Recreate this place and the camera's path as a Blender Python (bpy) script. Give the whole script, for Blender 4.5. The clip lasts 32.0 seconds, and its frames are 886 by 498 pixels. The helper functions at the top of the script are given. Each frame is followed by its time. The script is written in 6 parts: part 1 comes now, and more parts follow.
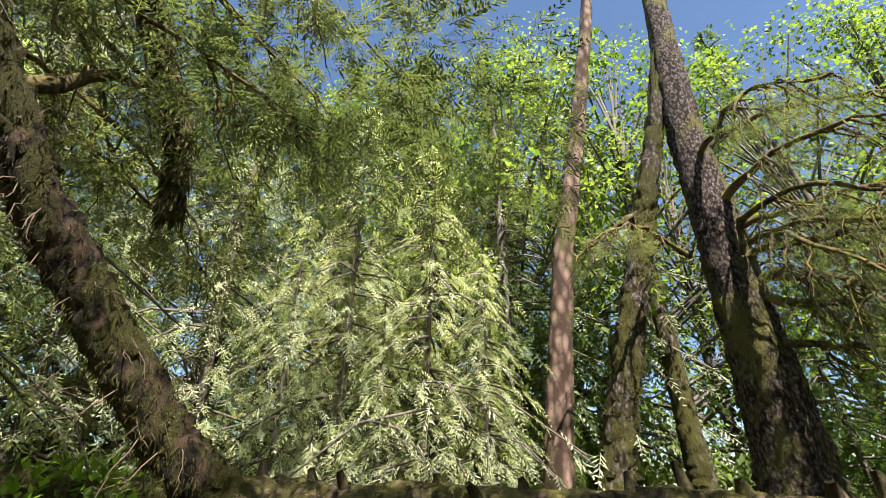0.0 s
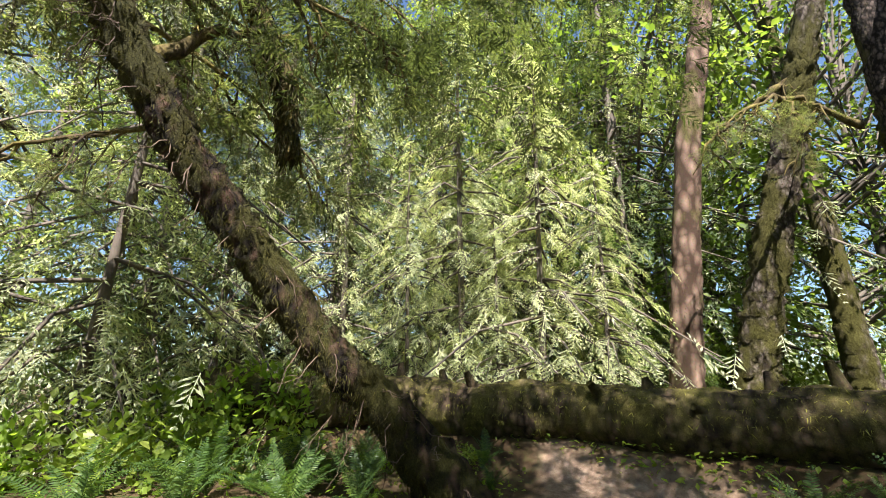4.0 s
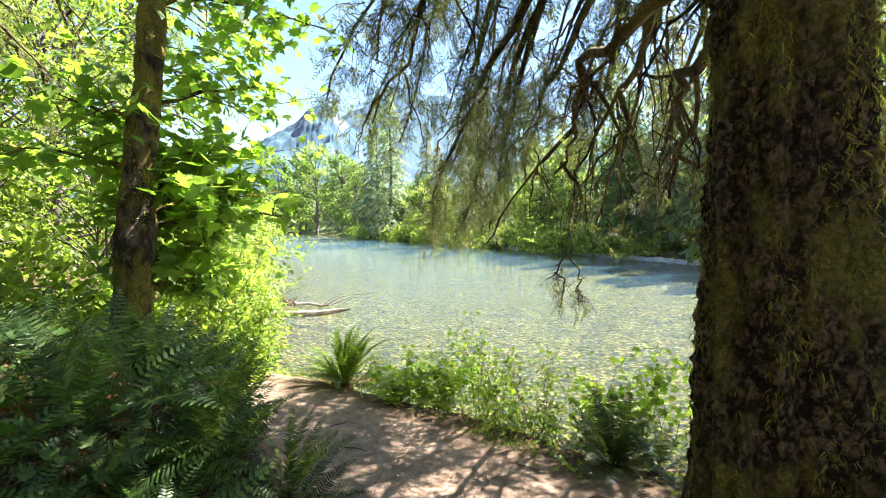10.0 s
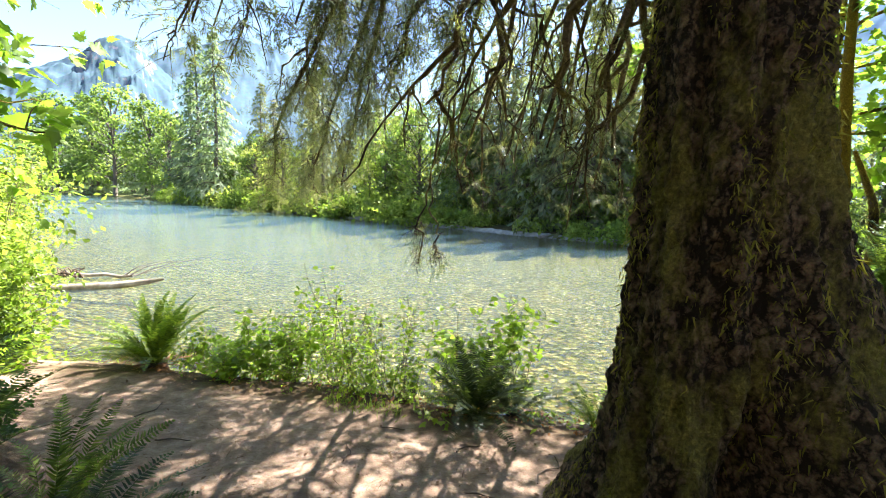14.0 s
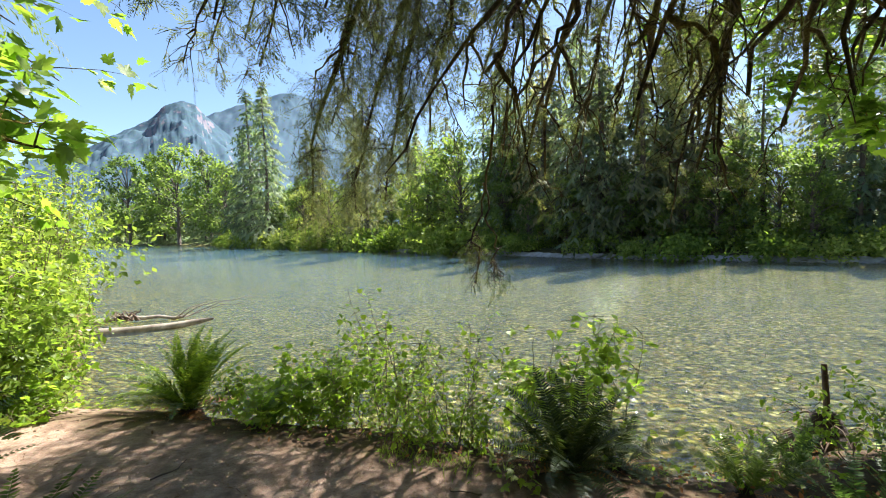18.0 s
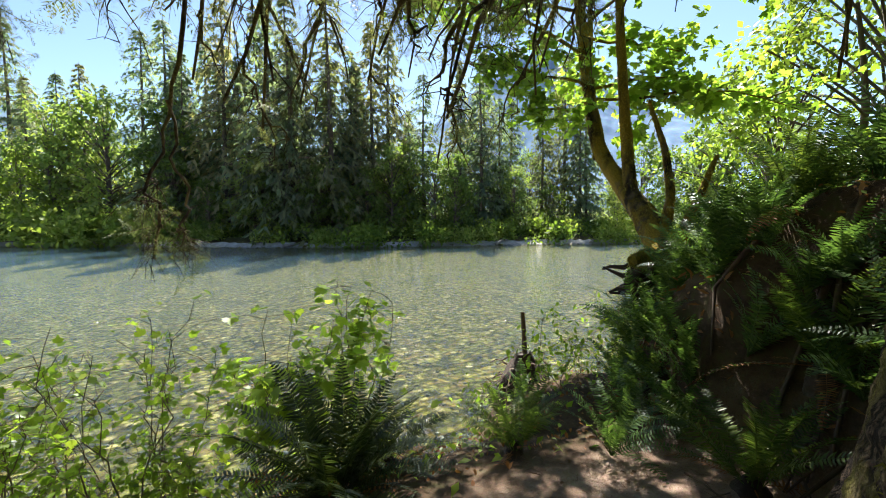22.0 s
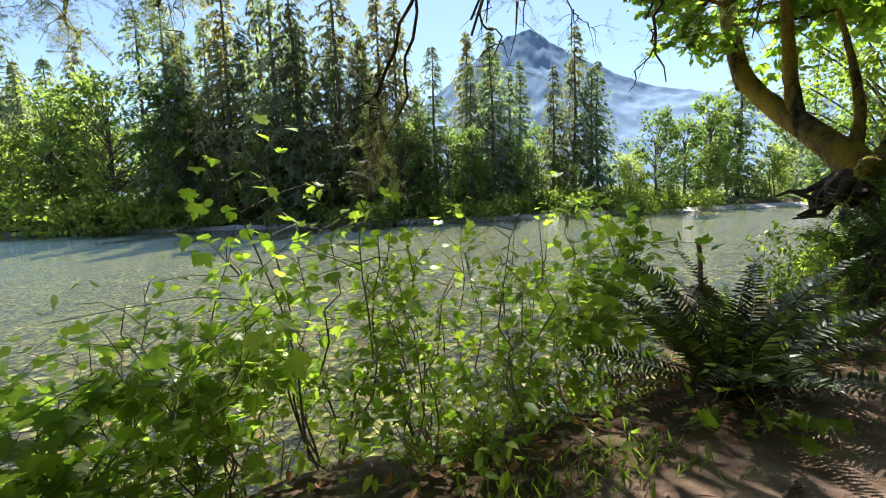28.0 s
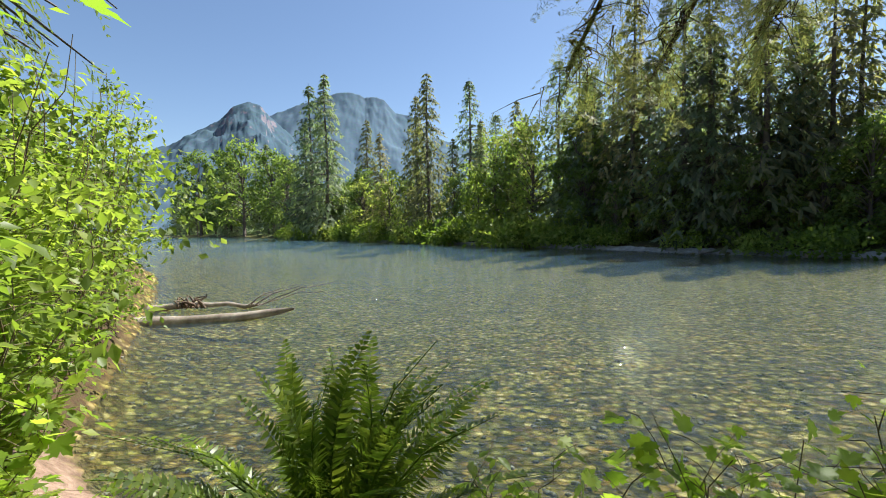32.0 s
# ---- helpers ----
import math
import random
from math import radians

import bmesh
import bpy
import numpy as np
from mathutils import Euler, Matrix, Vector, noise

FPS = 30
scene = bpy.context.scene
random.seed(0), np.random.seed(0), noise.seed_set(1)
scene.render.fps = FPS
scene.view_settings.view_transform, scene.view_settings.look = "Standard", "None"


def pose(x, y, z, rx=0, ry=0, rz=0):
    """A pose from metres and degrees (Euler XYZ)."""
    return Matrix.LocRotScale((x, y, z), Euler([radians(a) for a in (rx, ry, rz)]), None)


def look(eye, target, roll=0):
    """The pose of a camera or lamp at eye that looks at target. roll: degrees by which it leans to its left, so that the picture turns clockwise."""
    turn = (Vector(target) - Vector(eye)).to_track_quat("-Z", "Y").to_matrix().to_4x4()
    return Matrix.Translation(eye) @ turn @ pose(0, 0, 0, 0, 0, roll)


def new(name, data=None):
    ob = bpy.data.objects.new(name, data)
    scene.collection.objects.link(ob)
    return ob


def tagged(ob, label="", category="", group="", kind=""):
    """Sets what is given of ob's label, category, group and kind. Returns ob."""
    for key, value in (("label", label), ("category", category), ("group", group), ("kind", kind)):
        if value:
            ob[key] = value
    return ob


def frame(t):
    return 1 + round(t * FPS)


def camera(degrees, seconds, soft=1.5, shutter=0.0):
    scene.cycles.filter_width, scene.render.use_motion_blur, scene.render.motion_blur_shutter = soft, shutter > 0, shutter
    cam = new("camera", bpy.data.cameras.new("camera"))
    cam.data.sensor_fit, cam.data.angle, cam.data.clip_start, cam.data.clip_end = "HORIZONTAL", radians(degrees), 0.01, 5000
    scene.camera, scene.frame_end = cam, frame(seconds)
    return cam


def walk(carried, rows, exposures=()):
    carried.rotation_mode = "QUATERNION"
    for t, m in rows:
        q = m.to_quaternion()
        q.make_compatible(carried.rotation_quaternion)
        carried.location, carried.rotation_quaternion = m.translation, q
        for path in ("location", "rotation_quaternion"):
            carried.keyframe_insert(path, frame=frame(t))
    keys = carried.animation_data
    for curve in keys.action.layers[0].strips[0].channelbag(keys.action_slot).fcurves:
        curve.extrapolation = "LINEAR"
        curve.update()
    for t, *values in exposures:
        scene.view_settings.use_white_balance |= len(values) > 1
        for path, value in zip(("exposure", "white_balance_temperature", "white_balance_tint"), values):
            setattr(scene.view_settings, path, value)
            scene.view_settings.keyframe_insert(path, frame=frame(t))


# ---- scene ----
cam = camera(92.5, 32.0, soft=1.0)
PATH = [
    (0.0, (-0.000, -0.000, 4.013), (-1.546, -0.796, 5.000), 0.00),
    (0.5, (-0.000, -0.001, 4.013), (-1.424, -0.968, 5.032), 0.18),
    (1.0, (-0.000, -0.003, 4.012), (-1.329, -1.089, 5.038), 0.36),
    (1.5, (-0.000, -0.004, 4.011), (-1.247, -1.194, 5.025), 0.54),
    (2.0, (-0.001, -0.005, 4.010), (-1.166, -1.302, 4.990), 0.72),
    (2.5, (-0.003, -0.005, 4.005), (-1.150, -1.390, 4.881), 0.90),
    (4.5, (-0.039, 0.015, 3.967), (-1.630, -1.081, 4.489), -0.16),
    (5.0, (-0.081, 0.054, 3.945), (-1.887, -0.687, 4.383), -1.25),
    (5.5, (-0.155, 0.130, 3.914), (-2.110, -0.127, 4.248), -2.12),
    (6.0, (-0.220, 0.250, 3.877), (-2.166, 0.635, 4.124), -2.33),
    (6.5, (-0.233, 0.393, 3.834), (-1.995, 1.317, 4.030), -2.15),
    (7.0, (-0.205, 0.459, 3.816), (-1.710, 1.770, 3.944), -2.09),
    (7.5, (-0.172, 0.509, 3.794), (-1.361, 2.116, 3.857), -1.74),
    (8.0, (-0.151, 0.563, 3.759), (-1.076, 2.337, 3.771), -0.36),
    (8.5, (-0.206, 0.655, 3.661), (-1.077, 2.456, 3.648), 0.51),
    (9.0, (-0.276, 0.771, 3.592), (-1.093, 2.596, 3.566), 1.90),
    (9.5, (-0.315, 0.849, 3.563), (-0.907, 2.759, 3.535), -0.45),
    (10.0, (-0.371, 0.855, 3.527), (-0.786, 2.809, 3.424), -0.18),
    (10.5, (-0.413, 0.856, 3.490), (-0.633, 2.838, 3.337), 0.41),
    (11.0, (-0.454, 0.915, 3.412), (-0.588, 2.902, 3.229), 1.23),
    (11.5, (-0.424, 1.020, 3.360), (-0.282, 3.006, 3.170), 4.32),
    (12.0, (-0.389, 1.103, 3.328), (0.101, 3.033, 3.143), 5.18),
    (12.5, (-0.457, 1.196, 3.292), (0.200, 3.075, 3.098), 3.86),
    (13.0, (-0.524, 1.280, 3.262), (0.063, 3.181, 3.053), 2.44),
    (13.5, (-0.541, 1.349, 3.221), (-0.136, 3.296, 3.007), 1.80),
    (14.0, (-0.611, 1.422, 3.177), (-0.293, 3.384, 2.955), 2.22),
    (14.5, (-0.689, 1.497, 3.132), (-0.654, 3.484, 2.909), 1.62),
    (16.5, (-0.644, 1.846, 3.020), (-0.708, 3.844, 2.935), -2.67),
    (17.0, (-0.638, 2.008, 2.989), (-0.565, 4.005, 2.908), -0.37),
    (17.5, (-0.656, 2.158, 2.929), (-0.479, 4.149, 2.846), -0.39),
    (18.0, (-0.694, 2.312, 2.893), (-0.581, 4.307, 2.812), -1.59),
    (18.5, (-0.668, 2.493, 2.870), (-0.619, 4.492, 2.812), -1.68),
    (19.0, (-0.727, 2.641, 2.834), (-0.728, 4.640, 2.789), -1.82),
    (19.5, (-0.794, 2.786, 2.771), (-0.821, 4.785, 2.721), -2.14),
    (20.0, (-0.813, 2.956, 2.676), (-0.850, 4.955, 2.611), -0.24),
    (20.5, (-0.794, 3.124, 2.632), (-0.576, 5.109, 2.525), -0.76),
    (21.0, (-0.778, 3.278, 2.594), (0.041, 5.099, 2.475), 0.44),
    (21.5, (-0.730, 3.417, 2.563), (0.449, 5.028, 2.436), 0.64),
    (22.0, (-0.690, 3.555, 2.510), (0.692, 4.993, 2.367), -0.41),
    (22.5, (-0.757, 3.708, 2.477), (0.713, 5.054, 2.321), 0.02),
    (23.0, (-0.846, 3.919, 2.443), (0.702, 5.175, 2.281), -1.57),
    (23.5, (-0.915, 4.141, 2.308), (0.660, 5.360, 2.123), -1.69),
    (24.0, (-1.021, 4.313, 2.156), (0.556, 5.521, 1.928), -1.16),
    (24.5, (-1.156, 4.393, 2.052), (0.442, 5.561, 1.764), 0.12),
    (26.5, (-1.666, 4.955, 1.960), (0.018, 5.989, 1.652), 0.46),
    (27.0, (-1.814, 5.040, 1.947), (-0.113, 6.066, 1.710), -0.32),
    (27.5, (-1.917, 5.104, 1.907), (-0.251, 6.193, 1.703), -0.47),
    (28.0, (-2.068, 5.265, 1.920), (-0.671, 6.678, 1.696), -2.15),
    (28.5, (-2.230, 5.336, 1.917), (-1.200, 7.040, 1.724), -2.82),
    (29.0, (-2.399, 5.455, 1.991), (-1.652, 7.298, 1.774), -2.36),
    (29.5, (-2.519, 5.591, 2.027), (-2.092, 7.532, 1.802), -0.13),
    (30.0, (-2.595, 5.771, 2.068), (-2.418, 7.751, 1.843), 0.85),
    (30.5, (-2.713, 5.878, 2.086), (-2.632, 7.866, 1.886), 1.51),
    (31.0, (-2.845, 5.937, 2.141), (-2.775, 7.929, 1.975), 1.05),
    (31.5, (-2.935, 5.998, 2.183), (-2.904, 7.993, 2.046), 1.15),
    (32.0, (-3.044, 6.095, 2.217), (-3.165, 8.089, 2.126), -0.80),
]
walk(cam, [(t, look(e, a, r)) for t, e, a, r in PATH],
     exposures=[(0.0, 1.98), (2.5, 2.0), (5.0, 2.28), (6.0, 2.4), (7.5, 2.55), (9.0, 2.9), (14.0, 2.95), (16.5, 2.55), (19.0, 1.95),
                (22.0, 2.05), (24.5, 2.3), (26.5, 2.2), (28.5, 1.85), (30.0, 1.6), (32.0, 1.42)])

# ---- sky and sun: high summer sun over the far bank ----
world = bpy.data.worlds.new("sky")
scene.world = world
world.use_nodes = True
wn = world.node_tree.nodes
sky = wn.new("ShaderNodeTexSky")
sky.sky_type, sky.sun_disc = "NISHITA", False
SUN_EL, SUN_AZ = radians(56), radians(46)
sky.sun_elevation, sky.sun_rotation = SUN_EL, SUN_AZ
sky.air_density, sky.dust_density, sky.ozone_density = 1.0, 0.3, 3.0
wn["Background"].inputs["Strength"].default_value = 0.058
world.node_tree.links.new(sky.outputs["Color"], wn["Background"].inputs["Color"])
sun = new("sun", bpy.data.lights.new("sun", "SUN"))
sun.data.energy, sun.data.angle, sun.data.color = 5.0, radians(0.53), (1.0, 0.965, 0.91)
sun_way = Vector((math.sin(SUN_AZ) * math.cos(SUN_EL), math.cos(SUN_AZ) * math.cos(SUN_EL), math.sin(SUN_EL)))
sun.matrix_world = look(sun_way * 50, (0, 0, 0))


# ---- materials ----
def nodes_of(name):
    m = bpy.data.materials.new(name)
    m.use_nodes = True
    return m, m.node_tree.nodes, m.node_tree.links, m.node_tree.nodes["Principled BSDF"]


def ramp(n, stops):
    r = n.new("ShaderNodeValToRGB")
    while len(r.color_ramp.elements) < len(stops):
        r.color_ramp.elements.new(0.5)
    for el, (at, col) in zip(r.color_ramp.elements, stops):
        el.position, el.color = at, (*col, 1)
    return r


def noise_node(n, l, scale, detail=6, rough=0.6, coords="Object", stretch=None):
    tc = n.new("ShaderNodeTexCoord")
    t = n.new("ShaderNodeTexNoise")
    t.inputs["Scale"].default_value, t.inputs["Detail"].default_value = scale, detail
    t.inputs["Roughness"].default_value = rough
    if stretch:
        mp = n.new("ShaderNodeMapping")
        mp.inputs["Scale"].default_value = stretch
        l.new(tc.outputs[coords], mp.inputs["Vector"])
        l.new(mp.outputs["Vector"], t.inputs["Vector"])
    else:
        l.new(tc.outputs[coords], t.inputs["Vector"])
    return t


def mix_col(n, l, fac, a, b, mode="MIX"):
    m = n.new("ShaderNodeMix")
    m.data_type, m.blend_type = "RGBA", mode
    for sock, v in ((m.inputs[0], fac), (m.inputs[6], a), (m.inputs[7], b)):
        if hasattr(v, "is_output"):
            l.new(v, sock)
        elif isinstance(v, tuple):
            sock.default_value = (*v, 1)
        else:
            sock.default_value = v
    return m.outputs[2]


def bump(n, l, bsdf, height, strength, distance):
    b = n.new("ShaderNodeBump")
    b.inputs["Strength"].default_value, b.inputs["Distance"].default_value = strength, distance
    l.new(height, b.inputs["Height"])
    l.new(b.outputs["Normal"], bsdf.inputs["Normal"])


def leaf_mat(name, stops, translucent=0.45, rough=0.5, glow=1.6, patch=0.35, vary=0.2):
    """Leaves and needles: colour changes from leaf to leaf, light shines through."""
    m, n, l, b = nodes_of(name)
    geo, info = n.new("ShaderNodeNewGeometry"), n.new("ShaderNodeObjectInfo")
    big = noise_node(n, l, patch, 3)
    add = n.new("ShaderNodeMath"); add.operation = "MULTIPLY_ADD"
    l.new(geo.outputs["Random Per Island"], add.inputs[0]); add.inputs[1].default_value = 0.45
    sc = n.new("ShaderNodeMath"); sc.operation = "MULTIPLY_ADD"
    l.new(big.outputs["Fac"], sc.inputs[0]); sc.inputs[1].default_value = 0.8
    off = n.new("ShaderNodeMath"); off.operation = "MULTIPLY_ADD"
    l.new(info.outputs["Random"], off.inputs[0]); off.inputs[1].default_value, off.inputs[2].default_value = vary, -0.15 - vary / 2
    l.new(off.outputs[0], sc.inputs[2]); l.new(sc.outputs[0], add.inputs[2])
    r = ramp(n, stops); l.new(add.outputs[0], r.inputs["Fac"])
    l.new(r.outputs["Color"], b.inputs["Base Color"])
    b.inputs["Roughness"].default_value = rough
    b.inputs["Specular IOR Level"].default_value = 0.35
    tr = n.new("ShaderNodeBsdfTranslucent")
    br = mix_col(n, l, 1.0, r.outputs["Color"], (glow, glow * 1.05, glow * 0.55), "MULTIPLY")
    l.new(br, tr.inputs["Color"])
    mx = n.new("ShaderNodeMixShader"); mx.inputs[0].default_value = translucent
    l.new(b.outputs[0], mx.inputs[1]); l.new(tr.outputs[0], mx.inputs[2])
    l.new(mx.outputs[0], n["Material Output"].inputs["Surface"])
    return m


def bark_mat(name, dark, light, moss=(0.10, 0.11, 0.02), moss_at=0.5, scale=9, relief=0.03, moss_soft=0.12, moss_scale=2.6):
    m, n, l, b = nodes_of(name)
    v = n.new("ShaderNodeTexVoronoi"); v.inputs["Scale"].default_value = scale
    tc, mp = n.new("ShaderNodeTexCoord"), n.new("ShaderNodeMapping")
    mp.inputs["Scale"].default_value = (1, 1, 0.42)
    wob = noise_node(n, l, scale * 0.5, 4)
    wv = mix_col(n, l, 0.12, tc.outputs["Object"], wob.outputs["Color"], "ADD")
    l.new(wv, mp.inputs["Vector"]); l.new(mp.outputs["Vector"], v.inputs["Vector"])
    g = noise_node(n, l, scale * 5, 8, 0.7)
    r = ramp(n, [(0.0, light), (0.35, tuple(0.45 * (a + c) for a, c in zip(dark, light))), (0.62, dark)])
    l.new(v.outputs["Distance"], r.inputs["Fac"])
    c1 = mix_col(n, l, 0.55, r.outputs["Color"], g.outputs["Color"], "OVERLAY")
    mn = noise_node(n, l, moss_scale, 9, 0.68, stretch=(1, 1, 0.5))
    mr = ramp(n, [(max(moss_at - moss_soft, 0), (0, 0, 0)), (min(moss_at + moss_soft, 1), (1, 1, 1))])
    l.new(mn.outputs["Fac"], mr.inputs["Fac"])
    mg = noise_node(n, l, 60, 6, 0.75)
    mc = ramp(n, [(0.3, tuple(x * 0.35 for x in moss)), (0.52, moss), (0.75, tuple(min(1, x * 2.0) for x in moss))])
    l.new(mg.outputs["Fac"], mc.inputs["Fac"])
    col = mix_col(n, l, mr.outputs["Color"], c1, mc.outputs["Color"])
    l.new(col, b.inputs["Base Color"])
    b.inputs["Roughness"].default_value = 0.9
    b.inputs["Specular IOR Level"].default_value = 0.15
    h = n.new("ShaderNodeMath"); h.operation = "MULTIPLY_ADD"; h.inputs[1].default_value = -0.8
    l.new(v.outputs["Distance"], h.inputs[0]); l.new(mg.outputs["Fac"], h.inputs[2])
    bump(n, l, b, h.outputs[0], 1.0, relief)
    return m


def plain_mat(name, stops, scale, rough=0.85, relief=0.01, detail=8, fine=40):
    m, n, l, b = nodes_of(name)
    t = noise_node(n, l, scale, detail, 0.65)
    r = ramp(n, stops); l.new(t.outputs["Fac"], r.inputs["Fac"])
    g = noise_node(n, l, fine, 6, 0.7)
    c = mix_col(n, l, 0.5, r.outputs["Color"], g.outputs["Color"], "OVERLAY")
    l.new(c, b.inputs["Base Color"])
    b.inputs["Roughness"].default_value = rough
    bump(n, l, b, g.outputs["Fac"], 0.8, relief)
    return m


def ground_mat():
    m, n, l, b = nodes_of("ground")
    at = {}
    for key in ("trail", "bed", "far"):
        a = n.new("ShaderNodeAttribute"); a.attribute_name = key; at[key] = a.outputs["Fac"]
    big, mid, fine = noise_node(n, l, 0.9, 6), noise_node(n, l, 7, 8, 0.7), noise_node(n, l, 55, 8, 0.75)
    # dark needle litter with moss
    fr = ramp(n, [(0.32, (0.022, 0.014, 0.008)), (0.5, (0.07, 0.042, 0.022)), (0.62, (0.06, 0.055, 0.018)), (0.75, (0.13, 0.085, 0.045))])
    l.new(mid.outputs["Fac"], fr.inputs["Fac"])
    # trodden earth strewn with reddish litter
    tr = ramp(n, [(0.3, (0.12, 0.078, 0.05)), (0.5, (0.25, 0.168, 0.12)), (0.7, (0.38, 0.28, 0.21))])
    l.new(mid.outputs["Fac"], tr.inputs["Fac"])
    vo = n.new("ShaderNodeTexVoronoi"); vo.inputs["Scale"].default_value = 38
    tc = n.new("ShaderNodeTexCoord"); l.new(tc.outputs["Object"], vo.inputs["Vector"])
    lit = ramp(n, [(0.0, (1, 1, 1)), (0.12, (1, 1, 1)), (0.2, (0, 0, 0))])
    l.new(vo.outputs["Distance"], lit.inputs["Fac"])
    litc = mix_col(n, l, vo.outputs["Color"], (0.10, 0.045, 0.022), (0.26, 0.16, 0.09))
    trc = mix_col(n, l, lit.outputs["Color"], tr.outputs["Color"], litc)
    # river stones
    pv = n.new("ShaderNodeTexVoronoi"); pv.inputs["Scale"].default_value = 7.5
    pv2 = n.new("ShaderNodeTexVoronoi"); pv2.inputs["Scale"].default_value = 1.7
    for p in (pv, pv2):
        l.new(tc.outputs["Object"], p.inputs["Vector"])
    sep = n.new("ShaderNodeSeparateColor"); l.new(pv.outputs["Color"], sep.inputs[0])
    pr = ramp(n, [(0.0, (0.04, 0.04, 0.014)), (0.3, (0.22, 0.215, 0.06)), (0.6, (0.45, 0.42, 0.13)), (0.85, (0.32, 0.21, 0.05)), (1.0, (0.7, 0.62, 0.32))])
    l.new(sep.outputs[0], pr.inputs["Fac"])
    gap = ramp(n, [(0.25, (1, 1, 1)), (0.62, (0.3, 0.27, 0.2))])
    l.new(pv.outputs["Distance"], gap.inputs["Fac"])
    pc = mix_col(n, l, 1.0, pr.outputs["Color"], gap.outputs["Color"], "MULTIPLY")
    br = ramp(n, [(0.35, (0.7, 0.7, 0.6)), (0.65, (1.15, 1.1, 0.95))])
    l.new(big.outputs["Fac"], br.inputs["Fac"])
    pc = mix_col(n, l, 1.0, pc, br.outputs["Color"], "MULTIPLY")
    c = mix_col(n, l, at["trail"], fr.outputs["Color"], trc)
    c = mix_col(n, l, at["bed"], c, pc)
    fg = ramp(n, [(0.35, (0.03, 0.045, 0.012)), (0.65, (0.075, 0.10, 0.03))])
    l.new(big.outputs["Fac"], fg.inputs["Fac"])
    c = mix_col(n, l, at["far"], c, fg.outputs["Color"])
    c = mix_col(n, l, 0.35, c, fine.outputs["Color"], "OVERLAY")
    l.new(c, b.inputs["Base Color"])
    b.inputs["Roughness"].default_value = 0.92
    b.inputs["Specular IOR Level"].default_value = 0.2
    bump(n, l, b, fine.outputs["Fac"], 0.9, 0.02)
    return m


def water_mat():
    m, n, l, b = nodes_of("river_water")
    n.remove(b)
    w0 = noise_node(n, l, 0.6, 4, 0.55, stretch=(0.5, 1.6, 1))
    w1 = noise_node(n, l, 2.8, 5, 0.62, stretch=(0.45, 1.5, 1))
    w2 = noise_node(n, l, 11.0, 4, 0.6, stretch=(0.6, 1.4, 1))
    lo = n.new("ShaderNodeMath"); lo.operation = "MULTIPLY_ADD"; lo.inputs[1].default_value = 1.1
    l.new(w0.outputs["Fac"], lo.inputs[0]); l.new(w1.outputs["Fac"], lo.inputs[2])
    ad = n.new("ShaderNodeMath"); ad.operation = "MULTIPLY_ADD"; ad.inputs[1].default_value = 0.45
    l.new(w2.outputs["Fac"], ad.inputs[0]); l.new(lo.outputs[0], ad.inputs[2])
    bp = n.new("ShaderNodeBump"); bp.inputs["Strength"].default_value, bp.inputs["Distance"].default_value = 0.9, 0.11
    l.new(ad.outputs[0], bp.inputs["Height"])
    tr = n.new("ShaderNodeBsdfTransparent"); tr.inputs["Color"].default_value = (0.93, 0.99, 0.9, 1)
    gl = n.new("ShaderNodeBsdfGlossy"); gl.inputs["Roughness"].default_value = 0.02
    gl.inputs["Color"].default_value = (1.0, 1.0, 1.0, 1)
    fr = n.new("ShaderNodeFresnel"); fr.inputs["IOR"].default_value = 1.68
    l.new(bp.outputs["Normal"], gl.inputs["Normal"]); l.new(bp.outputs["Normal"], fr.inputs["Normal"])
    # reflected sky blue is put in as a diffuse tint that grows with depth
    sky_tint = n.new("ShaderNodeBsdfDiffuse"); sky_tint.inputs["Color"].default_value = (0.17, 0.36, 0.50, 1)
    body = n.new("ShaderNodeMixShader")
    dp = n.new("ShaderNodeAttribute"); dp.attribute_name = "depth"
    tint_share = n.new("ShaderNodeMath"); tint_share.operation = "MULTIPLY_ADD"; tint_share.inputs[1].default_value, tint_share.inputs[2].default_value = 0.07, 0.006
    l.new(dp.outputs["Fac"], tint_share.inputs[0]); l.new(tint_share.outputs[0], body.inputs[0])
    l.new(tr.outputs[0], body.inputs[1]); l.new(sky_tint.outputs[0], body.inputs[2])
    mx = n.new("ShaderNodeMixShader")
    l.new(fr.outputs[0], mx.inputs[0]); l.new(body.outputs[0], mx.inputs[1]); l.new(gl.outputs[0], mx.inputs[2])
    l.new(mx.outputs[0], n["Material Output"].inputs["Surface"])
    return m


def mountain_mat(name, rock, wood, split):
    m, n, l, b = nodes_of(name)
    t = noise_node(n, l, 0.012, 10, 0.7)
    geo = n.new("ShaderNodeNewGeometry"); sp = n.new("ShaderNodeSeparateXYZ")
    l.new(geo.outputs["Normal"], sp.inputs[0])
    s = n.new("ShaderNodeMath"); s.operation = "MULTIPLY_ADD"; s.inputs[1].default_value = 0.8
    l.new(t.outputs["Fac"], s.inputs[0]); l.new(sp.outputs["Z"], s.inputs[2])
    r = ramp(n, [(split - 0.16, rock), (split + 0.14, wood)]); l.new(s.outputs[0], r.inputs["Fac"])
    g = noise_node(n, l, 0.05, 8, 0.75)
    c = mix_col(n, l, 0.4, r.outputs["Color"], g.outputs["Color"], "OVERLAY")
    l.new(c, b.inputs["Base Color"]); b.inputs["Roughness"].default_value = 1.0
    b.inputs["Specular IOR Level"].default_value = 0.0
    return m


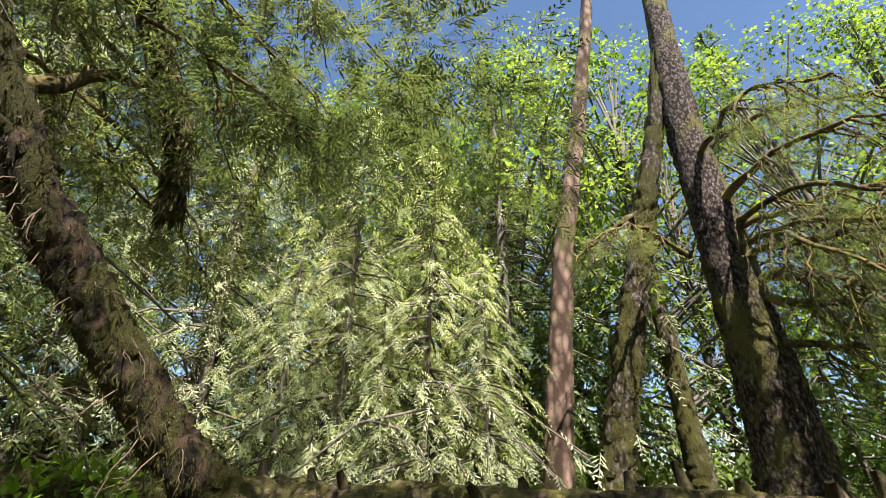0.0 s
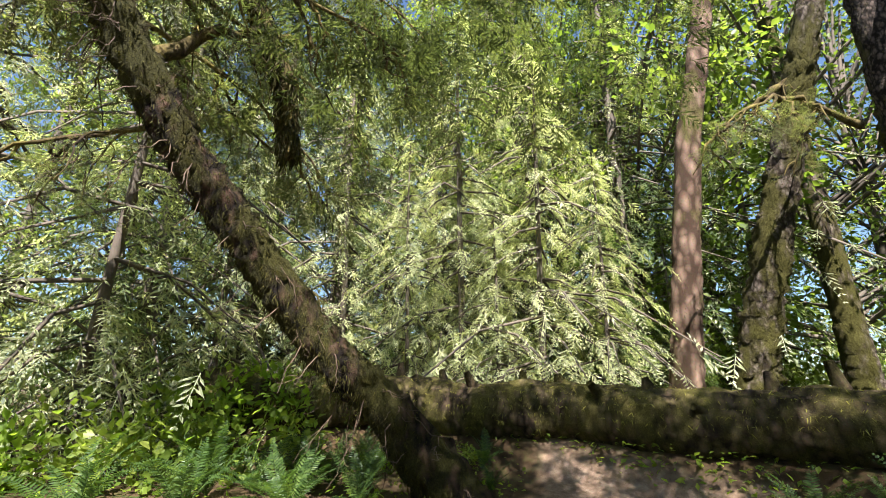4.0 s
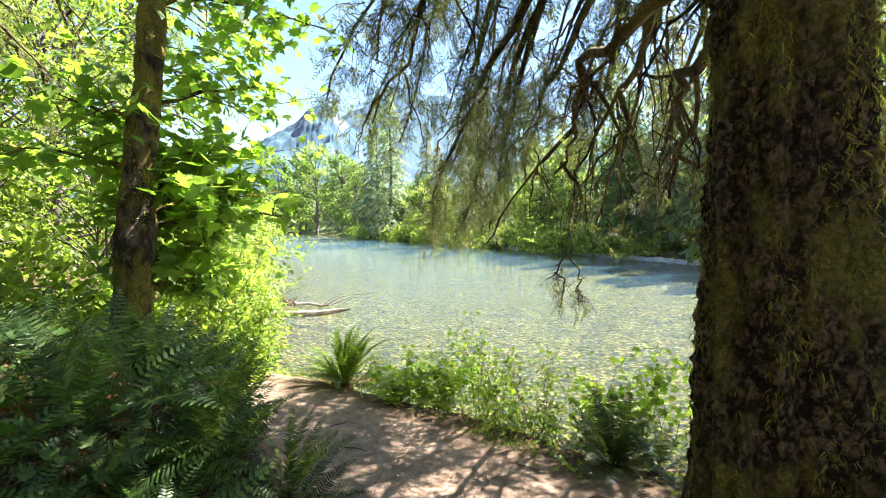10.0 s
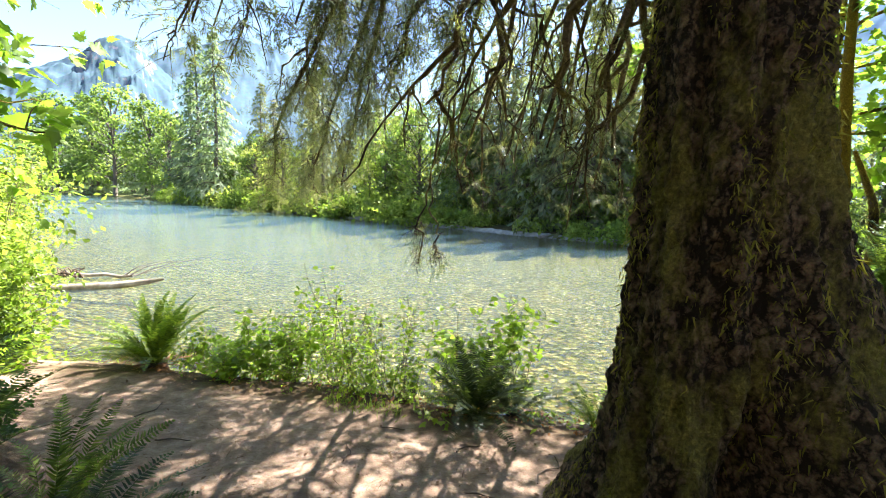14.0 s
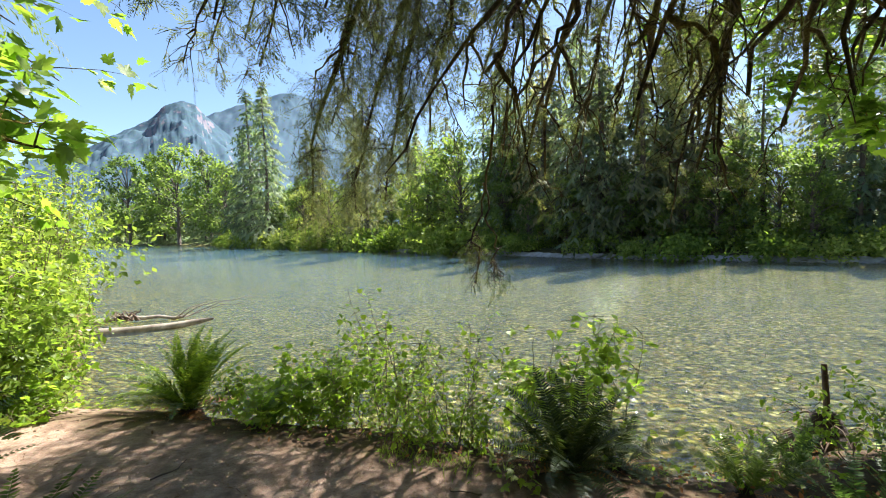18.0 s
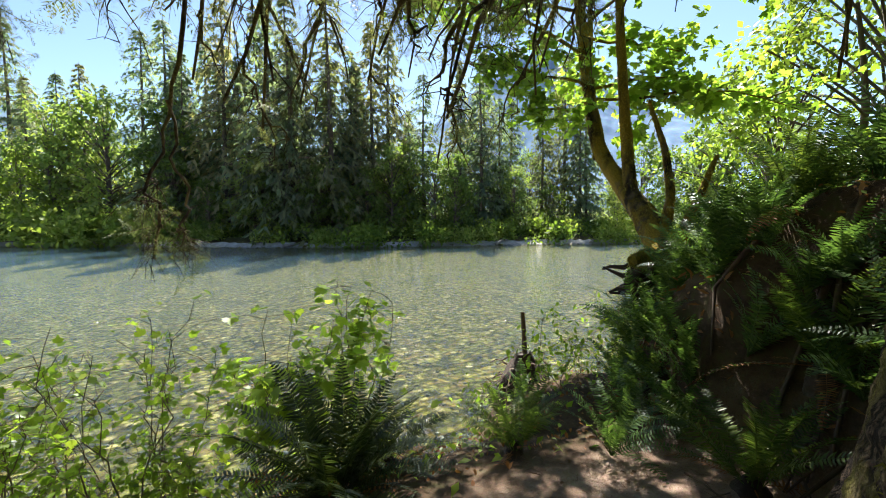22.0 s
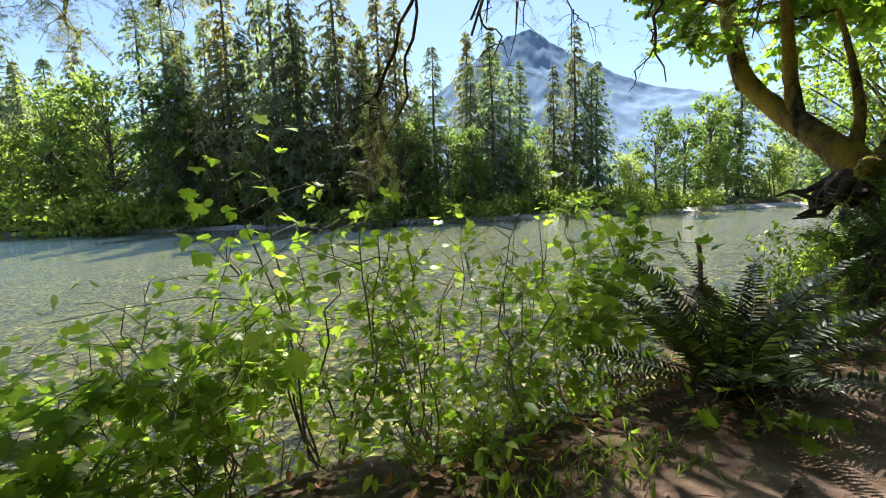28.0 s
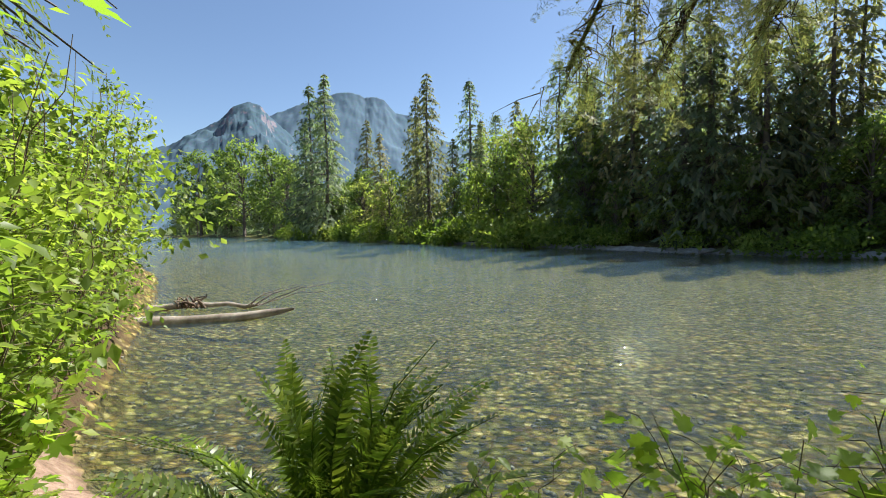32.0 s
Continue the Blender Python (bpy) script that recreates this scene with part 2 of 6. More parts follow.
M_GROUND, M_WATER = ground_mat(), water_mat()
M_SPRUCE = bark_mat("spruce_bark", (0.026, 0.018, 0.013), (0.33, 0.225, 0.155), (0.24, 0.21, 0.055), 0.55, 34, 0.07, 0.06, 3.4)
M_SCALY = bark_mat("scaly_bark", (0.025, 0.018, 0.015), (0.26, 0.19, 0.16), (0.14, 0.125, 0.035), 0.54, 17, 0.06, 0.05, 1.1)
M_BROWN = bark_mat("bare_brown_bark", (0.06, 0.036, 0.025), (0.36, 0.24, 0.18), (0.11, 0.10, 0.03), 0.58, 5, 0.04, 0.06, 1.3)
M_MOSSY = bark_mat("mossy_bark", (0.035, 0.025, 0.018), (0.24, 0.195, 0.165), (0.058, 0.052, 0.013), 0.45, 12, 0.04, 0.05, 1.5)
M_LEAN = bark_mat("ragged_bark", (0.012, 0.008, 0.006), (0.15, 0.09, 0.06), (0.05, 0.046, 0.011), 0.5, 9, 0.09, 0.05, 1.8)
M_MAPLEBARK = bark_mat("maple_bark", (0.03, 0.02, 0.014), (0.18, 0.125, 0.095), (0.22, 0.17, 0.03), 0.5, 14, 0.03, 0.06, 2.2)
M_MOSSLIMB = bark_mat("moss_covered_limb", (0.03, 0.021, 0.014), (0.13, 0.09, 0.055), (0.16, 0.125, 0.035), 0.53, 22, 0.012)
M_LOG = bark_mat("mossy_log", (0.022, 0.015, 0.010), (0.20, 0.14, 0.095), (0.12, 0.105, 0.028), 0.52, 9, 0.04)
M_GOLDMOSS = bark_mat("golden_moss_bark", (0.03, 0.022, 0.014), (0.17, 0.125, 0.085), (0.28, 0.19, 0.025), 0.47, 9, 0.04, 0.07)
M_TWIG = plain_mat("twig", [(0.3, (0.05, 0.032, 0.02)), (0.7, (0.14, 0.09, 0.055))], 9)
M_STEM = plain_mat("green_stem", [(0.3, (0.09, 0.08, 0.035)), (0.7, (0.20, 0.15, 0.08))], 9)
M_DRIFT = plain_mat("driftwood", [(0.3, (0.09, 0.07, 0.052)), (0.5, (0.22, 0.185, 0.145)), (0.7, (0.38, 0.34, 0.28))], 3, relief=0.01)
M_DARKWOOD = plain_mat("far_bark", [(0.3, (0.05, 0.04, 0.03)), (0.7, (0.13, 0.10, 0.08))], 1.5)
M_STONE = plain_mat("river_stone", [(0.3, (0.10, 0.095, 0.07)), (0.7, (0.28, 0.26, 0.22))], 2.0)
M_GRAVEL = plain_mat("pale_gravel", [(0.3, (0.2, 0.185, 0.16)), (0.7, (0.42, 0.39, 0.35))], 2.0)
M_SOIL = plain_mat("dark_soil", [(0.3, (0.018, 0.012, 0.008)), (0.7, (0.07, 0.042, 0.026))], 5, relief=0.03)
M_DEADLEAF = leaf_mat("dead_fern", [(0.1, (0.10, 0.04, 0.015)), (0.5, (0.22, 0.095, 0.035)), (0.9, (0.32, 0.17, 0.07))], 0.25, 0.7)
M_LITTER = leaf_mat("fallen_litter", [(0.1, (0.07, 0.035, 0.018)), (0.5, (0.16, 0.09, 0.05)), (0.9, (0.30, 0.21, 0.13))], 0.1, 0.8)
# sun and shade are put into the colour of these two fern copies
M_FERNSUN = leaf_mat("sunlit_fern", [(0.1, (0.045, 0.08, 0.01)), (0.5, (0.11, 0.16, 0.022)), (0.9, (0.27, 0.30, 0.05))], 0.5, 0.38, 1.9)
M_FERNDARK = leaf_mat("fern_in_shade", [(0.1, (0.016, 0.028, 0.008)), (0.5, (0.042, 0.062, 0.016)), (0.9, (0.11, 0.12, 0.03))], 0.3, 0.4)
M_FERN = leaf_mat("sword_fern_green", [(0.1, (0.032, 0.056, 0.012)), (0.5, (0.078, 0.118, 0.024)), (0.9, (0.20, 0.235, 0.045))], 0.45, 0.4)
M_MAPLE = leaf_mat("maple_green", [(0.1, (0.055, 0.11, 0.012)), (0.5, (0.125, 0.2, 0.03)), (0.9, (0.24, 0.31, 0.06))], 0.64, 0.42, 1.9)
M_WOODLEAF = leaf_mat("forest_maple_green", [(0.1, (0.05, 0.08, 0.014)), (0.5, (0.115, 0.16, 0.032)), (0.9, (0.23, 0.27, 0.06))], 0.55, 0.45, 1.8)
M_SHRUB = leaf_mat("shrub_green", [(0.1, (0.085, 0.14, 0.016)), (0.5, (0.15, 0.22, 0.032)), (0.9, (0.31, 0.36, 0.06))], 0.62, 0.4, 2.1)
M_HERB = leaf_mat("herb_green", [(0.1, (0.03, 0.07, 0.016)), (0.5, (0.07, 0.135, 0.03)), (0.9, (0.16, 0.22, 0.05))], 0.45, 0.45, 1.8)
M_WOODFIR = leaf_mat("wood_fir_needles", [(0.1, (0.03, 0.05, 0.02)), (0.5, (0.085, 0.12, 0.045)), (0.9, (0.18, 0.21, 0.08))], 0.45, 0.55, 1.7)
M_ALDER = leaf_mat("alder_green", [(0.1, (0.07, 0.115, 0.02)), (0.5, (0.145, 0.20, 0.034)), (0.9, (0.27, 0.31, 0.07))], 0.55, 0.45, 1.9)
M_NEEDLE = leaf_mat("spruce_needles", [(0.1, (0.04, 0.055, 0.024)), (0.5, (0.105, 0.12, 0.05)), (0.9, (0.22, 0.21, 0.095))], 0.5, 0.5, 1.7)
# the sun on these boughs is put into their very pale needle colour
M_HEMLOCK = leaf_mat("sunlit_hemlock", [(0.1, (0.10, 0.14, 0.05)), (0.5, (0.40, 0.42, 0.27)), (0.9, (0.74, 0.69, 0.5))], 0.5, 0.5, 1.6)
# distance haze is put into this needle colour as paleness and blue
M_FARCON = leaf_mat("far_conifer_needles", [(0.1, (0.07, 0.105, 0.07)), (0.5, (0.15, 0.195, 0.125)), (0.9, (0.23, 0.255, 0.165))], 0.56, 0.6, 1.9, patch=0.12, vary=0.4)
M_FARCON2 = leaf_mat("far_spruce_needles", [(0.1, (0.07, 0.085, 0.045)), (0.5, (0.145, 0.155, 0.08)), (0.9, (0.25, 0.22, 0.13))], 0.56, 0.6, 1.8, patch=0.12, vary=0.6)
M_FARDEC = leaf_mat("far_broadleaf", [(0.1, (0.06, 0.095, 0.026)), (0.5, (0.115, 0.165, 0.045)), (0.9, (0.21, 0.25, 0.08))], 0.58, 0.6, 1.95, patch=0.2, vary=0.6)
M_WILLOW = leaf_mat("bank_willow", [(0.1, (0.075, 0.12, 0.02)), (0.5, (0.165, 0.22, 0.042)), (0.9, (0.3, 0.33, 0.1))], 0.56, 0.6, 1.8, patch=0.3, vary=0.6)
M_MOSSHANG = leaf_mat("hanging_moss", [(0.1, (0.02, 0.018, 0.004)), (0.5, (0.056, 0.05, 0.01)), (0.9, (0.13, 0.105, 0.02))], 0.3, 0.9)
M_TREEMOSS = leaf_mat("tree_moss", [(0.1, (0.08, 0.08, 0.016)), (0.5, (0.20, 0.185, 0.04)), (0.9, (0.38, 0.33, 0.09))], 0.35, 0.9)
# the air's blue haze is mixed into the rock and wood colours here
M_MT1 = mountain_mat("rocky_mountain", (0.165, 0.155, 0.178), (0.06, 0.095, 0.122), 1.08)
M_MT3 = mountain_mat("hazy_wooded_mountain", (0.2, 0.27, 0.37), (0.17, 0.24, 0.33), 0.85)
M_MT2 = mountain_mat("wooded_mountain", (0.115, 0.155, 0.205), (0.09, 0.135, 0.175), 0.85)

# ---- helpers for shapes ----
rng = np.random.default_rng(7)


def raw_mesh(name, V, F, mat, smooth=False):
    """A mesh from arrays; F is an array of triangles or quads, or a list of such arrays."""
    Fs = [f for f in (F if isinstance(F, list) else [F]) if len(f)]
    me = bpy.data.meshes.new(name)
    V = np.asarray(V, np.float32)
    me.vertices.add(len(V)); me.vertices.foreach_set("co", V.ravel())
    loops = np.concatenate([f.ravel() for f in Fs]).astype(np.int32)
    sizes = np.concatenate([np.full(len(f), f.shape[1]) for f in Fs]).astype(np.int32)
    me.loops.add(len(loops)); me.loops.foreach_set("vertex_index", loops)
    me.polygons.add(len(sizes))
    me.polygons.foreach_set("loop_start", np.concatenate([[0], np.cumsum(sizes)[:-1]]).astype(np.int32))
    if smooth:
        me.polygons.foreach_set("use_smooth", np.ones(len(sizes), bool))
    me.update(calc_edges=True)
    me.materials.append(mat)
    return me


def root(name, at, label, category, group="", kind=""):
    ob = new(name)
    ob.empty_display_size = 0.1
    ob.matrix_world = Matrix.Translation(at)
    return tagged(ob, label, category, group, kind)


def part(name, me, parent, label=""):
    ob = new(name, me)
    ob.parent = parent
    if label:
        ob["label"] = label
    return ob


class Bag:
    """Gathers pieces of geometry for one mesh."""
    def __init__(self):
        self.V, self.T, self.Q, self.n = [], [], [], 0

    def add(self, V, T=None, Q=None):
        V = np.asarray(V, float)
        if T is not None and len(T):
            self.T.append(np.asarray(T) + self.n)
        if Q is not None and len(Q):
            self.Q.append(np.asarray(Q) + self.n)
        self.V.append(V); self.n += len(V)

    def scatter(self, tmpl, M):
        """Copies of a template (V, T) by matrices M (n, 3, 4)."""
        V, T = tmpl
        M = np.asarray(M)
        if not len(M):
            return
        W = np.einsum("nij,vj->nvi", M[:, :, :3], V) + M[:, None, :, 3]
        k = np.arange(len(M))[:, None, None] * len(V)
        self.add(W.reshape(-1, 3), (T[None] + k).reshape(-1, 3))

    def mesh(self, name, mat, smooth=False):
        V = np.concatenate(self.V)
        Fs = []
        if self.T:
            Fs.append(np.concatenate(self.T))
        if self.Q:
            Fs.append(np.concatenate(self.Q))
        return raw_mesh(name, V, Fs, mat, smooth)


def frames(points, ways, ups, sizes):
    """Matrices (n, 3, 4): x along the ways, z near the ups, scaled."""
    x = ways / (np.linalg.norm(ways, axis=1, keepdims=True) + 1e-9)
    y = np.cross(ups, x); y /= np.linalg.norm(y, axis=1, keepdims=True) + 1e-9
    z = np.cross(x, y)
    s = np.asarray(sizes, float)
    if s.ndim == 1:
        s = np.repeat(s[:, None], 3, 1)
    M = np.stack([x * s[:, :1], y * s[:, 1:2], z * s[:, 2:]], 2)
    return np.concatenate([M, points[:, :, None]], 2)


def tube(bag, pts, radii, sides=6, lump=0.0, cap=True):
    """A tapered tube along pts, with uneven girth."""
    pts, radii = np.asarray(pts, float), np.asarray(radii, float)
    d = np.gradient(pts, axis=0); d /= np.linalg.norm(d, axis=1, keepdims=True) + 1e-9
    ref = np.array([0.0, 0, 1]) if abs(d[:, 2]).mean() < 0.8 else np.array([1.0, 0, 0])
    a = np.cross(d, ref); a /= np.linalg.norm(a, axis=1, keepdims=True) + 1e-9
    b = np.cross(d, a)
    ang = np.linspace(0, 2 * np.pi, sides, endpoint=False)
    r = radii[:, None] * (1 + lump * rng.standard_normal((len(pts), sides)))
    V = pts[:, None] + r[..., None] * (np.cos(ang)[None, :, None] * a[:, None] + np.sin(ang)[None, :, None] * b[:, None])
    i, j = np.arange(len(pts) - 1)[:, None] * sides, np.arange(sides)[None]
    k = (j + 1) % sides
    Q = np.stack([i + j, i + k, i + sides + k, i + sides + j], -1).reshape(-1, 4)
    V = V.reshape(-1, 3)
    T = None
    if cap:
        V = np.concatenate([V, pts[:1], pts[-1:]])
        n = len(pts) * sides
        e = (len(pts) - 1) * sides
        T = np.array([(n, q, (q + 1) % sides) for q in range(sides)] + [(n + 1, e + (q + 1) % sides, e + q) for q in range(sides)])
    bag.add(V, T, Q)


def curve_pts(p0, p1, sag=0.0, n=8, wiggle=0.0):
    p0, p1 = np.asarray(p0, float), np.asarray(p1, float)
    t = np.linspace(0, 1, n)[:, None]
    P = p0 + (p1 - p0) * t
    P[:, 2] += (4 * t * (1 - t))[:, 0] * sag
    if wiggle:
        w = rng.standard_normal((n, 3)).cumsum(0) * wiggle
        w -= w[0] + (w[-1] - w[0]) * t
        P += w
    return P


def unit(v):
    return v / (np.linalg.norm(v, axis=-1, keepdims=True) + 1e-9)


# ---- leaf shapes ----
def leaf_oval():
    V = np.array([(0, 0, 0), (0.3, 0.24, 0.05), (0.3, -0.24, 0.05), (0.65, 0.2, 0.02), (0.65, -0.2, 0.02), (1, 0, -0.1), (0.33, 0, -0.02), (0.66, 0, -0.04)])
    T = np.array([(0, 6, 1), (0, 2, 6), (1, 6, 7), (1, 7, 3), (6, 2, 4), (6, 4, 7), (3, 7, 5), (7, 4, 5)])
    return V, T


def leaf_maple():
    """Five pointed lobes on a stalk."""
    half = [(0.02, 0.0), (-0.02, 0.22), (0.10, 0.30), (0.14, 0.52), (0.30, 0.40), (0.42, 0.56), (0.50, 0.40), (0.62, 0.36), (0.50, 0.16), (0.70, 0.20), (0.78, 0.10), (1.0, 0.0)]
    up = [(x, y, 0.1 * abs(y) - 0.12 * x * x) for x, y in half]
    dn = [(x, -y, 0.1 * abs(y) - 0.12 * x * x) for x, y in half[1:-1]]
    ring = up + dn[::-1]
    V = np.array([(0.28, 0, -0.04)] + ring)
    k = len(ring)
    T = np.array([(0, 1 + (i + 1) % k, 1 + i) for i in range(k)])
    return V, T


def spray(n_side=11, needles=7, droop=0.25, fine=True, ragged=0.0, broad=0.03, rng=rng):
    """A flat conifer spray of unit length along x: a twig with side twigs set with needles."""
    V, T = [], []

    def tri(a, b, c):
        k = len(V); V.extend((a, b, c)); T.append((k, k + 1, k + 2))
    for i in range(n_side):
        s = (i + 0.6) / n_side
        for side in (-1, 1):
            ln = 0.42 * (1 - s * 0.8) * rng.uniform(0.7, 1.15)
            a = np.array((s, 0, -droop * s * s))
            w = np.array((0.75, side * 0.75, -0.18 - 0.25 * rng.random())) + (ragged * rng.standard_normal(3) if ragged else 0.0); w /= np.linalg.norm(w)
            nrm = np.cross(w, (0, 0, 1.0)); nrm /= np.linalg.norm(nrm)
            if fine:
                for q in range(needles):
                    u = (q + 0.5) / needles
                    p = a + w * ln * u
                    nl = 0.11 * (1 - 0.4 * u)
                    for sd in (-1, 1):
                        tip = p + (w * 0.7 + nrm * sd * 0.8 + np.array((0, 0, rng.uniform(-0.35, 0.35)))) * nl
                        tri(p - w * 0.006, p + w * 0.016, tip)
            else:
                wd = broad
                tri(a - nrm * 0.012, a + w * ln * 0.5 + nrm * wd, a + w * ln)
                tri(a + nrm * 0.012, a + w * ln, a + w * ln * 0.45 - nrm * wd)
    if fine:
                tri(a - nrm * 0.007, a + nrm * 0.007, a + w * ln)
    tri(np.array((0, -0.011, 0.0)), np.array((0, 0.011, 0.0)), np.array((1, 0, -droop)))
    return np.array(V), np.array(T)


def far_spray():
    """A ragged fan of needles for trees across the water."""
    V, T = [], []
    for i in range(5):
        a = rng.uniform(-1.1, 1.1); ln = rng.uniform(0.5, 1.1) * (1 - 0.3 * abs(a)); w = rng.uniform(0.07, 0.13)
        d = np.array((math.cos(a), math.sin(a), -0.15 - 0.6 * rng.random())); s = np.array((-math.sin(a), math.cos(a), rng.uniform(-0.9, 0.9)))
        o = np.array((rng.uniform(0, 0.45), 0, -0.1 * rng.random()))
        k = len(V)
        V += [o, o + d * ln * 0.5 + s * w, o + d * ln, o + d * ln * 0.45 - s * w]
        T += [(k, k + 1, k + 2), (k, k + 2, k + 3)]
    return np.array(V), np.array(T)


OVAL, MAPLE = leaf_oval(), leaf_maple()
LEAF4 = (np.array([(0, 0, 0), (0.45, 0.27, 0.07), (1, 0, -0.08), (0.45, -0.27, 0.07), (0.5, 0, -0.02)]), np.array([(0, 4, 1), (1, 4, 2), (0, 3, 4), (4, 3, 2)]))
FARLEAF = (np.array([(0, 0, 0), (0.5, 0.33, 0.1), (1, 0, -0.05), (0.45, -0.33, 0.08)]), np.array([(0, 2, 1), (0, 3, 2)]))
SPRAYS = [spray(6, 3), spray(7, 3, 0.4), spray(6, 3, 0.15)]
MIDS = [spray(7, 3, 0.3, False), spray(7, 3, 0.5, False)]
hem_rng = np.random.default_rng(77)
HEMS = [spray(7, 3, q, False, 0.16, 0.03, hem_rng) for q in (0.3, 0.5, 0.7)]
LACE = [spray(7, 3, q, False, 0.2, 0.03, hem_rng) for q in (0.2, 0.4)]
FARS = [far_spray() for _ in range(4)]

# ---- the lie of the land; the water stands at z = 0 ----
NEAR_X = np.array([-4000, -260, -60, -18, -10.2, -8.7, -7.2, -6.3, -5.2, -4.0, -2.5, -1.0, 0.4, 1.5, 2.6, 3.6, 5.0, 7.0, 14, 40, 4000])
NEAR_Y = np.array([2400, 225, 70, 25, 14.6, 12.4, 10.2, 9.5, 9.15, 8.9, 8.4, 8.0, 7.25, 6.85, 6.6, 7.15, 5.95, 5.0, 1.5, -14, -2600])
FAR_X = np.array([-4000, -260, -90, -66, -48, -27, -20, -9, 3, 9, 14, 20, 27, 35, 43, 60, 90, 4000])
FAR_Y = np.array([2600, 330, 182, 150, 123, 98, 88, 75, 61, 51, 43.5, 37, 31.5, 25.5, 19, 10, -5, -2400])


def smooth01(v):
    v = np.clip(v, 0, 1)
    return v * v * (3 - 2 * v)


def soft_noise(x, y, s):
    return (np.sin(x * 1.7 * s + 1.3) * np.cos(y * 1.3 * s + 0.4) + 0.6 * np.sin((x * 0.8 - y * 1.9) * s * 1.9 + 2.1) + 0.4 * np.sin((x * 2.3 + y * 1.1) * s * 2.7)) / 2


def masks(x, y):
    left_edge = np.interp(y, [-0.9, 0.4, 2.0, 3.4, 4.4, 5.8, 6.3, 6.8], [-4.4, -2.3, -2.0, -2.35, -2.95, -4.4, -5.6, -9])
    left = smooth01((left_edge - x) / 1.5 + 0.35) * smooth01((y + 1.0) / 1.0)
    right_edge = np.interp(y, [0.6, 2.0, 2.6, 3.0, 3.4, 3.8, 4.4, 5.0, 5.6, 6.3, 7.0], [0.6, 0.5, 0.85, 1.5, 2.35, 2.65, 2.75, 3.35, 4.5, 6.5, 10])
    right = smooth01((x - right_edge) / 0.95 + 0.42) * smooth01((y - 0.2) / 1.2)
    return left, right


def height(x, y):
    x, y = np.asarray(x, float), np.asarray(y, float)
    s = np.interp(x, NEAR_X, NEAR_Y) - y
    f = y - np.interp(x, FAR_X, FAR_Y)
    land = np.interp(s, [0, 0.6, 1.1, 1.7, 2.6, 3.4, 5.4, 6.6, 7.9, 12, 30, 200], [-0.05, 0.42, 0.72, 0.88, 0.96, 1.06, 1.40, 1.78, 2.42, 2.75, 3.1, 4.0])
    left, right = masks(x, y)
    lh = np.interp(s, [0, 0.9, 2.0, 3.5, 5.0, 7, 12], [-0.05, 0.7, 1.2, 1.8, 2.2, 2.55, 2.8]) + 0.12 * soft_noise(x, y, 1.3)
    rh = np.interp(s, [0, 0.6, 1.2, 2.5, 12], [-0.05, 0.7, 1.75, 2.15, 2.3]) + 0.12 * soft_noise(x, y, 1.1) + 0.55 * smooth01((x - 1.7 + 0.3 * (y - 3.5)) / 1.3) * smooth01((s - 1) / 1.5) * smooth01((4.7 - y) / 1.0) - 0.5 * smooth01((x - 3.0) / 1.2) * smooth01(s / 2)
    land = land + (lh - land) * left
    land = land + (rh - land) * right
    log_x = np.interp(y, [-9.3, -6.6, -3.0, 2.2], [-3.3, -5.3, -6.85, -7.35])
    land = land + 0.62 * np.exp(-((x - log_x + 0.1) / 0.75) ** 2) * smooth01((y + 10) / 1.5) * smooth01((3.2 - y) / 1.2)
    near_tree = np.hypot(x - 0.75, y - 2.75)
    land = land + 0.35 * np.exp(-(near_tree / 0.75) ** 2) * (x > -1)
    land = land + 0.34 * np.exp(-((x - 1.95) / 0.8) ** 2 - ((y - 2.25) / 0.75) ** 2)
    land = land + 0.03 * soft_noise(x, y, 2.1) * smooth01(s)
    d = np.minimum(-s, -f)
    bed = -np.interp(d, [0, 0.5, 3, 8, 16], [0.04, 0.14, 0.38, 0.75, 1.15]) + 0.05 * soft_noise(x, y, 0.8)
    bed = bed * np.interp(x, [-30, -6, 4, 14], [1.7, 1.15, 0.75, 0.55])
    fl = np.interp(f, [0, 1.5, 4, 12, 60, 400, 4000], [-0.05, 0.25, 0.8, 1.4, 2.5, 12, 40])
    return np.where(s > 0, land, np.where(f > 0, fl, bed))


def graded(lo, hi, step, grow=1.16, coarse=500.0, reach=0.0):
    """Steps that widen away from lo and hi; up to reach they stay under coarse."""
    core = np.arange(lo, hi + 1e-6, step)
    out, total = [step], step
    while total < 4200:
        nxt = min(out[-1] * grow, coarse) if total < reach else min(out[-1] * 1.3, 500)
        out.append(nxt)
        total += nxt
    g = np.cumsum(out)
    return np.concatenate([(lo - g)[::-1], core, hi + g])


gx, gy = graded(-8, 6, 0.115, 1.09, 1.7, 85), graded(-4, 9, 0.115, 1.09, 1.5, 150)
gy = gy[(gy > -14) | (np.arange(len(gy)) % 8 == 0)]
GX, GY = np.meshgrid(gx, gy)
GZ = height(GX, GY)
nx, ny = len(gx), len(gy)
ii, jj = np.meshgrid(np.arange(nx - 1), np.arange(ny - 1))
q0 = (jj * nx + ii).ravel()
GV = np.stack([GX.ravel(), GY.ravel(), GZ.ravel()], 1)
near = (np.abs(GV[:, 0]) < 12) & (np.abs(GV[:, 1]) < 12)
GV[near, 2] += (rng.standard_normal(near.sum()) * 0.006)
gme = raw_mesh("ground", GV, np.stack([q0, q0 + 1, q0 + nx + 1, q0 + nx], 1), M_GROUND, True)
S = np.interp(GV[:, 0], NEAR_X, NEAR_Y) - GV[:, 1]
FR = GV[:, 1] - np.interp(GV[:, 0], FAR_X, FAR_Y)
lm, rm = masks(GV[:, 0], GV[:, 1])
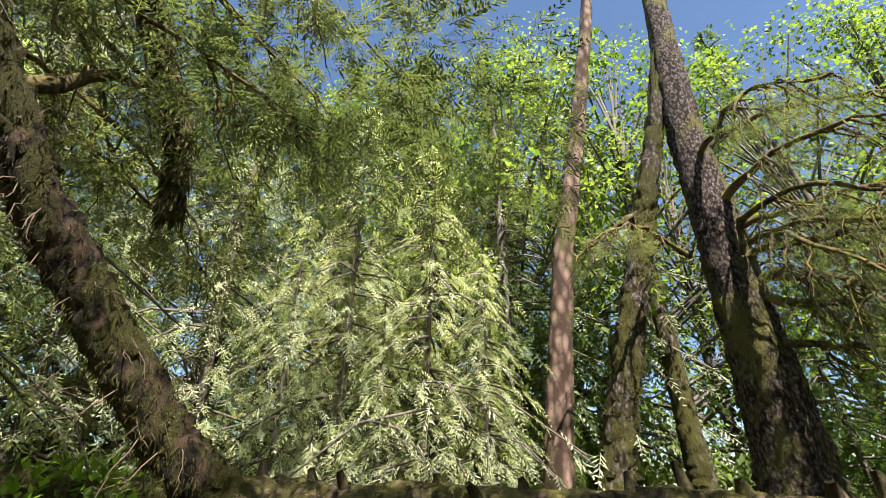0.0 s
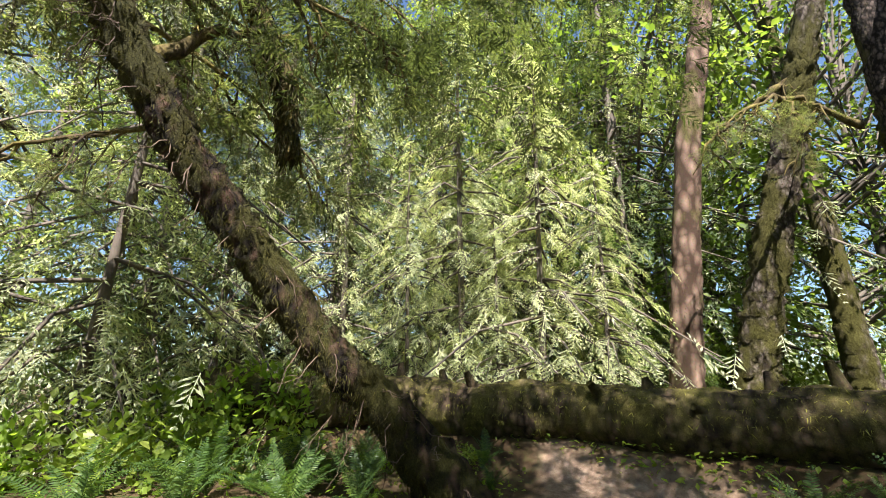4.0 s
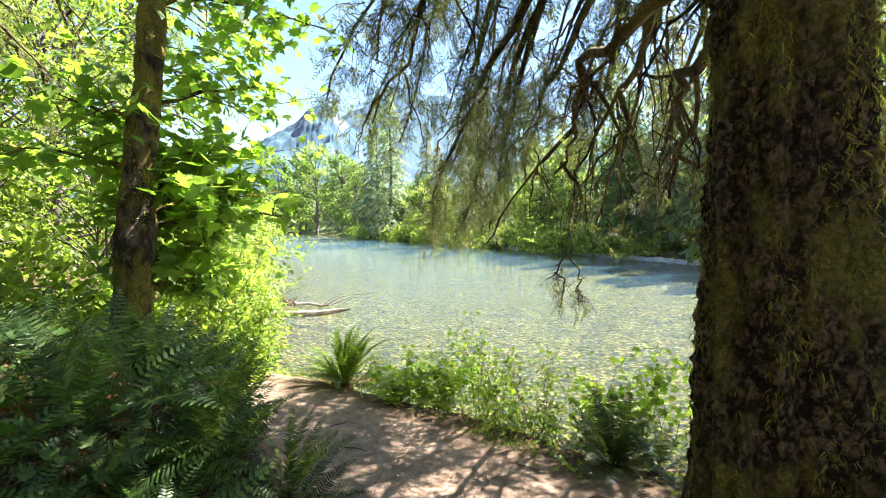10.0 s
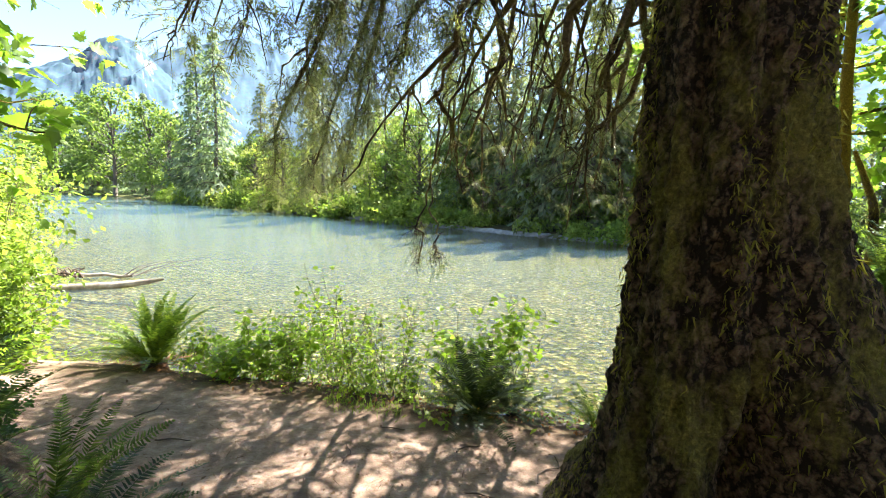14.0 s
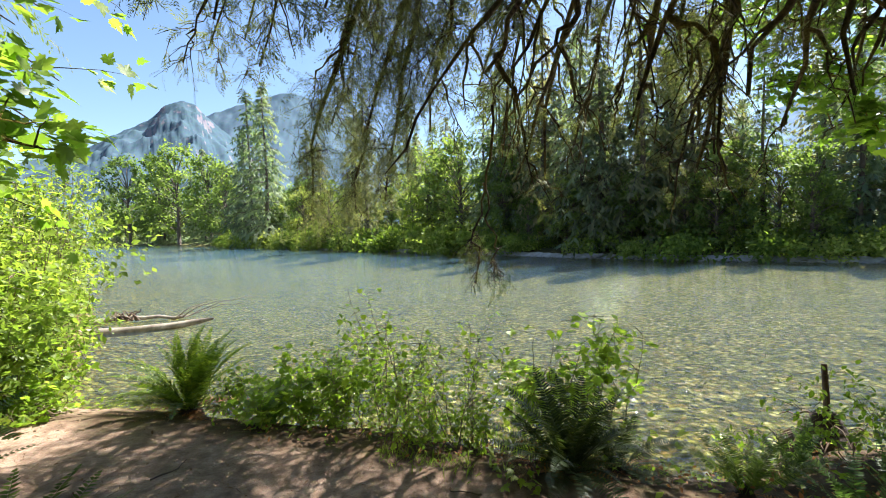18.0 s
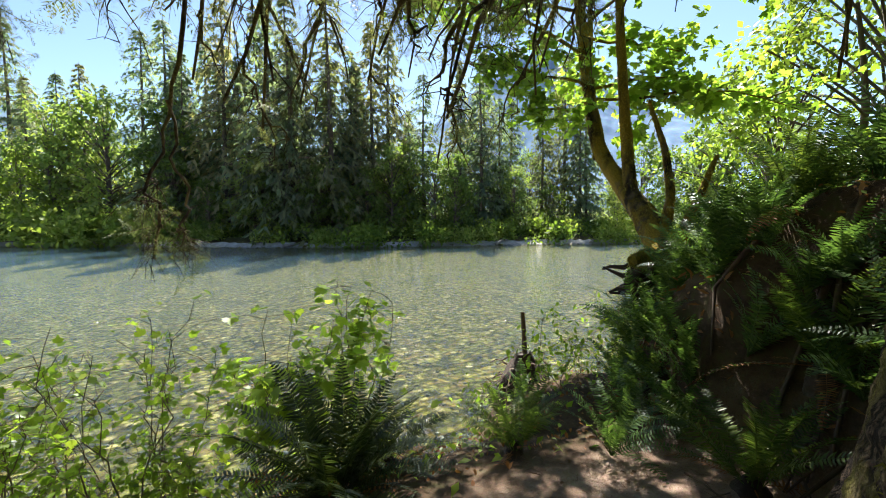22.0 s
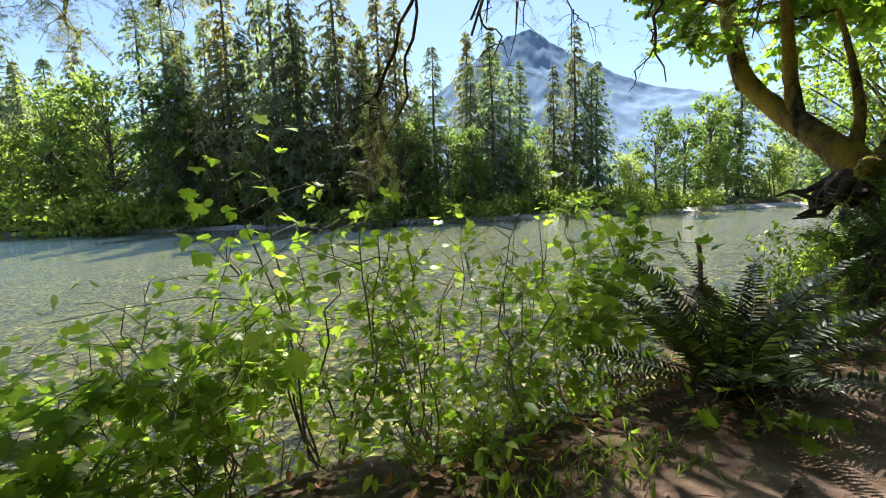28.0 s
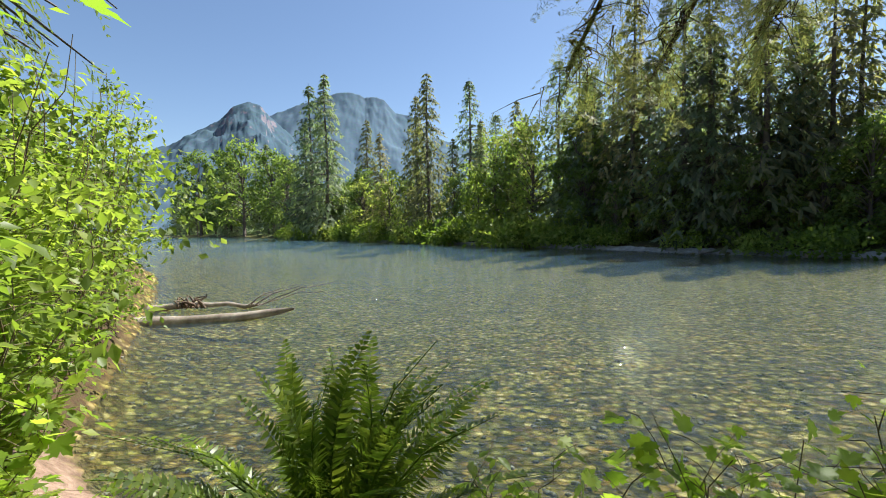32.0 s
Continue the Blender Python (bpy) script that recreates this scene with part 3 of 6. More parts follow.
edge = 0.12 * soft_noise(GV[:, 0], GV[:, 1], 4.0)
river_side = np.interp(GV[:, 0], [-5.5, -3.7, -2.4, -1.1, 0.1, 0.8, 1.6, 2.6, 4], [7.2, 7.0, 6.5, 6.0, 5.55, 5.3, 5.0, 4.6, 3.5])
trail = (1 - lm) ** 7 * (1 - rm) ** 5 * smooth01((river_side - GV[:, 1] + edge) / 0.5 + 0.5) * smooth01((GV[:, 0] + 12) / 2) * smooth01((8 - GV[:, 0]) / 2) * smooth01((GV[:, 1] + 9) / 3)
trail = trail * np.where(GV[:, 1] < -0.5, smooth01((2.0 - GV[:, 0]) / 1.0) * smooth01((GV[:, 0] + 6.7 + edge) / 0.6) * smooth01((GV[:, 1] + 2.6 - 0.6 * (GV[:, 0] + 4) * (GV[:, 0] < -4) + edge) / 0.5), 1.0)
beach = smooth01((S + 0.1) / 0.3) * smooth01((1.9 - S) / 0.8) * smooth01((-4.3 - GV[:, 0]) / 0.8) * smooth01((GV[:, 0] + 7.5) / 1.0)
trail = np.maximum(trail, beach)
for key, val in (("trail", trail), ("bed", smooth01((0.06 - S) / 0.15) * smooth01((2.2 - FR) / 1.0)), ("far", smooth01((FR - 2) / 3))):
    a = gme.attributes.new(key, "FLOAT", "POINT")
    a.data.foreach_set("value", np.ascontiguousarray(val, np.float32))
tagged(new("ground", gme), "river bank of trodden brown earth, dark litter and pebbled river bed", "ground", kind="structure")


def gz(x, y):
    return float(height(x, y))


wx, wy = graded(-30, 26, 1, 1.16, 500, 4200), graded(2, 50, 1, 1.16, 500, 4200)
WX, WY = np.meshgrid(wx, wy)
i2, j2 = np.meshgrid(np.arange(len(wx) - 1), np.arange(len(wy) - 1))
cx, cy = 0.5 * (WX[:-1, :-1] + WX[1:, 1:]), 0.5 * (WY[:-1, :-1] + WY[1:, 1:])
wq = (j2 * len(wx) + i2)[(height(cx, cy) < 1.2) | (np.abs(cx) < 30) & (np.abs(cy) < 60)]
wq = wq.ravel()
wme = raw_mesh("water", np.stack([WX.ravel(), WY.ravel(), 0 * WX.ravel()], 1), np.stack([wq, wq + 1, wq + len(wx) + 1, wq + len(wx)], 1), M_WATER, True)
deep = wme.attributes.new("depth", "FLOAT", "POINT")
deep.data.foreach_set("value", np.ascontiguousarray(np.clip(-height(WX.ravel(), WY.ravel()), 0, 2), np.float32))
tagged(new("water", wme), "clear shallow green river with small ripples", "river", kind="structure")


# ---- mountains ----
def value_noise(x, y, seed):
    """Smooth lattice noise, 0 to 1."""
    i, j = np.floor(x), np.floor(y)
    u, v = x - i, y - j
    u, v = u * u * (3 - 2 * u), v * v * (3 - 2 * v)

    def h(p, q):
        s = np.sin(p * 127.1 + q * 311.7 + seed * 17.3) * 43758.5453
        return s - np.floor(s)
    return (h(i, j) * (1 - u) + h(i + 1, j) * u) * (1 - v) + (h(i, j + 1) * (1 - u) + h(i + 1, j + 1) * u) * v


def fbm(x, y, seed, octaves=6, ridged=False):
    out, amp, tot = 0 * x, 1.0, 0.0
    for k in range(octaves):
        n = value_noise(x * 2 ** k + 7.7 * k, y * 2 ** k - 3.1 * k, seed + k)
        out = out + amp * (1 - np.abs(2 * n - 1) if ridged else n)
        tot += amp
        amp *= 0.52
    return out / tot


def mountain(label, crest, depth, mat, seed, crag=0.0):
    """A ridge through crest points (x, y, z), with broken slopes to both sides."""
    crest = np.array(crest, float)
    n, m = 220, 90
    t = np.linspace(0, len(crest) - 1, n)
    c = np.stack([np.interp(t, np.arange(len(crest)), crest[:, k]) for k in range(3)], 1)
    out = unit(np.array([*c[n // 2, :2], 0]))
    u = np.sign(np.linspace(-1, 1, m)) * np.abs(np.linspace(-1, 1, m)) ** 1.4
    V = c[:, None, :] + out * depth * u[None, :, None]
    wide = np.convolve(np.pad(c[:, 2], 20, "edge"), np.ones(41) / 41, "valid")
    k = np.minimum(1, np.abs(u) * 3)[None]
    top = c[:, 2:3] * (1 - k) + wide[:, None] * k
    X, Y = V[..., 0], V[..., 1]
    V[..., 2] = top * (1 - np.abs(u) ** 0.9)[None] - 30 * np.abs(u)[None]
    V[..., 2] += (fbm(X / 420, Y / 420, seed, 6, True) - 0.55) * 70 * np.minimum(1, np.abs(u) * 5)[None] * (top / 800)
    V[..., 2] += (fbm(X / 60, Y / 60, seed + 20, 4) - 0.5) * 34
    V[..., 2] += (fbm(X / 130, Y / 130, seed + 7, 5, True) - 0.6) * crag * np.minimum(1, np.abs(u) * 6 + 0.25)[None]
    i, j = np.meshgrid(np.arange(m - 1), np.arange(n - 1))
    q = (j * m + i).ravel()
    ob = new("mountain", raw_mesh("mountain", V.reshape(-1, 3), np.stack([q, q + 1, q + m + 1, q + m], 1), mat, True))
    return tagged(ob, label, "mountain", kind="structure")


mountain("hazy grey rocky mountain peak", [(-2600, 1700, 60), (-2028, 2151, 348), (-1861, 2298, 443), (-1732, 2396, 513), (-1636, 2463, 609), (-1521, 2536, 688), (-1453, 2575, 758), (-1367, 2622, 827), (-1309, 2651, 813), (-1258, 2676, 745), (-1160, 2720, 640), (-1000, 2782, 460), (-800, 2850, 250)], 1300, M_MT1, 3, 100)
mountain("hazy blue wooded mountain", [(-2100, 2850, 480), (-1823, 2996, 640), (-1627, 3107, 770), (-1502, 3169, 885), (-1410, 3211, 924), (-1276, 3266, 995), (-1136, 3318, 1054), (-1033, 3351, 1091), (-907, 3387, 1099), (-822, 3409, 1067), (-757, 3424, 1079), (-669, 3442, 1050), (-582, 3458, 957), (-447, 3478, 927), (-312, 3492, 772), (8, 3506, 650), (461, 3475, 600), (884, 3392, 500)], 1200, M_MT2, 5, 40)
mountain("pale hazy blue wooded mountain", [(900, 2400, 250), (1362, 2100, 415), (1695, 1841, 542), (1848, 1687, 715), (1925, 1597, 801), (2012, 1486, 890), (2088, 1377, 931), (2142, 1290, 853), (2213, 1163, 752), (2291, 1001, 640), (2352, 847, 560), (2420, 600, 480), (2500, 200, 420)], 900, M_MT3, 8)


# ---- trees ----
def conifer_meshes(h, spread, mat, seed, whorls=46, per=7, first=0.06, droop=0.35, sparse=0.0, tip=1.0, sprays=FARS, spray_len=1.3, trunk_r=0.3, steps=3, bark=M_DARKWOOD, short=0.6):
    r = np.random.default_rng(seed)
    tb = Bag()
    zz = np.linspace(0, h, 10)
    tube(tb, np.stack([0.1 * np.sin(zz * 0.3 + seed), 0.1 * np.cos(zz * 0.27), zz], 1), trunk_r * (1 - zz / h) ** 0.8 + 0.02, 7, 0.04)
    P, D, U, L = [], [], [], []
    for k in range(whorls):
        f = first + (1 - first) * (k + r.random() * 0.8) / whorls
        if r.random() < sparse:
            continue
        z = f * h
        shape = (1 - f) ** 0.8 * min(1.0, 0.6 + 2.2 * (f - first))
        for q in range(per):
            a = r.uniform(0, 2 * np.pi)
            ln = spread * (shape + 0.03) * r.uniform(short, 1.8 - short)
            d = np.array([np.cos(a), np.sin(a), 0])
            tb_end = np.array([0, 0, z]) + d * ln + np.array([0, 0, -droop * ln])
            if r.random() < 0.3:
                tube(tb, [np.array([0, 0, z]), tb_end * 0.5 + np.array([0, 0, z * 0.5 + 0.12 * ln]), tb_end], [0.05, 0.035, 0.015], 3, cap=False)
            for s in range(steps):
                u = ((s + r.random()) / steps) ** 0.7
                side = np.array([-d[1], d[0], 0]) * r.uniform(-0.8, 0.8)
                P.append(np.array([0, 0, z]) + d * ln * u * 0.92 + np.array([0, 0, -droop * ln * u * u + 0.15 * ln * u * (1 - u)]))
                D.append(d + side + np.array([0, 0, -0.3 - 0.8 * u * droop]))
                U.append(np.array([r.normal() * 0.3, r.normal() * 0.3, 1]))
                L.append(spray_len * (0.45 + 0.55 * (1 - f)) * r.uniform(0.6, 1.2) * tip)
    P, D, U, L = map(np.array, (P, D, U, L))
    M = frames(P, D, U, L)
    cb = Bag()
    pick = r.integers(0, len(sprays), len(M))
    for i, s in enumerate(sprays):
        cb.scatter(s, M[pick == i])
    return tb.mesh("trunk", bark, True), cb.mesh("crown", mat)


def tree_thing(name, meshes, at, label, category="tree", group="", yaw=0.0, size=1.0, lean=0.0):
    ob = root(name, at, label, category, group)
    ob.matrix_world = Matrix.Translation(at) @ pose(0, 0, 0, lean, 0, yaw) @ Matrix.Scale(size, 4)
    for pn, me in meshes:
        part(pn, me, ob)
    return ob


def broadleaf_meshes(h, spread, mat, seed, leaves=1500, leaf=0.42, trunk_r=0.25, base=0.25, tmpl=OVAL, clumps=26, bark=M_DARKWOOD, flat=0.75):
    r = np.random.default_rng(seed)
    tb, cb = Bag(), Bag()
    top = np.array([r.normal() * 0.3, r.normal() * 0.3, h * 0.72])
    tube(tb, curve_pts((0, 0, 0), top, 0, 8, 0.06), np.linspace(trunk_r, trunk_r * 0.3, 8), 7, 0.04)
    n_each = leaves // clumps
    for k in range(clumps):
        f = base + (1 - base) * ((k + r.random()) / clumps)
        a = r.uniform(0, 2 * np.pi)
        rad = spread * math.sqrt(max(0.03, 1 - (2 * (f - base) / (1 - base) - 0.9) ** 2 / 1.3)) * r.uniform(0.35, 1.0)
        c = np.array([np.cos(a) * rad, np.sin(a) * rad, f * h])
        st = np.array([0, 0, max(0.1, min(0.68, f * 0.7)) * h])
        tube(tb, curve_pts(st, c, 0.08 * rad, 4, 0.04), np.linspace(trunk_r * 0.3, 0.02, 4), 3, cap=False)
        cr = spread * r.uniform(0.15, 0.30)
        p = unit(r.standard_normal((n_each, 3))) * (r.random((n_each, 1)) ** 0.33) * cr * np.array([1, 1, flat]) + c
        w = r.standard_normal((n_each, 3)) * 0.6 + unit(p - c) * 0.6 + np.array([0, 0, -0.35])
        cb.scatter(tmpl, frames(p, w, unit(p - c) + np.array([0, 0, 0.8]) + r.standard_normal((n_each, 3)) * 0.4, leaf * r.uniform(0.6, 1.25, n_each)))
    return tb.mesh("trunk", bark, True), cb.mesh("crown", mat)


def bush_mesh(w, d, h, mat, seed, leaves=900, leaf=0.22, tmpl=OVAL, lumps=14):
    r = np.random.default_rng(seed)
    cb = Bag()
    for k in range(lumps):
        c = np.array([r.uniform(-1, 1) * w, r.uniform(-1, 1) * d, 0])
        c[2] = h * r.uniform(0.12, 0.8) * (1 - 0.45 * abs(c[0] / w) ** 2)
        n = leaves // lumps
        cr = min(w, h) * r.uniform(0.3, 0.5)
        p = c + unit(r.standard_normal((n, 3))) * (r.random((n, 1)) ** 0.4) * cr
        p[:, 2] = np.abs(p[:, 2])
        wv = unit(p - c) + r.standard_normal((n, 3)) * 0.5 + np.array([0, 0, 0.1])
        cb.scatter(tmpl, frames(p, wv, unit(p - c) + np.array([0, 0, 0.6]) + r.standard_normal((n, 3)) * 0.4, leaf * r.uniform(0.6, 1.3, n)))
    for k in range(10):
        a = r.uniform(0, 6.28)
        tube(cb, curve_pts((0.2 * w * np.cos(a), 0.2 * d * np.sin(a), -0.1), (0.8 * w * np.cos(a), 0.8 * d * np.sin(a), 0.7 * h), 0.1, 5, 0.03), np.linspace(0.03, 0.008, 5) * h / 2, 4, cap=False)
    return cb.mesh("foliage", mat)


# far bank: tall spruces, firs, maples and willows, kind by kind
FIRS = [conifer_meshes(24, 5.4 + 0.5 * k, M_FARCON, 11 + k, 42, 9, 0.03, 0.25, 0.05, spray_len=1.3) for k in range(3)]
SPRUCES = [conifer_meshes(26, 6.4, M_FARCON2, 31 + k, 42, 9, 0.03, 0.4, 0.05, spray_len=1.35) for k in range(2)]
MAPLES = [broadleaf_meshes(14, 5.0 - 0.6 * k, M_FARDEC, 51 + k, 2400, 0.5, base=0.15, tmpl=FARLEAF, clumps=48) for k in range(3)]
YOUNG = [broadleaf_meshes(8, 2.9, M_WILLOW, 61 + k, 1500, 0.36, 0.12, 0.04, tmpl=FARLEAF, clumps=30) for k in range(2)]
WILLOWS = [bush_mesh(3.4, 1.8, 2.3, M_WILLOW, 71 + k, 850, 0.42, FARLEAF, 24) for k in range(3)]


def far_at(x, back):
    y = float(np.interp(x, FAR_X, FAR_Y)) + back
    return (x, y, gz(x, y) - 0.1)


def put_tree(kind, at, size, yaw):
    if kind == "fir":
        m = FIRS[int(yaw) % 3]; lab, cat, nm = "tall dark green fir on the far river bank", "fir tree", "fir_tree"
    elif kind == "spruce":
        m = SPRUCES[int(yaw) % 2]; lab, cat, nm = "tall ragged spruce with drooping boughs on the far bank", "spruce tree", "spruce_tree"
    elif kind == "maple":
        m = MAPLES[int(yaw) % 3]; lab, cat, nm = "round-crowned green broadleaf tree on the far bank", "tree", "broadleaf_tree"
    else:
        m = YOUNG[int(yaw) % 2]; lab, cat, nm = "young bright green broadleaf tree on the far bank", "tree", "young_tree"
    return tree_thing(nm, (("trunk", m[0]), ("crown", m[1])), at, lab, cat, "trees on the far bank", yaw, size)


# the trees that stand out against sky and mountain
for kind, x, y, size, yaw in (("fir", -29.9, 86, 1.30, 30), ("fir", -32.9, 86, 1.22, 94), ("spruce", -8.8, 67.5, 0.93, 10), ("fir", -2.6, 82, 1.13, 200), ("fir", -35.5, 90, 0.95, 150),
                              ("fir", 2.4, 88, 0.93, 62), ("spruce", -18.3, 80, 0.72, 121), ("maple", -53, 98, 1.5, 60), ("maple", -45.5, 96, 1.32, 143), ("maple", -74, 115, 1.55, 22), ("maple", -63, 108, 1.5, 80), ("maple", -40, 91, 1.15, 110),
                              ("young", -15.2, 72, 1.35, 33), ("young", -21, 78, 1.25, 90), ("maple", 3.4, 62, 0.8, 10), ("young", 4.6, 57.5, 1.05, 48), ("young", -2.0, 62, 1.1, 71), ("fir", 7.4, 84, 0.85, 120), ("maple", -24, 90, 0.95, 15), ("young", 0.5, 60, 1.2, 15)):
    k = 1.14
    while 6 + k * (y - 6) < np.interp(-3 + k * (x + 3), FAR_X, FAR_Y) + 1.8:
        k += 0.02
    x, y = -3 + k * (x + 3), 6 + k * (y - 6)
    put_tree(kind, (x, y, gz(x, y) - 0.1), k * size, yaw)
tr = random.Random(5)
for k in range(26):   # the dark wood on the far bank
    x = 9 + 18 * (k / 25) + tr.uniform(-1, 1)
    put_tree("fir" if tr.random() < 0.75 else "spruce", far_at(x, tr.uniform(6, 16)), tr.uniform(0.74, 1.0), tr.uniform(0, 360))
for k in range(15):
    put_tree("maple" if k % 3 else "young", far_at(9 + 1.4 * k + tr.uniform(-1, 1), tr.uniform(2, 6)), tr.uniform(0.4, 0.65), tr.uniform(0, 360))
for k in range(14):
    x = 28 + 18 * (k / 13) + tr.uniform(-1, 1)
    put_tree(tr.choice(("fir", "fir", "spruce", "maple")), far_at(x, tr.uniform(5, 16)), tr.uniform(0.55, 0.8), tr.uniform(0, 360))
for k in range(46):
    x = -80 + 90 * (k / 45) + tr.uniform(-1.5, 1.5)
    put_tree(tr.choice(("maple", "maple", "young", "fir", "spruce")), far_at(x, tr.uniform(5, 18)), tr.uniform(0.6, 1.15), tr.uniform(0, 360))
for k in range(10):   # downstream, small with distance
    x = 48 + k * 8 + tr.uniform(-3, 3)
    put_tree(tr.choice(("maple", "fir", "maple")), far_at(x, tr.uniform(6, 22)), tr.uniform(0.7, 1.1), tr.uniform(0, 360))
for k in range(24):
    x = -78 - k * 6 + tr.uniform(-3, 3)
    put_tree(tr.choice(("maple", "fir", "maple")), far_at(x, tr.uniform(4, 22)), tr.uniform(1.3, 1.9), tr.uniform(0, 360))
for k in range(20):
    x = 26 + k * 2.3 + tr.uniform(-0.8, 0.8)
    put_tree(tr.choice(("young", "maple", "young")), far_at(x, tr.uniform(2, 12)), tr.uniform(0.45, 0.8), tr.uniform(0, 360))
# low willows along the water's edge
for k in range(94):
    x = -70 + 78 * (k / 63) + tr.uniform(-1, 1) if k < 64 else 8 + (k - 64) * 1.45 + tr.uniform(-0.8, 0.8)
    sz = tr.uniform(1.0, 1.6) if k < 64 else tr.uniform(0.6, 1.0)
    b = root("willow_bush", far_at(x, tr.uniform(1.2, 4.5)), "low yellow-green willow bush at the far water's edge", "bush", "willows on the far bank")
    b.matrix_world = b.matrix_world @ pose(0, 0, 0, 0, 0, tr.uniform(0, 360)) @ Matrix.Scale(sz, 4)
    part("foliage", WILLOWS[k % 3], b)

# ---- ferns ----
def frond_mesh(seed, mat, rise=0.5, pairs=34, width=0.12, blade=0.085):
    """One sword fern frond, a unit long: a bowed midrib with tapering leaflets."""
    r = np.random.default_rng(seed)
    s = np.linspace(0, 1, 12)
    el = rise + 0.3 - 0.95 * s ** 1.5
    mid = np.stack([np.concatenate([[0], np.cumsum(np.cos(el[:-1]))]), 0.05 * np.sin(s * 3 + seed) * s * 11, np.concatenate([[0], np.cumsum(np.sin(el[:-1]))])], 1) / 11
    b = Bag()
    tube(b, mid[[0, 2, 5, 8, 11]], np.linspace(0.006, 0.0018, 5), 3, cap=False)
    u = 0.1 + 0.9 * (np.arange(pairs) + 0.5) / pairs
    P = np.stack([np.interp(u, s, mid[:, k]) for k in range(3)], 1)
    D = unit(np.stack([np.interp(u, s, np.gradient(mid[:, k])) for k in range(3)], 1))
    ln = width * np.minimum(1, 0.45 + 2.2 * (u - 0.1)) * (1 - u ** 2.6) ** 0.8 + 0.008
    leaf = (np.array([(0, -0.06, 0), (0.12, 0.13, 0.02), (0.55, 0.10, -0.01), (1, 0.05, -0.12), (0.5, -0.09, 0.0)]), np.array([(0, 4, 1), (1, 4, 2), (2, 4, 3)]))
    for sd in (-1, 1):
        side = np.cross(D, (0, 0, 1.0)) * sd
        up = np.cross(side, D) * sd
        w = unit(side + D * 0.28 + up * 0.12 + r.standard_normal((pairs, 3)) * 0.07)
        b.scatter(leaf, frames(P, w, up + r.standard_normal((pairs, 3)) * 0.15, np.stack([ln, np.full(pairs, blade), ln], 1) * r.uniform(0.85, 1.1, (pairs, 1))))
    return b.mesh("frond", mat)


FRONDS = [frond_mesh(100 + k, M_FERN, 0.35 + 0.16 * k) for k in range(5)]
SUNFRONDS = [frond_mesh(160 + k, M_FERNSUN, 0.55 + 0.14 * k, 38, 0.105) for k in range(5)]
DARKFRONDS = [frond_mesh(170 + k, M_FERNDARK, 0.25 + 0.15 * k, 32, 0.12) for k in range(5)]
DEADFRONDS = [frond_mesh(120 + k, M_DEADLEAF, -0.1 + 0.12 * k, 24, 0.12) for k in range(2)]


def fern_thing(at, size, count, seed, label, dead=0, low=0.0, fronds=None, up=(0, 30)):
    """A crown of separate fronds round a dark base."""
    r = np.random.default_rng(seed)
    f = root("sword_fern", at, label, "fern", "sword ferns on the bank")
    cb = Bag()
    tube(cb, [(0, 0, -0.12), (0, 0, 0.02), (0.01, 0, 0.1)], np.array([0.16, 0.15, 0.03]) * size, 9, 0.15)
    part("crown_base", cb.mesh("crown_base", M_SOIL, True), f, "dark brown rootstock")
    for k in range(count + dead):
        isdead = k >= count
        me = DEADFRONDS[k % 2] if isdead else (fronds or FRONDS)[(k * 3 + seed) % 5]
        a = 360 * (k * 0.618034 % 1) + r.uniform(-14, 14)
        o = part("dead_frond" if isdead else "frond", me, f, "brown withered frond" if isdead else "")
        tilt = r.uniform(-28, 16) + (low if not isdead else 18)
        sc = size * r.uniform(0.7, 1.1)
        o.matrix_local = pose(0.05 * math.cos(radians(a)), 0.05 * math.sin(radians(a)), 0.05, 0, 0, a) @ pose(0, 0, 0, r.uniform(-25, 25), -r.uniform(*up) if not isdead else 12 + tilt * 0.2, 0) @ Matrix.Scale(sc, 4)
    return f


# shade put into the colour: a darker, bluer copy of the fern green
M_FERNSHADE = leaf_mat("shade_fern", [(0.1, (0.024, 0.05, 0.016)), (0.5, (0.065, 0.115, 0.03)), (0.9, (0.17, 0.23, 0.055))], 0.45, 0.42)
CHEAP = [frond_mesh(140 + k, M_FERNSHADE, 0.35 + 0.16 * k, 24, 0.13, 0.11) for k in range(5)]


def far_fern(x, y, size, k, label="dark green sword fern on the shady bank", lift=0.0, count=15):
    r = np.random.default_rng(900 + k % 5)
    f = root("sword_fern", (x, y, gz(x, y) + lift), label, "fern", "sword ferns on the bank")
    f.matrix_world = f.matrix_world @ pose(0, 0, 0, 0, 0, k * 67.0) @ Matrix.Scale(size, 4)
    for q in range(count):
        o = part("frond", CHEAP[(q * 3 + k) % 5], f)
        a = 360 * (q * 0.618034 % 1) + r.uniform(-14, 14)
        o.matrix_local = pose(0, 0, 0.04, 0, 0, a) @ pose(0, 0, 0, r.uniform(-25, 25), -r.uniform(-8, 30), 0) @ Matrix.Scale(r.uniform(0.7, 1.1), 4)
    return f


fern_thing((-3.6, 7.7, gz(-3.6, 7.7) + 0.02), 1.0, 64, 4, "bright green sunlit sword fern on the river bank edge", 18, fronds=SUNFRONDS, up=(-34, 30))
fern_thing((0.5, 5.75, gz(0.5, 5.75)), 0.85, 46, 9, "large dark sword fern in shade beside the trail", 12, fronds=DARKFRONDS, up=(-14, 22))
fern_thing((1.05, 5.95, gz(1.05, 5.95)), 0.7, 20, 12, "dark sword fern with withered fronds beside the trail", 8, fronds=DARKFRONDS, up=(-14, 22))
fern_thing((-2.45, 3.2, gz(-2.45, 3.2) + 0.02), 0.8, 26, 15, "arching dark green sword fern hanging over the trail")
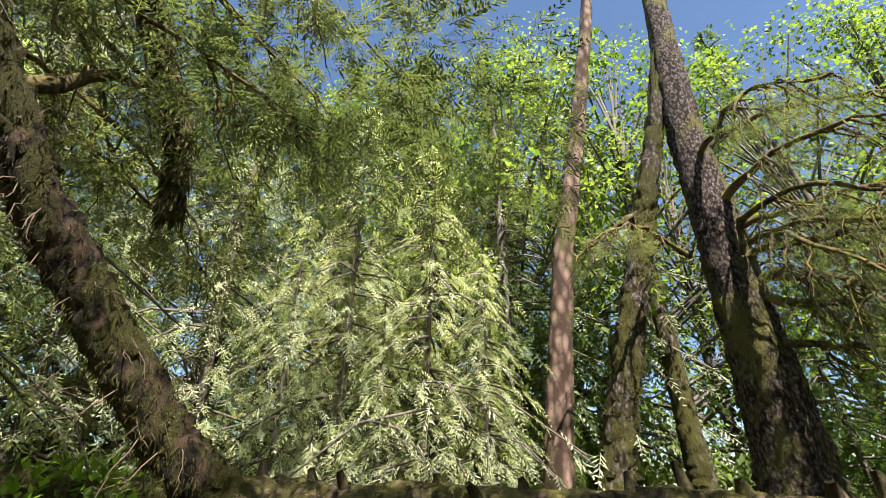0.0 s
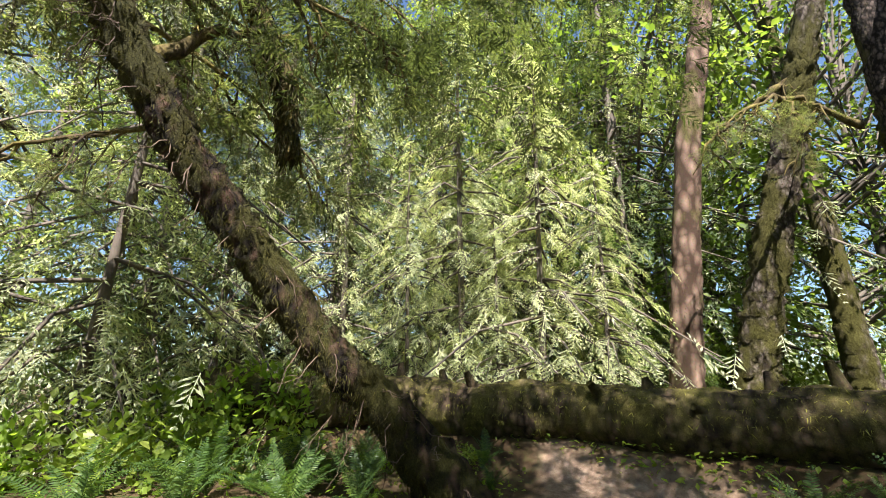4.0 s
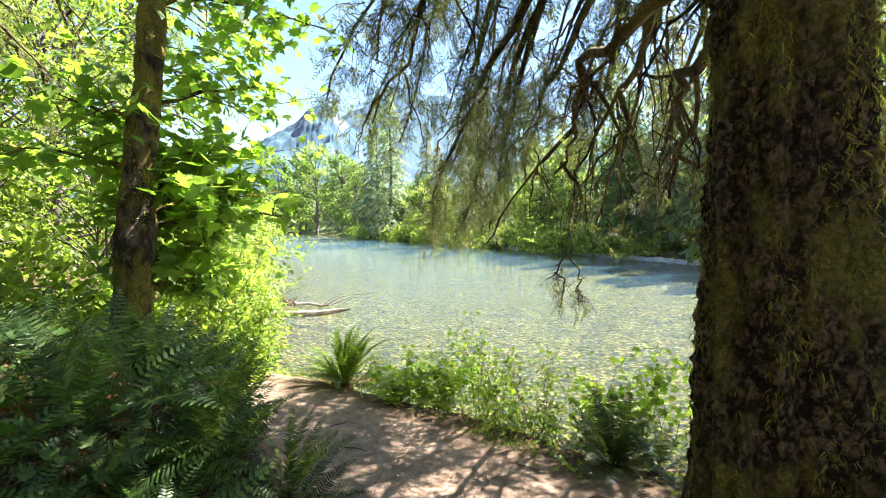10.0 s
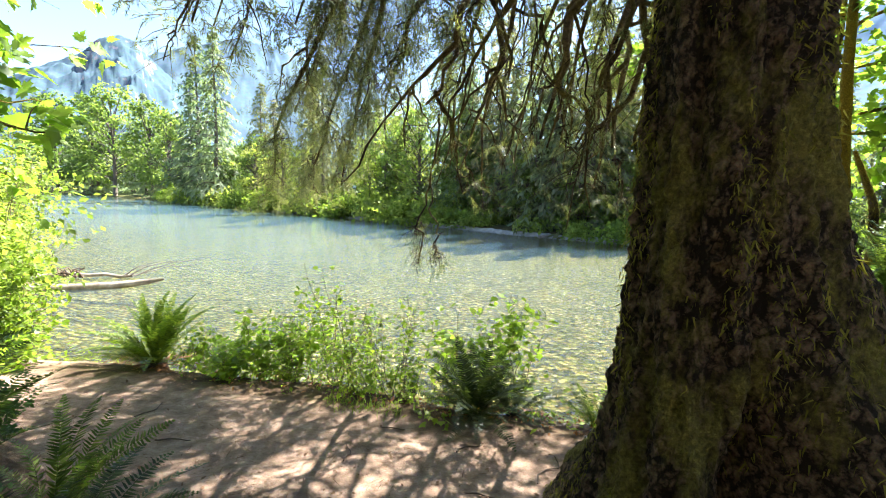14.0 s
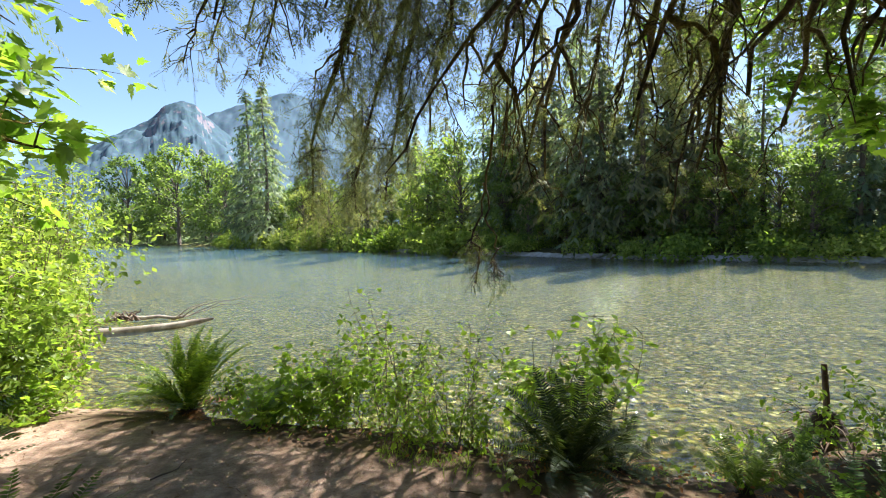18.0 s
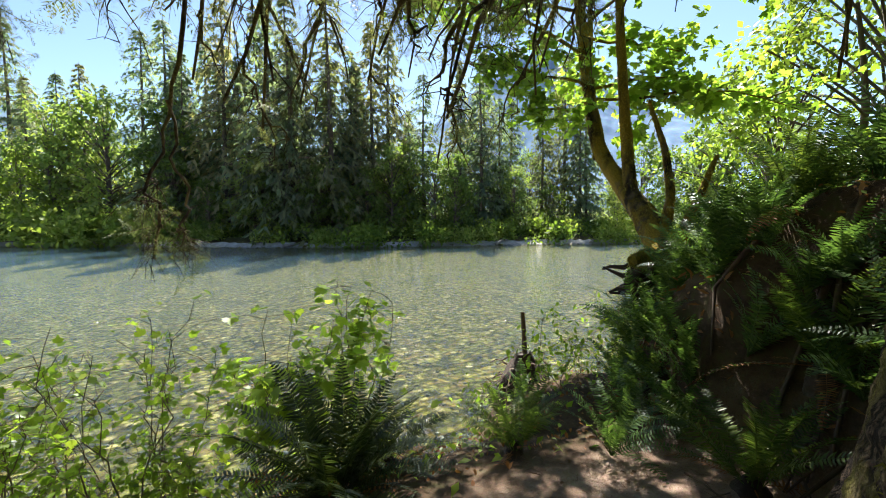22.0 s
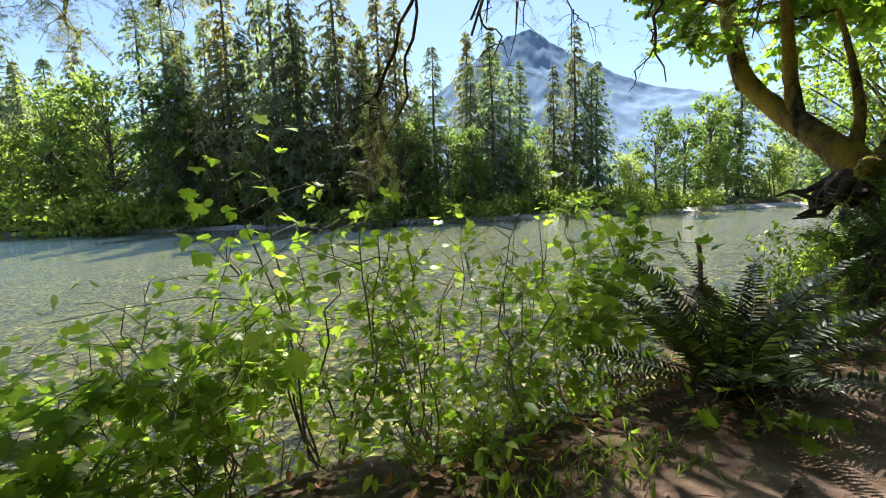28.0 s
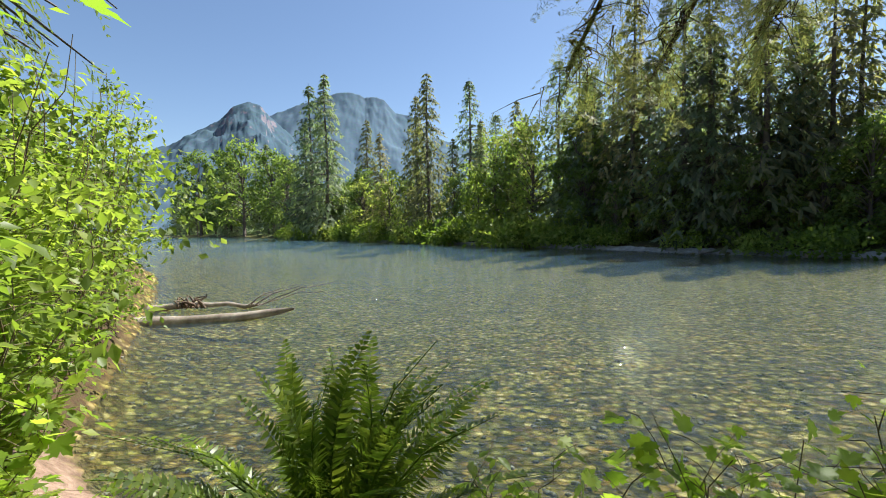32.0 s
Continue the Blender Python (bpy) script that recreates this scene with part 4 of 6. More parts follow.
fern_thing((-3.15, 4.2, gz(-3.15, 4.2)), 0.75, 24, 19, "arching dark green sword fern hanging over the trail")
fern_thing((2.6, 3.75, gz(2.6, 3.75)), 0.7, 28, 23, "sunlit sword fern on the steep dark bank", 5)
fern_thing((3.3, 4.0, gz(3.3, 4.0)), 0.7, 24, 27, "sword fern arching from the top of the steep bank", 4)
fern_thing((3.1, 4.9, gz(3.1, 4.9) - 0.1), 0.5, 20, 31, "sword fern on the steep bank above the water", 4)
fern_thing((2.1, 4.0, gz(2.1, 4.0)), 0.7, 22, 41, "arching sword fern at the foot of the dark bank", 3, up=(-10, 22))
fern_thing((1.75, 5.35, gz(1.75, 5.35)), 0.55, 16, 35, "small sword fern at the foot of the bank", 2)
fern_thing((-1.98, 3.3, gz(-1.98, 3.3)), 0.8, 24, 51, "arching dark green sword fern hanging over the trail", 2, fronds=DARKFRONDS, up=(-12, 24))
fern_thing((-2.35, 3.9, gz(-2.35, 3.9)), 0.7, 20, 53, "arching dark green sword fern hanging over the trail", 2, up=(-12, 24))
fr = random.Random(12)
for k, (x, y, s) in enumerate([(-2.0, 2.2, 0.8), (-2.9, 2.7, 0.9), (-3.4, 3.6, 0.85), (-2.7, 1.5, 0.75), (-3.5, 1.9, 0.9), (-4.2, 2.9, 0.8), (-3.2, 0.7, 0.8), (-2.4, 0.7, 0.55), (-4.3, 1.0, 0.85), (-5.2, 1.9, 0.9), (-3.9, 5.2, 0.8),
                               (-5.0, 3.9, 0.8), (-5.6, 0.4, 0.8), (-6.6, 1.4, 0.9), (-6.1, 2.8, 0.85), (-4.7, -0.1, 0.6), (-5.7, -0.5, 0.65), (-3.3, -0.2, 0.5), (-7.8, 2.9, 0.9), (-8.4, 1.0, 0.9),
                               (-2.6, -4.6, 0.8), (-1.7, -4.9, 0.75), (-3.4, -4.9, 0.7), (-2.2, -5.6, 0.85), (-1.0, -5.4, 0.8), (-4.2, -5.2, 0.7),
                               (2.0, 4.75, 0.5), (2.5, 4.5, 0.6), (2.75, 4.5, 0.65), (3.1, 4.35, 0.7), (3.5, 4.7, 0.65), (2.9, 5.0, 0.6), (3.9, 5.0, 0.65), (3.3, 5.3, 0.5), (2.45, 4.85, 0.5), (4.4, 5.3, 0.6), (3.8, 3.4, 0.9), (4.2, 4.4, 0.85), (4.0, 5.4, 0.7), (4.3, 3.0, 0.8), (4.9, 4.2, 0.85), (5.2, 3.3, 0.8), (4.8, 3.6, 0.9), (2.4, 5.7, 0.5), (3.0, 6.2, 0.5), (5.0, 5.0, 0.8)]):
    far_fern(x, y, s * 1.05, k)
for k, (x, y, s) in enumerate([(2.75, 3.7, 0.55), (3.0, 4.1, 0.6), (3.3, 4.5, 0.6), (3.5, 4.2, 0.65), (3.7, 4.9, 0.6), (3.2, 3.6, 0.6), (4.0, 4.6, 0.65), (3.6, 3.8, 0.65), (2.95, 4.6, 0.5), (3.9, 4.0, 0.7), (4.3, 4.9, 0.6), (3.1, 3.2, 0.6), (3.4, 5.0, 0.5), (4.1, 3.7, 0.7)]):
    far_fern(x, y, s, k + 7, "dark sword fern on the face of the steep bank")
# ferns over the mound beside the trail and round the leaning tree
for k, (x, y, s) in enumerate([(-3.0, -3.9, 0.75), (-3.6, -4.6, 0.7), (-4.4, -4.3, 0.7), (-5.0, -5.0, 0.7), (-4.6, -5.8, 0.75), (-3.6, -6.0, 0.8), (-2.6, -5.3, 0.8), (-5.5, -4.2, 0.6), (-3.2, -5.3, 0.75), (-2.3, -4.0, 0.75), (-4.7, -3.5, 0.5),
                               (-4.9, 0.85, 0.85), (-4.9, 1.75, 0.9), (-5.6, 0.5, 0.8), (-6.2, 1.0, 0.75), (-4.3, 0.75, 0.75), (-5.9, 1.9, 0.8), (-4.6, 0.25, 0.5), (-6.4, 0.1, 0.5), (-3.7, 0.9, 0.7), (-3.4, 2.4, 0.75), (-3.9, 3.4, 0.75),
                               (-6.6, 3.8, 0.9), (-7.4, 3.3, 0.9), (-6.0, 3.3, 0.9), (-7.8, 4.3, 0.95), (-5.4, 4.1, 0.8), (-8.4, 3.0, 0.95), (-3.5, 4.8, 0.6), (-4.2, 4.2, 0.7), (-2.8, 3.7, 0.65), (-3.0, 1.9, 0.7), (-4.4, 2.2, 0.7), (-5.3, 2.9, 0.8), (-2.6, 2.6, 0.65)]):
    if k % 3 != 1 or y < 0:
        far_fern(x, y, s * 0.9, k + 2)
# ferns crowding both edges of the trail, leaning outwards
for k in range(26):
    y = 0.9 + 3.9 * (k % 17 if k < 17 else (k * 2) % 17) / 16
    x = float(np.interp(y, [-0.9, 0.4, 2.0, 3.4, 4.4, 5.8, 6.3], [-4.4, -2.3, -2.0, -2.35, -2.95, -4.4, -5.6])) - (fr.uniform(0.25, 0.75) if k < 17 else fr.uniform(0.0, 0.15)) - 0.35 * max(0, y - 4.0)
    f = far_fern(x, y + fr.uniform(-0.1, 0.1), fr.uniform(0.55, 0.75) if k < 17 else 0.55, k + 3, "dark green sword fern crowding the trail edge")
    f.matrix_world = f.matrix_world @ pose(0, 0, 0, 0, 14, 0)
for k in range(20):
    y = 3.3 + 2.6 * (k % 10) / 9
    x = float(np.interp(y, [2.0, 2.6, 3.0, 3.4, 3.8, 4.4, 5.0, 5.6, 6.3], [0.5, 0.85, 1.5, 2.35, 2.65, 2.75, 3.35, 4.5, 6.5])) + (0.05 if k < 10 else 0.5) + fr.uniform(-0.1, 0.2)
    f = far_fern(x, y, fr.uniform(0.5, 0.8), k + 5, "sword fern clinging to the steep dark bank")
    f.matrix_world = Matrix.Translation(f.matrix_world.translation) @ pose(0, 0, 0, -22, -14, k * 50.0) @ Matrix.Scale(fr.uniform(0.55, 0.8), 4)

# ---- the great spruce by the trail ----
TREE = np.array([0.577, 2.78])


def spruce_trunk():
    sides, rings = 128, 330
    ang = np.linspace(0, 2 * np.pi, sides, endpoint=False)
    z = np.concatenate([np.linspace(1.1, 5.2, 230), np.linspace(5.25, 13, rings - 230)])
    A, Z = np.meshgrid(ang, z)
    R = 0.235 - 0.010 * (Z - 3.5)
    R = np.maximum(R, 0.12)
    up = np.maximum(Z - 1.55, -0.3)
    R = R + 0.11 * np.exp(-up / 0.4)
    for a0, amp, z0, hh, sharp in ((-0.25, 0.95, 2.4, 0.42, 5), (0.5, 0.7, 2.3, 0.4, 6), (-1.0, 0.45, 2.1, 0.4, 8), (2.4, 0.16, 1.8, 0.3, 6), (-2.0, 0.22, 1.9, 0.4, 7), (1.5, 0.3, 2.0, 0.35, 6), (3.6, 0.14, 1.8, 0.4, 8)):
        R = R + amp * np.exp(-np.maximum(Z - z0, -0.1) / hh) * np.maximum(np.cos(A - a0), 0) ** sharp
    # the dark hollow between the roots
    R = R - 0.40 * np.exp(-((A - (2 * np.pi - 1.58)) / 0.27) ** 2 - ((Z - 2.28) / 0.22) ** 2)
    R = R + 0.012 * np.sin(A * 9 + 2 * np.sin(Z * 2.2)) + 0.01 * np.sin(A * 17 + Z * 3) + rng.standard_normal(R.shape) * 0.003
    R = R + 0.05 * (fbm(A * 5.1, Z * 3.2, 4, 4) - 0.5) + 0.05 * (fbm(A * 19.0, Z * 15.0, 9, 3, True) - 0.6)
    R = np.minimum(R, 1.9)
    lean = np.stack([0.0 * Z, 0.0 * Z], -1)
    V = np.stack([TREE[0] + np.cos(A) * R + lean[..., 0], TREE[1] + np.sin(A) * R + lean[..., 1], Z], -1).reshape(-1, 3)
    i, j = np.arange(rings - 1)[:, None] * sides, np.arange(sides)[None]
    k = (j + 1) % sides
    return V, np.stack([i + j, i + k, i + sides + k, i + sides + j], -1).reshape(-1, 4)


def moss_tufts(V, n, size, seed, down=1.0, keep=None, sides=0, mat=M_MOSSHANG):
    """Hanging wisps of moss set on the points V."""
    r = np.random.default_rng(seed)
    k = r.integers(0, max(1, len(V) - sides - 2), n)
    f = r.random((n, 1))
    P = V[k] * (1 - f) + V[k + sides] * f + r.standard_normal((n, 3)) * 0.008
    if keep is not None:
        P = P[keep(P)]
    n = len(P)
    w = r.standard_normal((n, 3)) * 0.5 + np.array([0, 0, -down])
    wisp = (np.array([(0, -0.075, 0), (0, 0.075, 0), (0.5, 0.065, 0.06), (1, 0, 0), (0.5, -0.06, 0.05)]), np.array([(0, 1, 2), (0, 2, 4), (4, 2, 3)]))
    b = Bag()
    b.scatter(wisp, frames(P, w, r.standard_normal((n, 3)), size * r.uniform(0.4, 1.3, n)))
    return b.mesh("moss", mat)


spruce = root("great_spruce", (TREE[0], TREE[1], 1.4), "large old spruce with mossy scaly bark and spreading roots", "spruce tree")
SV, SQ = spruce_trunk()
off = np.array([TREE[0], TREE[1], 1.4])
part("trunk", raw_mesh("trunk", SV - off, SQ, M_SPRUCE, True), spruce)
part("moss", moss_tufts(SV[SV[:, 2] < 5.4] - off, 48000, 0.034, 5, 1.0, sides=128, mat=M_TREEMOSS, keep=lambda P: (fbm(np.arctan2(P[:, 1], P[:, 0]) * 2.2, P[:, 2] * 1.7, 31, 5) > 0.53) & (np.hypot(P[:, 0], P[:, 1]) < 0.8)), spruce, "ragged green moss")


def hang_limb(wood, needles, p0, p1, sag, r0, seed, every=0.3, drop=(0.6, 1.7), spray_size=0.2, twigs=7, start=0.22, thick=0.02, forks=2, leafy=0.75, kinds=SPRAYS, fine=0.0045):
    """A spruce limb with knobbly mossy branchlets that hang from it and fork as they fall."""
    r = np.random.default_rng(seed)
    n = 14
    P = curve_pts(p0, p1, sag, n, 0.05)
    tube(wood, P, np.linspace(r0, 0.012, n), 7, 0.14)
    ln = np.linalg.norm(np.diff(P, axis=0), axis=1).sum()
    way = unit(np.asarray(p1, float) - np.asarray(p0, float))
    sp, sw = [], []
    for u in np.arange(start, 1.0, every / ln):
        u = min(1, u + r.uniform(-0.02, 0.02))
        a = np.array([np.interp(u * (n - 1), np.arange(n), P[:, k]) for k in range(3)])
        side = np.array([-way[1], way[0], 0]) * r.choice((-1, 1)) * r.uniform(0.15, 0.8)
        L = r.uniform(*drop) * (1.1 - 0.45 * u)
        end = a + (way * np.array([1, 1, 0.2]) * r.uniform(0.1, 0.55) + side + np.array([0, 0, -1.0])) * L * 0.8
        B = curve_pts(a, end, 0.14 * L, 9, 0.04)
        g = thick * r.uniform(0.5, 1.5)
        tube(wood, B, np.linspace(1, 0.22, 9) * g, 5, 0.28, cap=False)
        stems = [B]
        for _ in range(forks):
            v = r.uniform(0.2, 0.75)
            c = np.array([np.interp(v * 8, np.arange(9), B[:, k]) for k in range(3)])
            d = unit(unit(B[-1] - B[0]) * 0.5 + r.standard_normal(3) * np.array([0.55, 0.55, 0.1]) + np.array([0, 0, -0.75]))
            F = curve_pts(c, c + d * L * r.uniform(0.25, 0.6), 0.05 * L, 9, 0.022)
            tube(wood, F, np.linspace(0.5, 0.14, 9) * g, 4, 0.25, cap=False)
            stems.append(F)
        for q in range(twigs):
            S_ = stems[r.integers(0, len(stems))]
            v = r.uniform(0.1, 1.0)
            c = np.array([np.interp(v * 8, np.arange(9), S_[:, k]) for k in range(3)])
            tw = unit(r.standard_normal(3) * np.array([1, 1, 0.4]) + way * 0.4 + np.array([0, 0, -0.75])) * r.uniform(0.14, 0.42)
            tube(wood, curve_pts(c, c + tw, 0.03, 3, 0.012), np.linspace(fine, fine * 0.32, 3), 3, cap=False)
            if r.random() > leafy:
                continue
            for _ in range(3):
                g2 = r.uniform(0.3, 1.0)
                sp.append(c + tw * g2); sw.append(unit(tw + r.standard_normal(3) * 0.3))
    sp, sw = np.array(sp), np.array(sw)
    if len(sp):
        M = frames(sp, sw, r.standard_normal((len(sp), 3)) * 0.5 + np.array([0, 0, 1]), spray_size * r.uniform(0.55, 1.2, len(sp)))
        pick = r.integers(0, len(kinds), len(sp))
        for i, s in enumerate(kinds):
            needles.scatter(s, M[pick == i])


def add_limbs(thing, rows, origin, **kw):
    for k, (p0, p1, sag, r0) in enumerate(rows):
        w, nb = Bag(), Bag()
        hang_limb(w, nb, np.array(p0) - origin, np.array(p1) - origin, sag, r0, 200 + k + int(abs(p1[0]) * 10), **kw)
        limb = part("limb", w.mesh("limb", M_MOSSLIMB, True), thing)
        if nb.n:
            part("needles", nb.mesh("needles", M_NEEDLE), limb, "sparse yellow-green needles")


T0 = (0.577, 2.78)
add_limbs(spruce, [((T0[0] - .1, T0[1] + .2, 5.6), (-0.5, 7.9, 4.2), 0.7, 0.06), ((T0[0], T0[1] + .2, 5.0), (0.5, 7.4, 3.5), 0.6, 0.055), ((T0[0] - .1, T0[1] + .2, 6.6), (-1.9, 8.6, 4.5), 0.8, 0.06),
                   ((T0[0] + .1, T0[1] + .2, 5.2), (1.5, 6.6, 3.9), 0.5, 0.05), ((T0[0] + .1, T0[1] + .2, 6.0), (2.2, 7.8, 4.1), 0.7, 0.055), ((T0[0] - .2, T0[1] + .1, 6.0), (-2.6, 6.6, 5.0), 0.6, 0.05),
                   ((T0[0] + .2, T0[1] + .1, 5.6), (3.1, 5.6, 4.3), 0.5, 0.05), ((T0[0], T0[1] + .2, 4.5), (0.9, 5.3, 3.8), 0.3, 0.045), ((T0[0] - .1, T0[1] + .2, 4.7), (-0.15, 5.6, 4.1), 0.35, 0.045),
                   ((T0[0] - .1, T0[1] + .2, 7.4), (-1.0, 9.4, 5.2), 0.9, 0.06), ((T0[0] + .1, T0[1] + .2, 7.2), (1.0, 9.3, 5.0), 0.9, 0.06), ((T0[0] + .2, T0[1], 5.0), (3.6, 3.6, 4.6), 0.3, 0.05),
                   ((T0[0] - .2, T0[1], 7.6), (-3.0, 8.4, 5.6), 0.8, 0.06), ((T0[0] + .1, T0[1] + .2, 5.4), (2.7, 7.0, 3.7), 0.6, 0.055), ((T0[0] + .1, T0[1] + .2, 6.4), (1.7, 8.5, 3.9), 0.8, 0.055),
                   ((T0[0] + .2, T0[1] + .1, 6.0), (3.9, 6.6, 4.3), 0.7, 0.05), ((T0[0], T0[1] + .2, 6.2), (0.6, 8.7, 4.0), 0.7, 0.055), ((T0[0] + .2, T0[1] + .1, 4.9), (2.5, 5.9, 3.7), 0.4, 0.05),
                   ((T0[0], T0[1] + .2, 5.8), (1.0, 7.9, 3.4), 0.7, 0.05), ((T0[0] + .1, T0[1] + .2, 5.0), (2.0, 6.3, 3.4), 0.5, 0.05), ((T0[0] + .1, T0[1] + .1, 4.6), (1.4, 4.9, 3.7), 0.3, 0.045)], off, every=0.72, drop=(0.6, 1.9), twigs=8, leafy=0.6, thick=0.02, spray_size=0.17)
# fine lacy boughs, high and further out
add_limbs(spruce, [((T0[0] - .1, T0[1] + .2, 6.6), p1, 0.5, 0.03) for p1 in ((-1.5, 6.4, 5.0), (-2.5, 7.5, 4.9), (-0.8, 6.1, 5.1), (-1.2, 7.8, 5.2), (-3.2, 6.4, 5.3), (0.4, 7.0, 5.1), (-2.0, 5.2, 5.3), (1.4, 7.4, 5.2), (-3.4, 8.2, 5.4))], off, every=0.2, drop=(0.3, 0.85), thick=0.006, forks=1, twigs=7, leafy=0.9, spray_size=0.23, start=0.4, kinds=LACE, fine=0.007)

add_limbs(spruce, [((T0[0] + .1, T0[1] + .2, 6.4), p1, 0.5, 0.025) for p1 in ((2.2, 6.8, 4.7), (3.0, 6.0, 4.9), (0.2, 8.2, 4.9), (2.8, 8.0, 5.0), (-0.5, 9.0, 5.0), (3.8, 7.2, 5.0), (-2.0, 9.6, 4.9), (-0.6, 7.4, 4.6))], off, every=0.2, drop=(0.3, 0.9), thick=0.006, forks=2, twigs=6, leafy=0.9, spray_size=0.3, start=0.6, kinds=LACE, fine=0.008)
# a long withered bough that droops to the water
add_limbs(spruce, [((0.2, 7.25, 4.35), (0.1, 8.3, 2.15), -0.15, 0.018), ((0.15, 7.7, 3.5), (0.5, 8.8, 2.25), -0.1, 0.012)], off, every=0.12, drop=(0.15, 0.5), spray_size=0.2, twigs=6, start=0.6, thick=0.006, forks=2, leafy=0.35)

add_limbs(spruce, [((T0[0] - .1, T0[1] + .2, 6.2), (-2.35, 9.1, 3.3), 0.55, 0.05), ((T0[0] - .1, T0[1] + .2, 6.5), (-1.7, 9.3, 3.3), 0.5, 0.05), ((T0[0] - .1, T0[1] + .2, 6.3), (-1.2, 9.0, 3.4), 0.5, 0.05)], off, every=0.12, drop=(0.25, 0.8), spray_size=0.26, twigs=6, start=0.45, thick=0.008, forks=1, leafy=0.9)


def bough_canopy(centre, spread, n, size, seed, mat=M_NEEDLE, kinds=MIDS):
    """A loose mass of boughs, dense enough to break up the sunlight."""
    r = np.random.default_rng(seed)
    a, q = r.uniform(0, 2 * np.pi, n), np.sqrt(r.random(n))
    P = np.stack([np.cos(a) * q * spread[0], np.sin(a) * q * spread[1], r.uniform(-1, 1, n) * spread[2]], 1) + centre
    w = np.stack([np.cos(a), np.sin(a), -0.3 + 0 * a], 1) + r.standard_normal((n, 3)) * 0.3
    b = Bag()
    pick = r.integers(0, len(kinds), n)
    for i, s in enumerate(kinds):
        m = pick == i
        b.scatter(s, frames(P, w, r.standard_normal((n, 3)) * 0.25 + np.array([0, 0, 1]), size * r.uniform(0.6, 1.3, n))[m])
    return b.mesh("bough", mat)


# boughs added overhead, out of view, to throw dappled shade on trail and bank
part("bough", bough_canopy(np.array([1.3, 3.8, 11.0]), (3.1, 5.2, 2.6), 370, 1.25, 3), spruce)
part("bough", bough_canopy(np.array([-1.6, 1.6, 9.4]), (2.0, 2.2, 1.5), 190, 1.2, 5), spruce)
part("bough", bough_canopy(np.array([4.8, 6.8, 8.8]), (2.0, 2.0, 1.2), 70, 1.2, 8), spruce)
part("bough", bough_canopy(np.array([2.6, 6.4, 10.0]), (3.2, 3.4, 1.8), 280, 1.2, 4), spruce)

# further unseen boughs, set sunward to shade the upper trail and root mound
part("bough", bough_canopy(np.array([-0.3, 0.7, 12.4]), (2.9, 2.5, 1.4), 370, 1.2, 9), spruce)
part("bough", bough_canopy(np.array([-0.6, 2.3, 14.6]) - off, (1.8, 1.5, 1.0), 170, 1.2, 12), spruce)
part("bough", bough_canopy(np.array([5.2, 5.4, 10.4]) - off, (1.8, 1.6, 1.0), 100, 1.2, 10), spruce)

# ---- maple on the bank ----
def leafy_branch(wood, leaves, p0, p1, r0, seed, n_leaf, leaf, spread, tmpl=MAPLE, sag=0.2, twigs=10, flat=0.35, stem_from=0.2):
    r = np.random.default_rng(seed)
    P = curve_pts(p0, p1, sag, 9, 0.05)
    tube(wood, P, np.linspace(r0, min(0.006, r0 * 0.3), 9), 5, 0.08, cap=False)
    pos, way = [], []
    for k in range(twigs):
        u = r.uniform(stem_from, 1.0)
        a = np.array([np.interp(u * 8, np.arange(9), P[:, i]) for i in range(3)])
        e = a + r.standard_normal(3) * spread * np.array([1, 1, 0.6]) * 0.75
        tube(wood, curve_pts(a, e, 0.05, 4, 0.02), np.linspace(0.3 * r0 + 0.001, 0.0012, 4), 3, cap=False)
        m = max(1, n_leaf // twigs)
        f = r.uniform(0.25, 1.05, (m, 1))
        pos.append(a + (e - a) * f + r.standard_normal((m, 3)) * spread * 0.2)
        way.append(unit(e - a) * 0.6 + r.standard_normal((m, 3)) * 0.7 + np.array([0, 0, -0.25]))
    pos, way = np.concatenate(pos), np.concatenate(way)
    up = r.standard_normal((len(pos), 3)) * flat + np.array([0, 0, 1])
    leaves.scatter(tmpl, frames(pos, way, up, leaf * r.uniform(0.55, 1.25, len(pos))))


mp = np.array([-4.8, 4.68, 2.02])
maple = root("bank_maple", mp, "mossy slender maple with large bright green leaves on the bank", "maple tree")
w, lv = Bag(), Bag()
tz = np.array([-0.3, 0.0, 0.25, 0.7, 1.2, 2.2, 3.2, 4.6, 6.5, 8.5])
tp = np.stack([-0.05 * np.maximum(tz, 0), 0.17 * np.maximum(tz, 0), tz], 1) + np.array([[0.02 * math.sin(q * 2.1), 0.02 * math.cos(q * 1.7), 0] for q in tz])
tr_ = np.interp(np.linspace(-0.3, 8.5, 70), tz, [0.34, 0.27, 0.21, 0.19, 0.20, 0.165, 0.155, 0.14, 0.11, 0.07])
tq = np.linspace(-0.3, 8.5, 70)
tube(w, np.stack([np.interp(tq, tz, tp[:, i]) for i in range(3)], 1), tr_ * (1 + 0.06 * np.sin(tq * 5.3) + 0.04 * np.sin(tq * 11)), 20, 0.05)
TV = np.concatenate(w.V)
part("trunk", w.mesh("trunk", M_MAPLEBARK, True), maple)
part("moss", moss_tufts(TV, 16000, 0.055, 8, sides=20, mat=M_TREEMOSS, keep=lambda P: fbm(np.arctan2(P[:, 1], P[:, 0]) * 1.5 + 4, P[:, 2] * 1.6, 17, 4) > 0.5), maple, "golden moss")
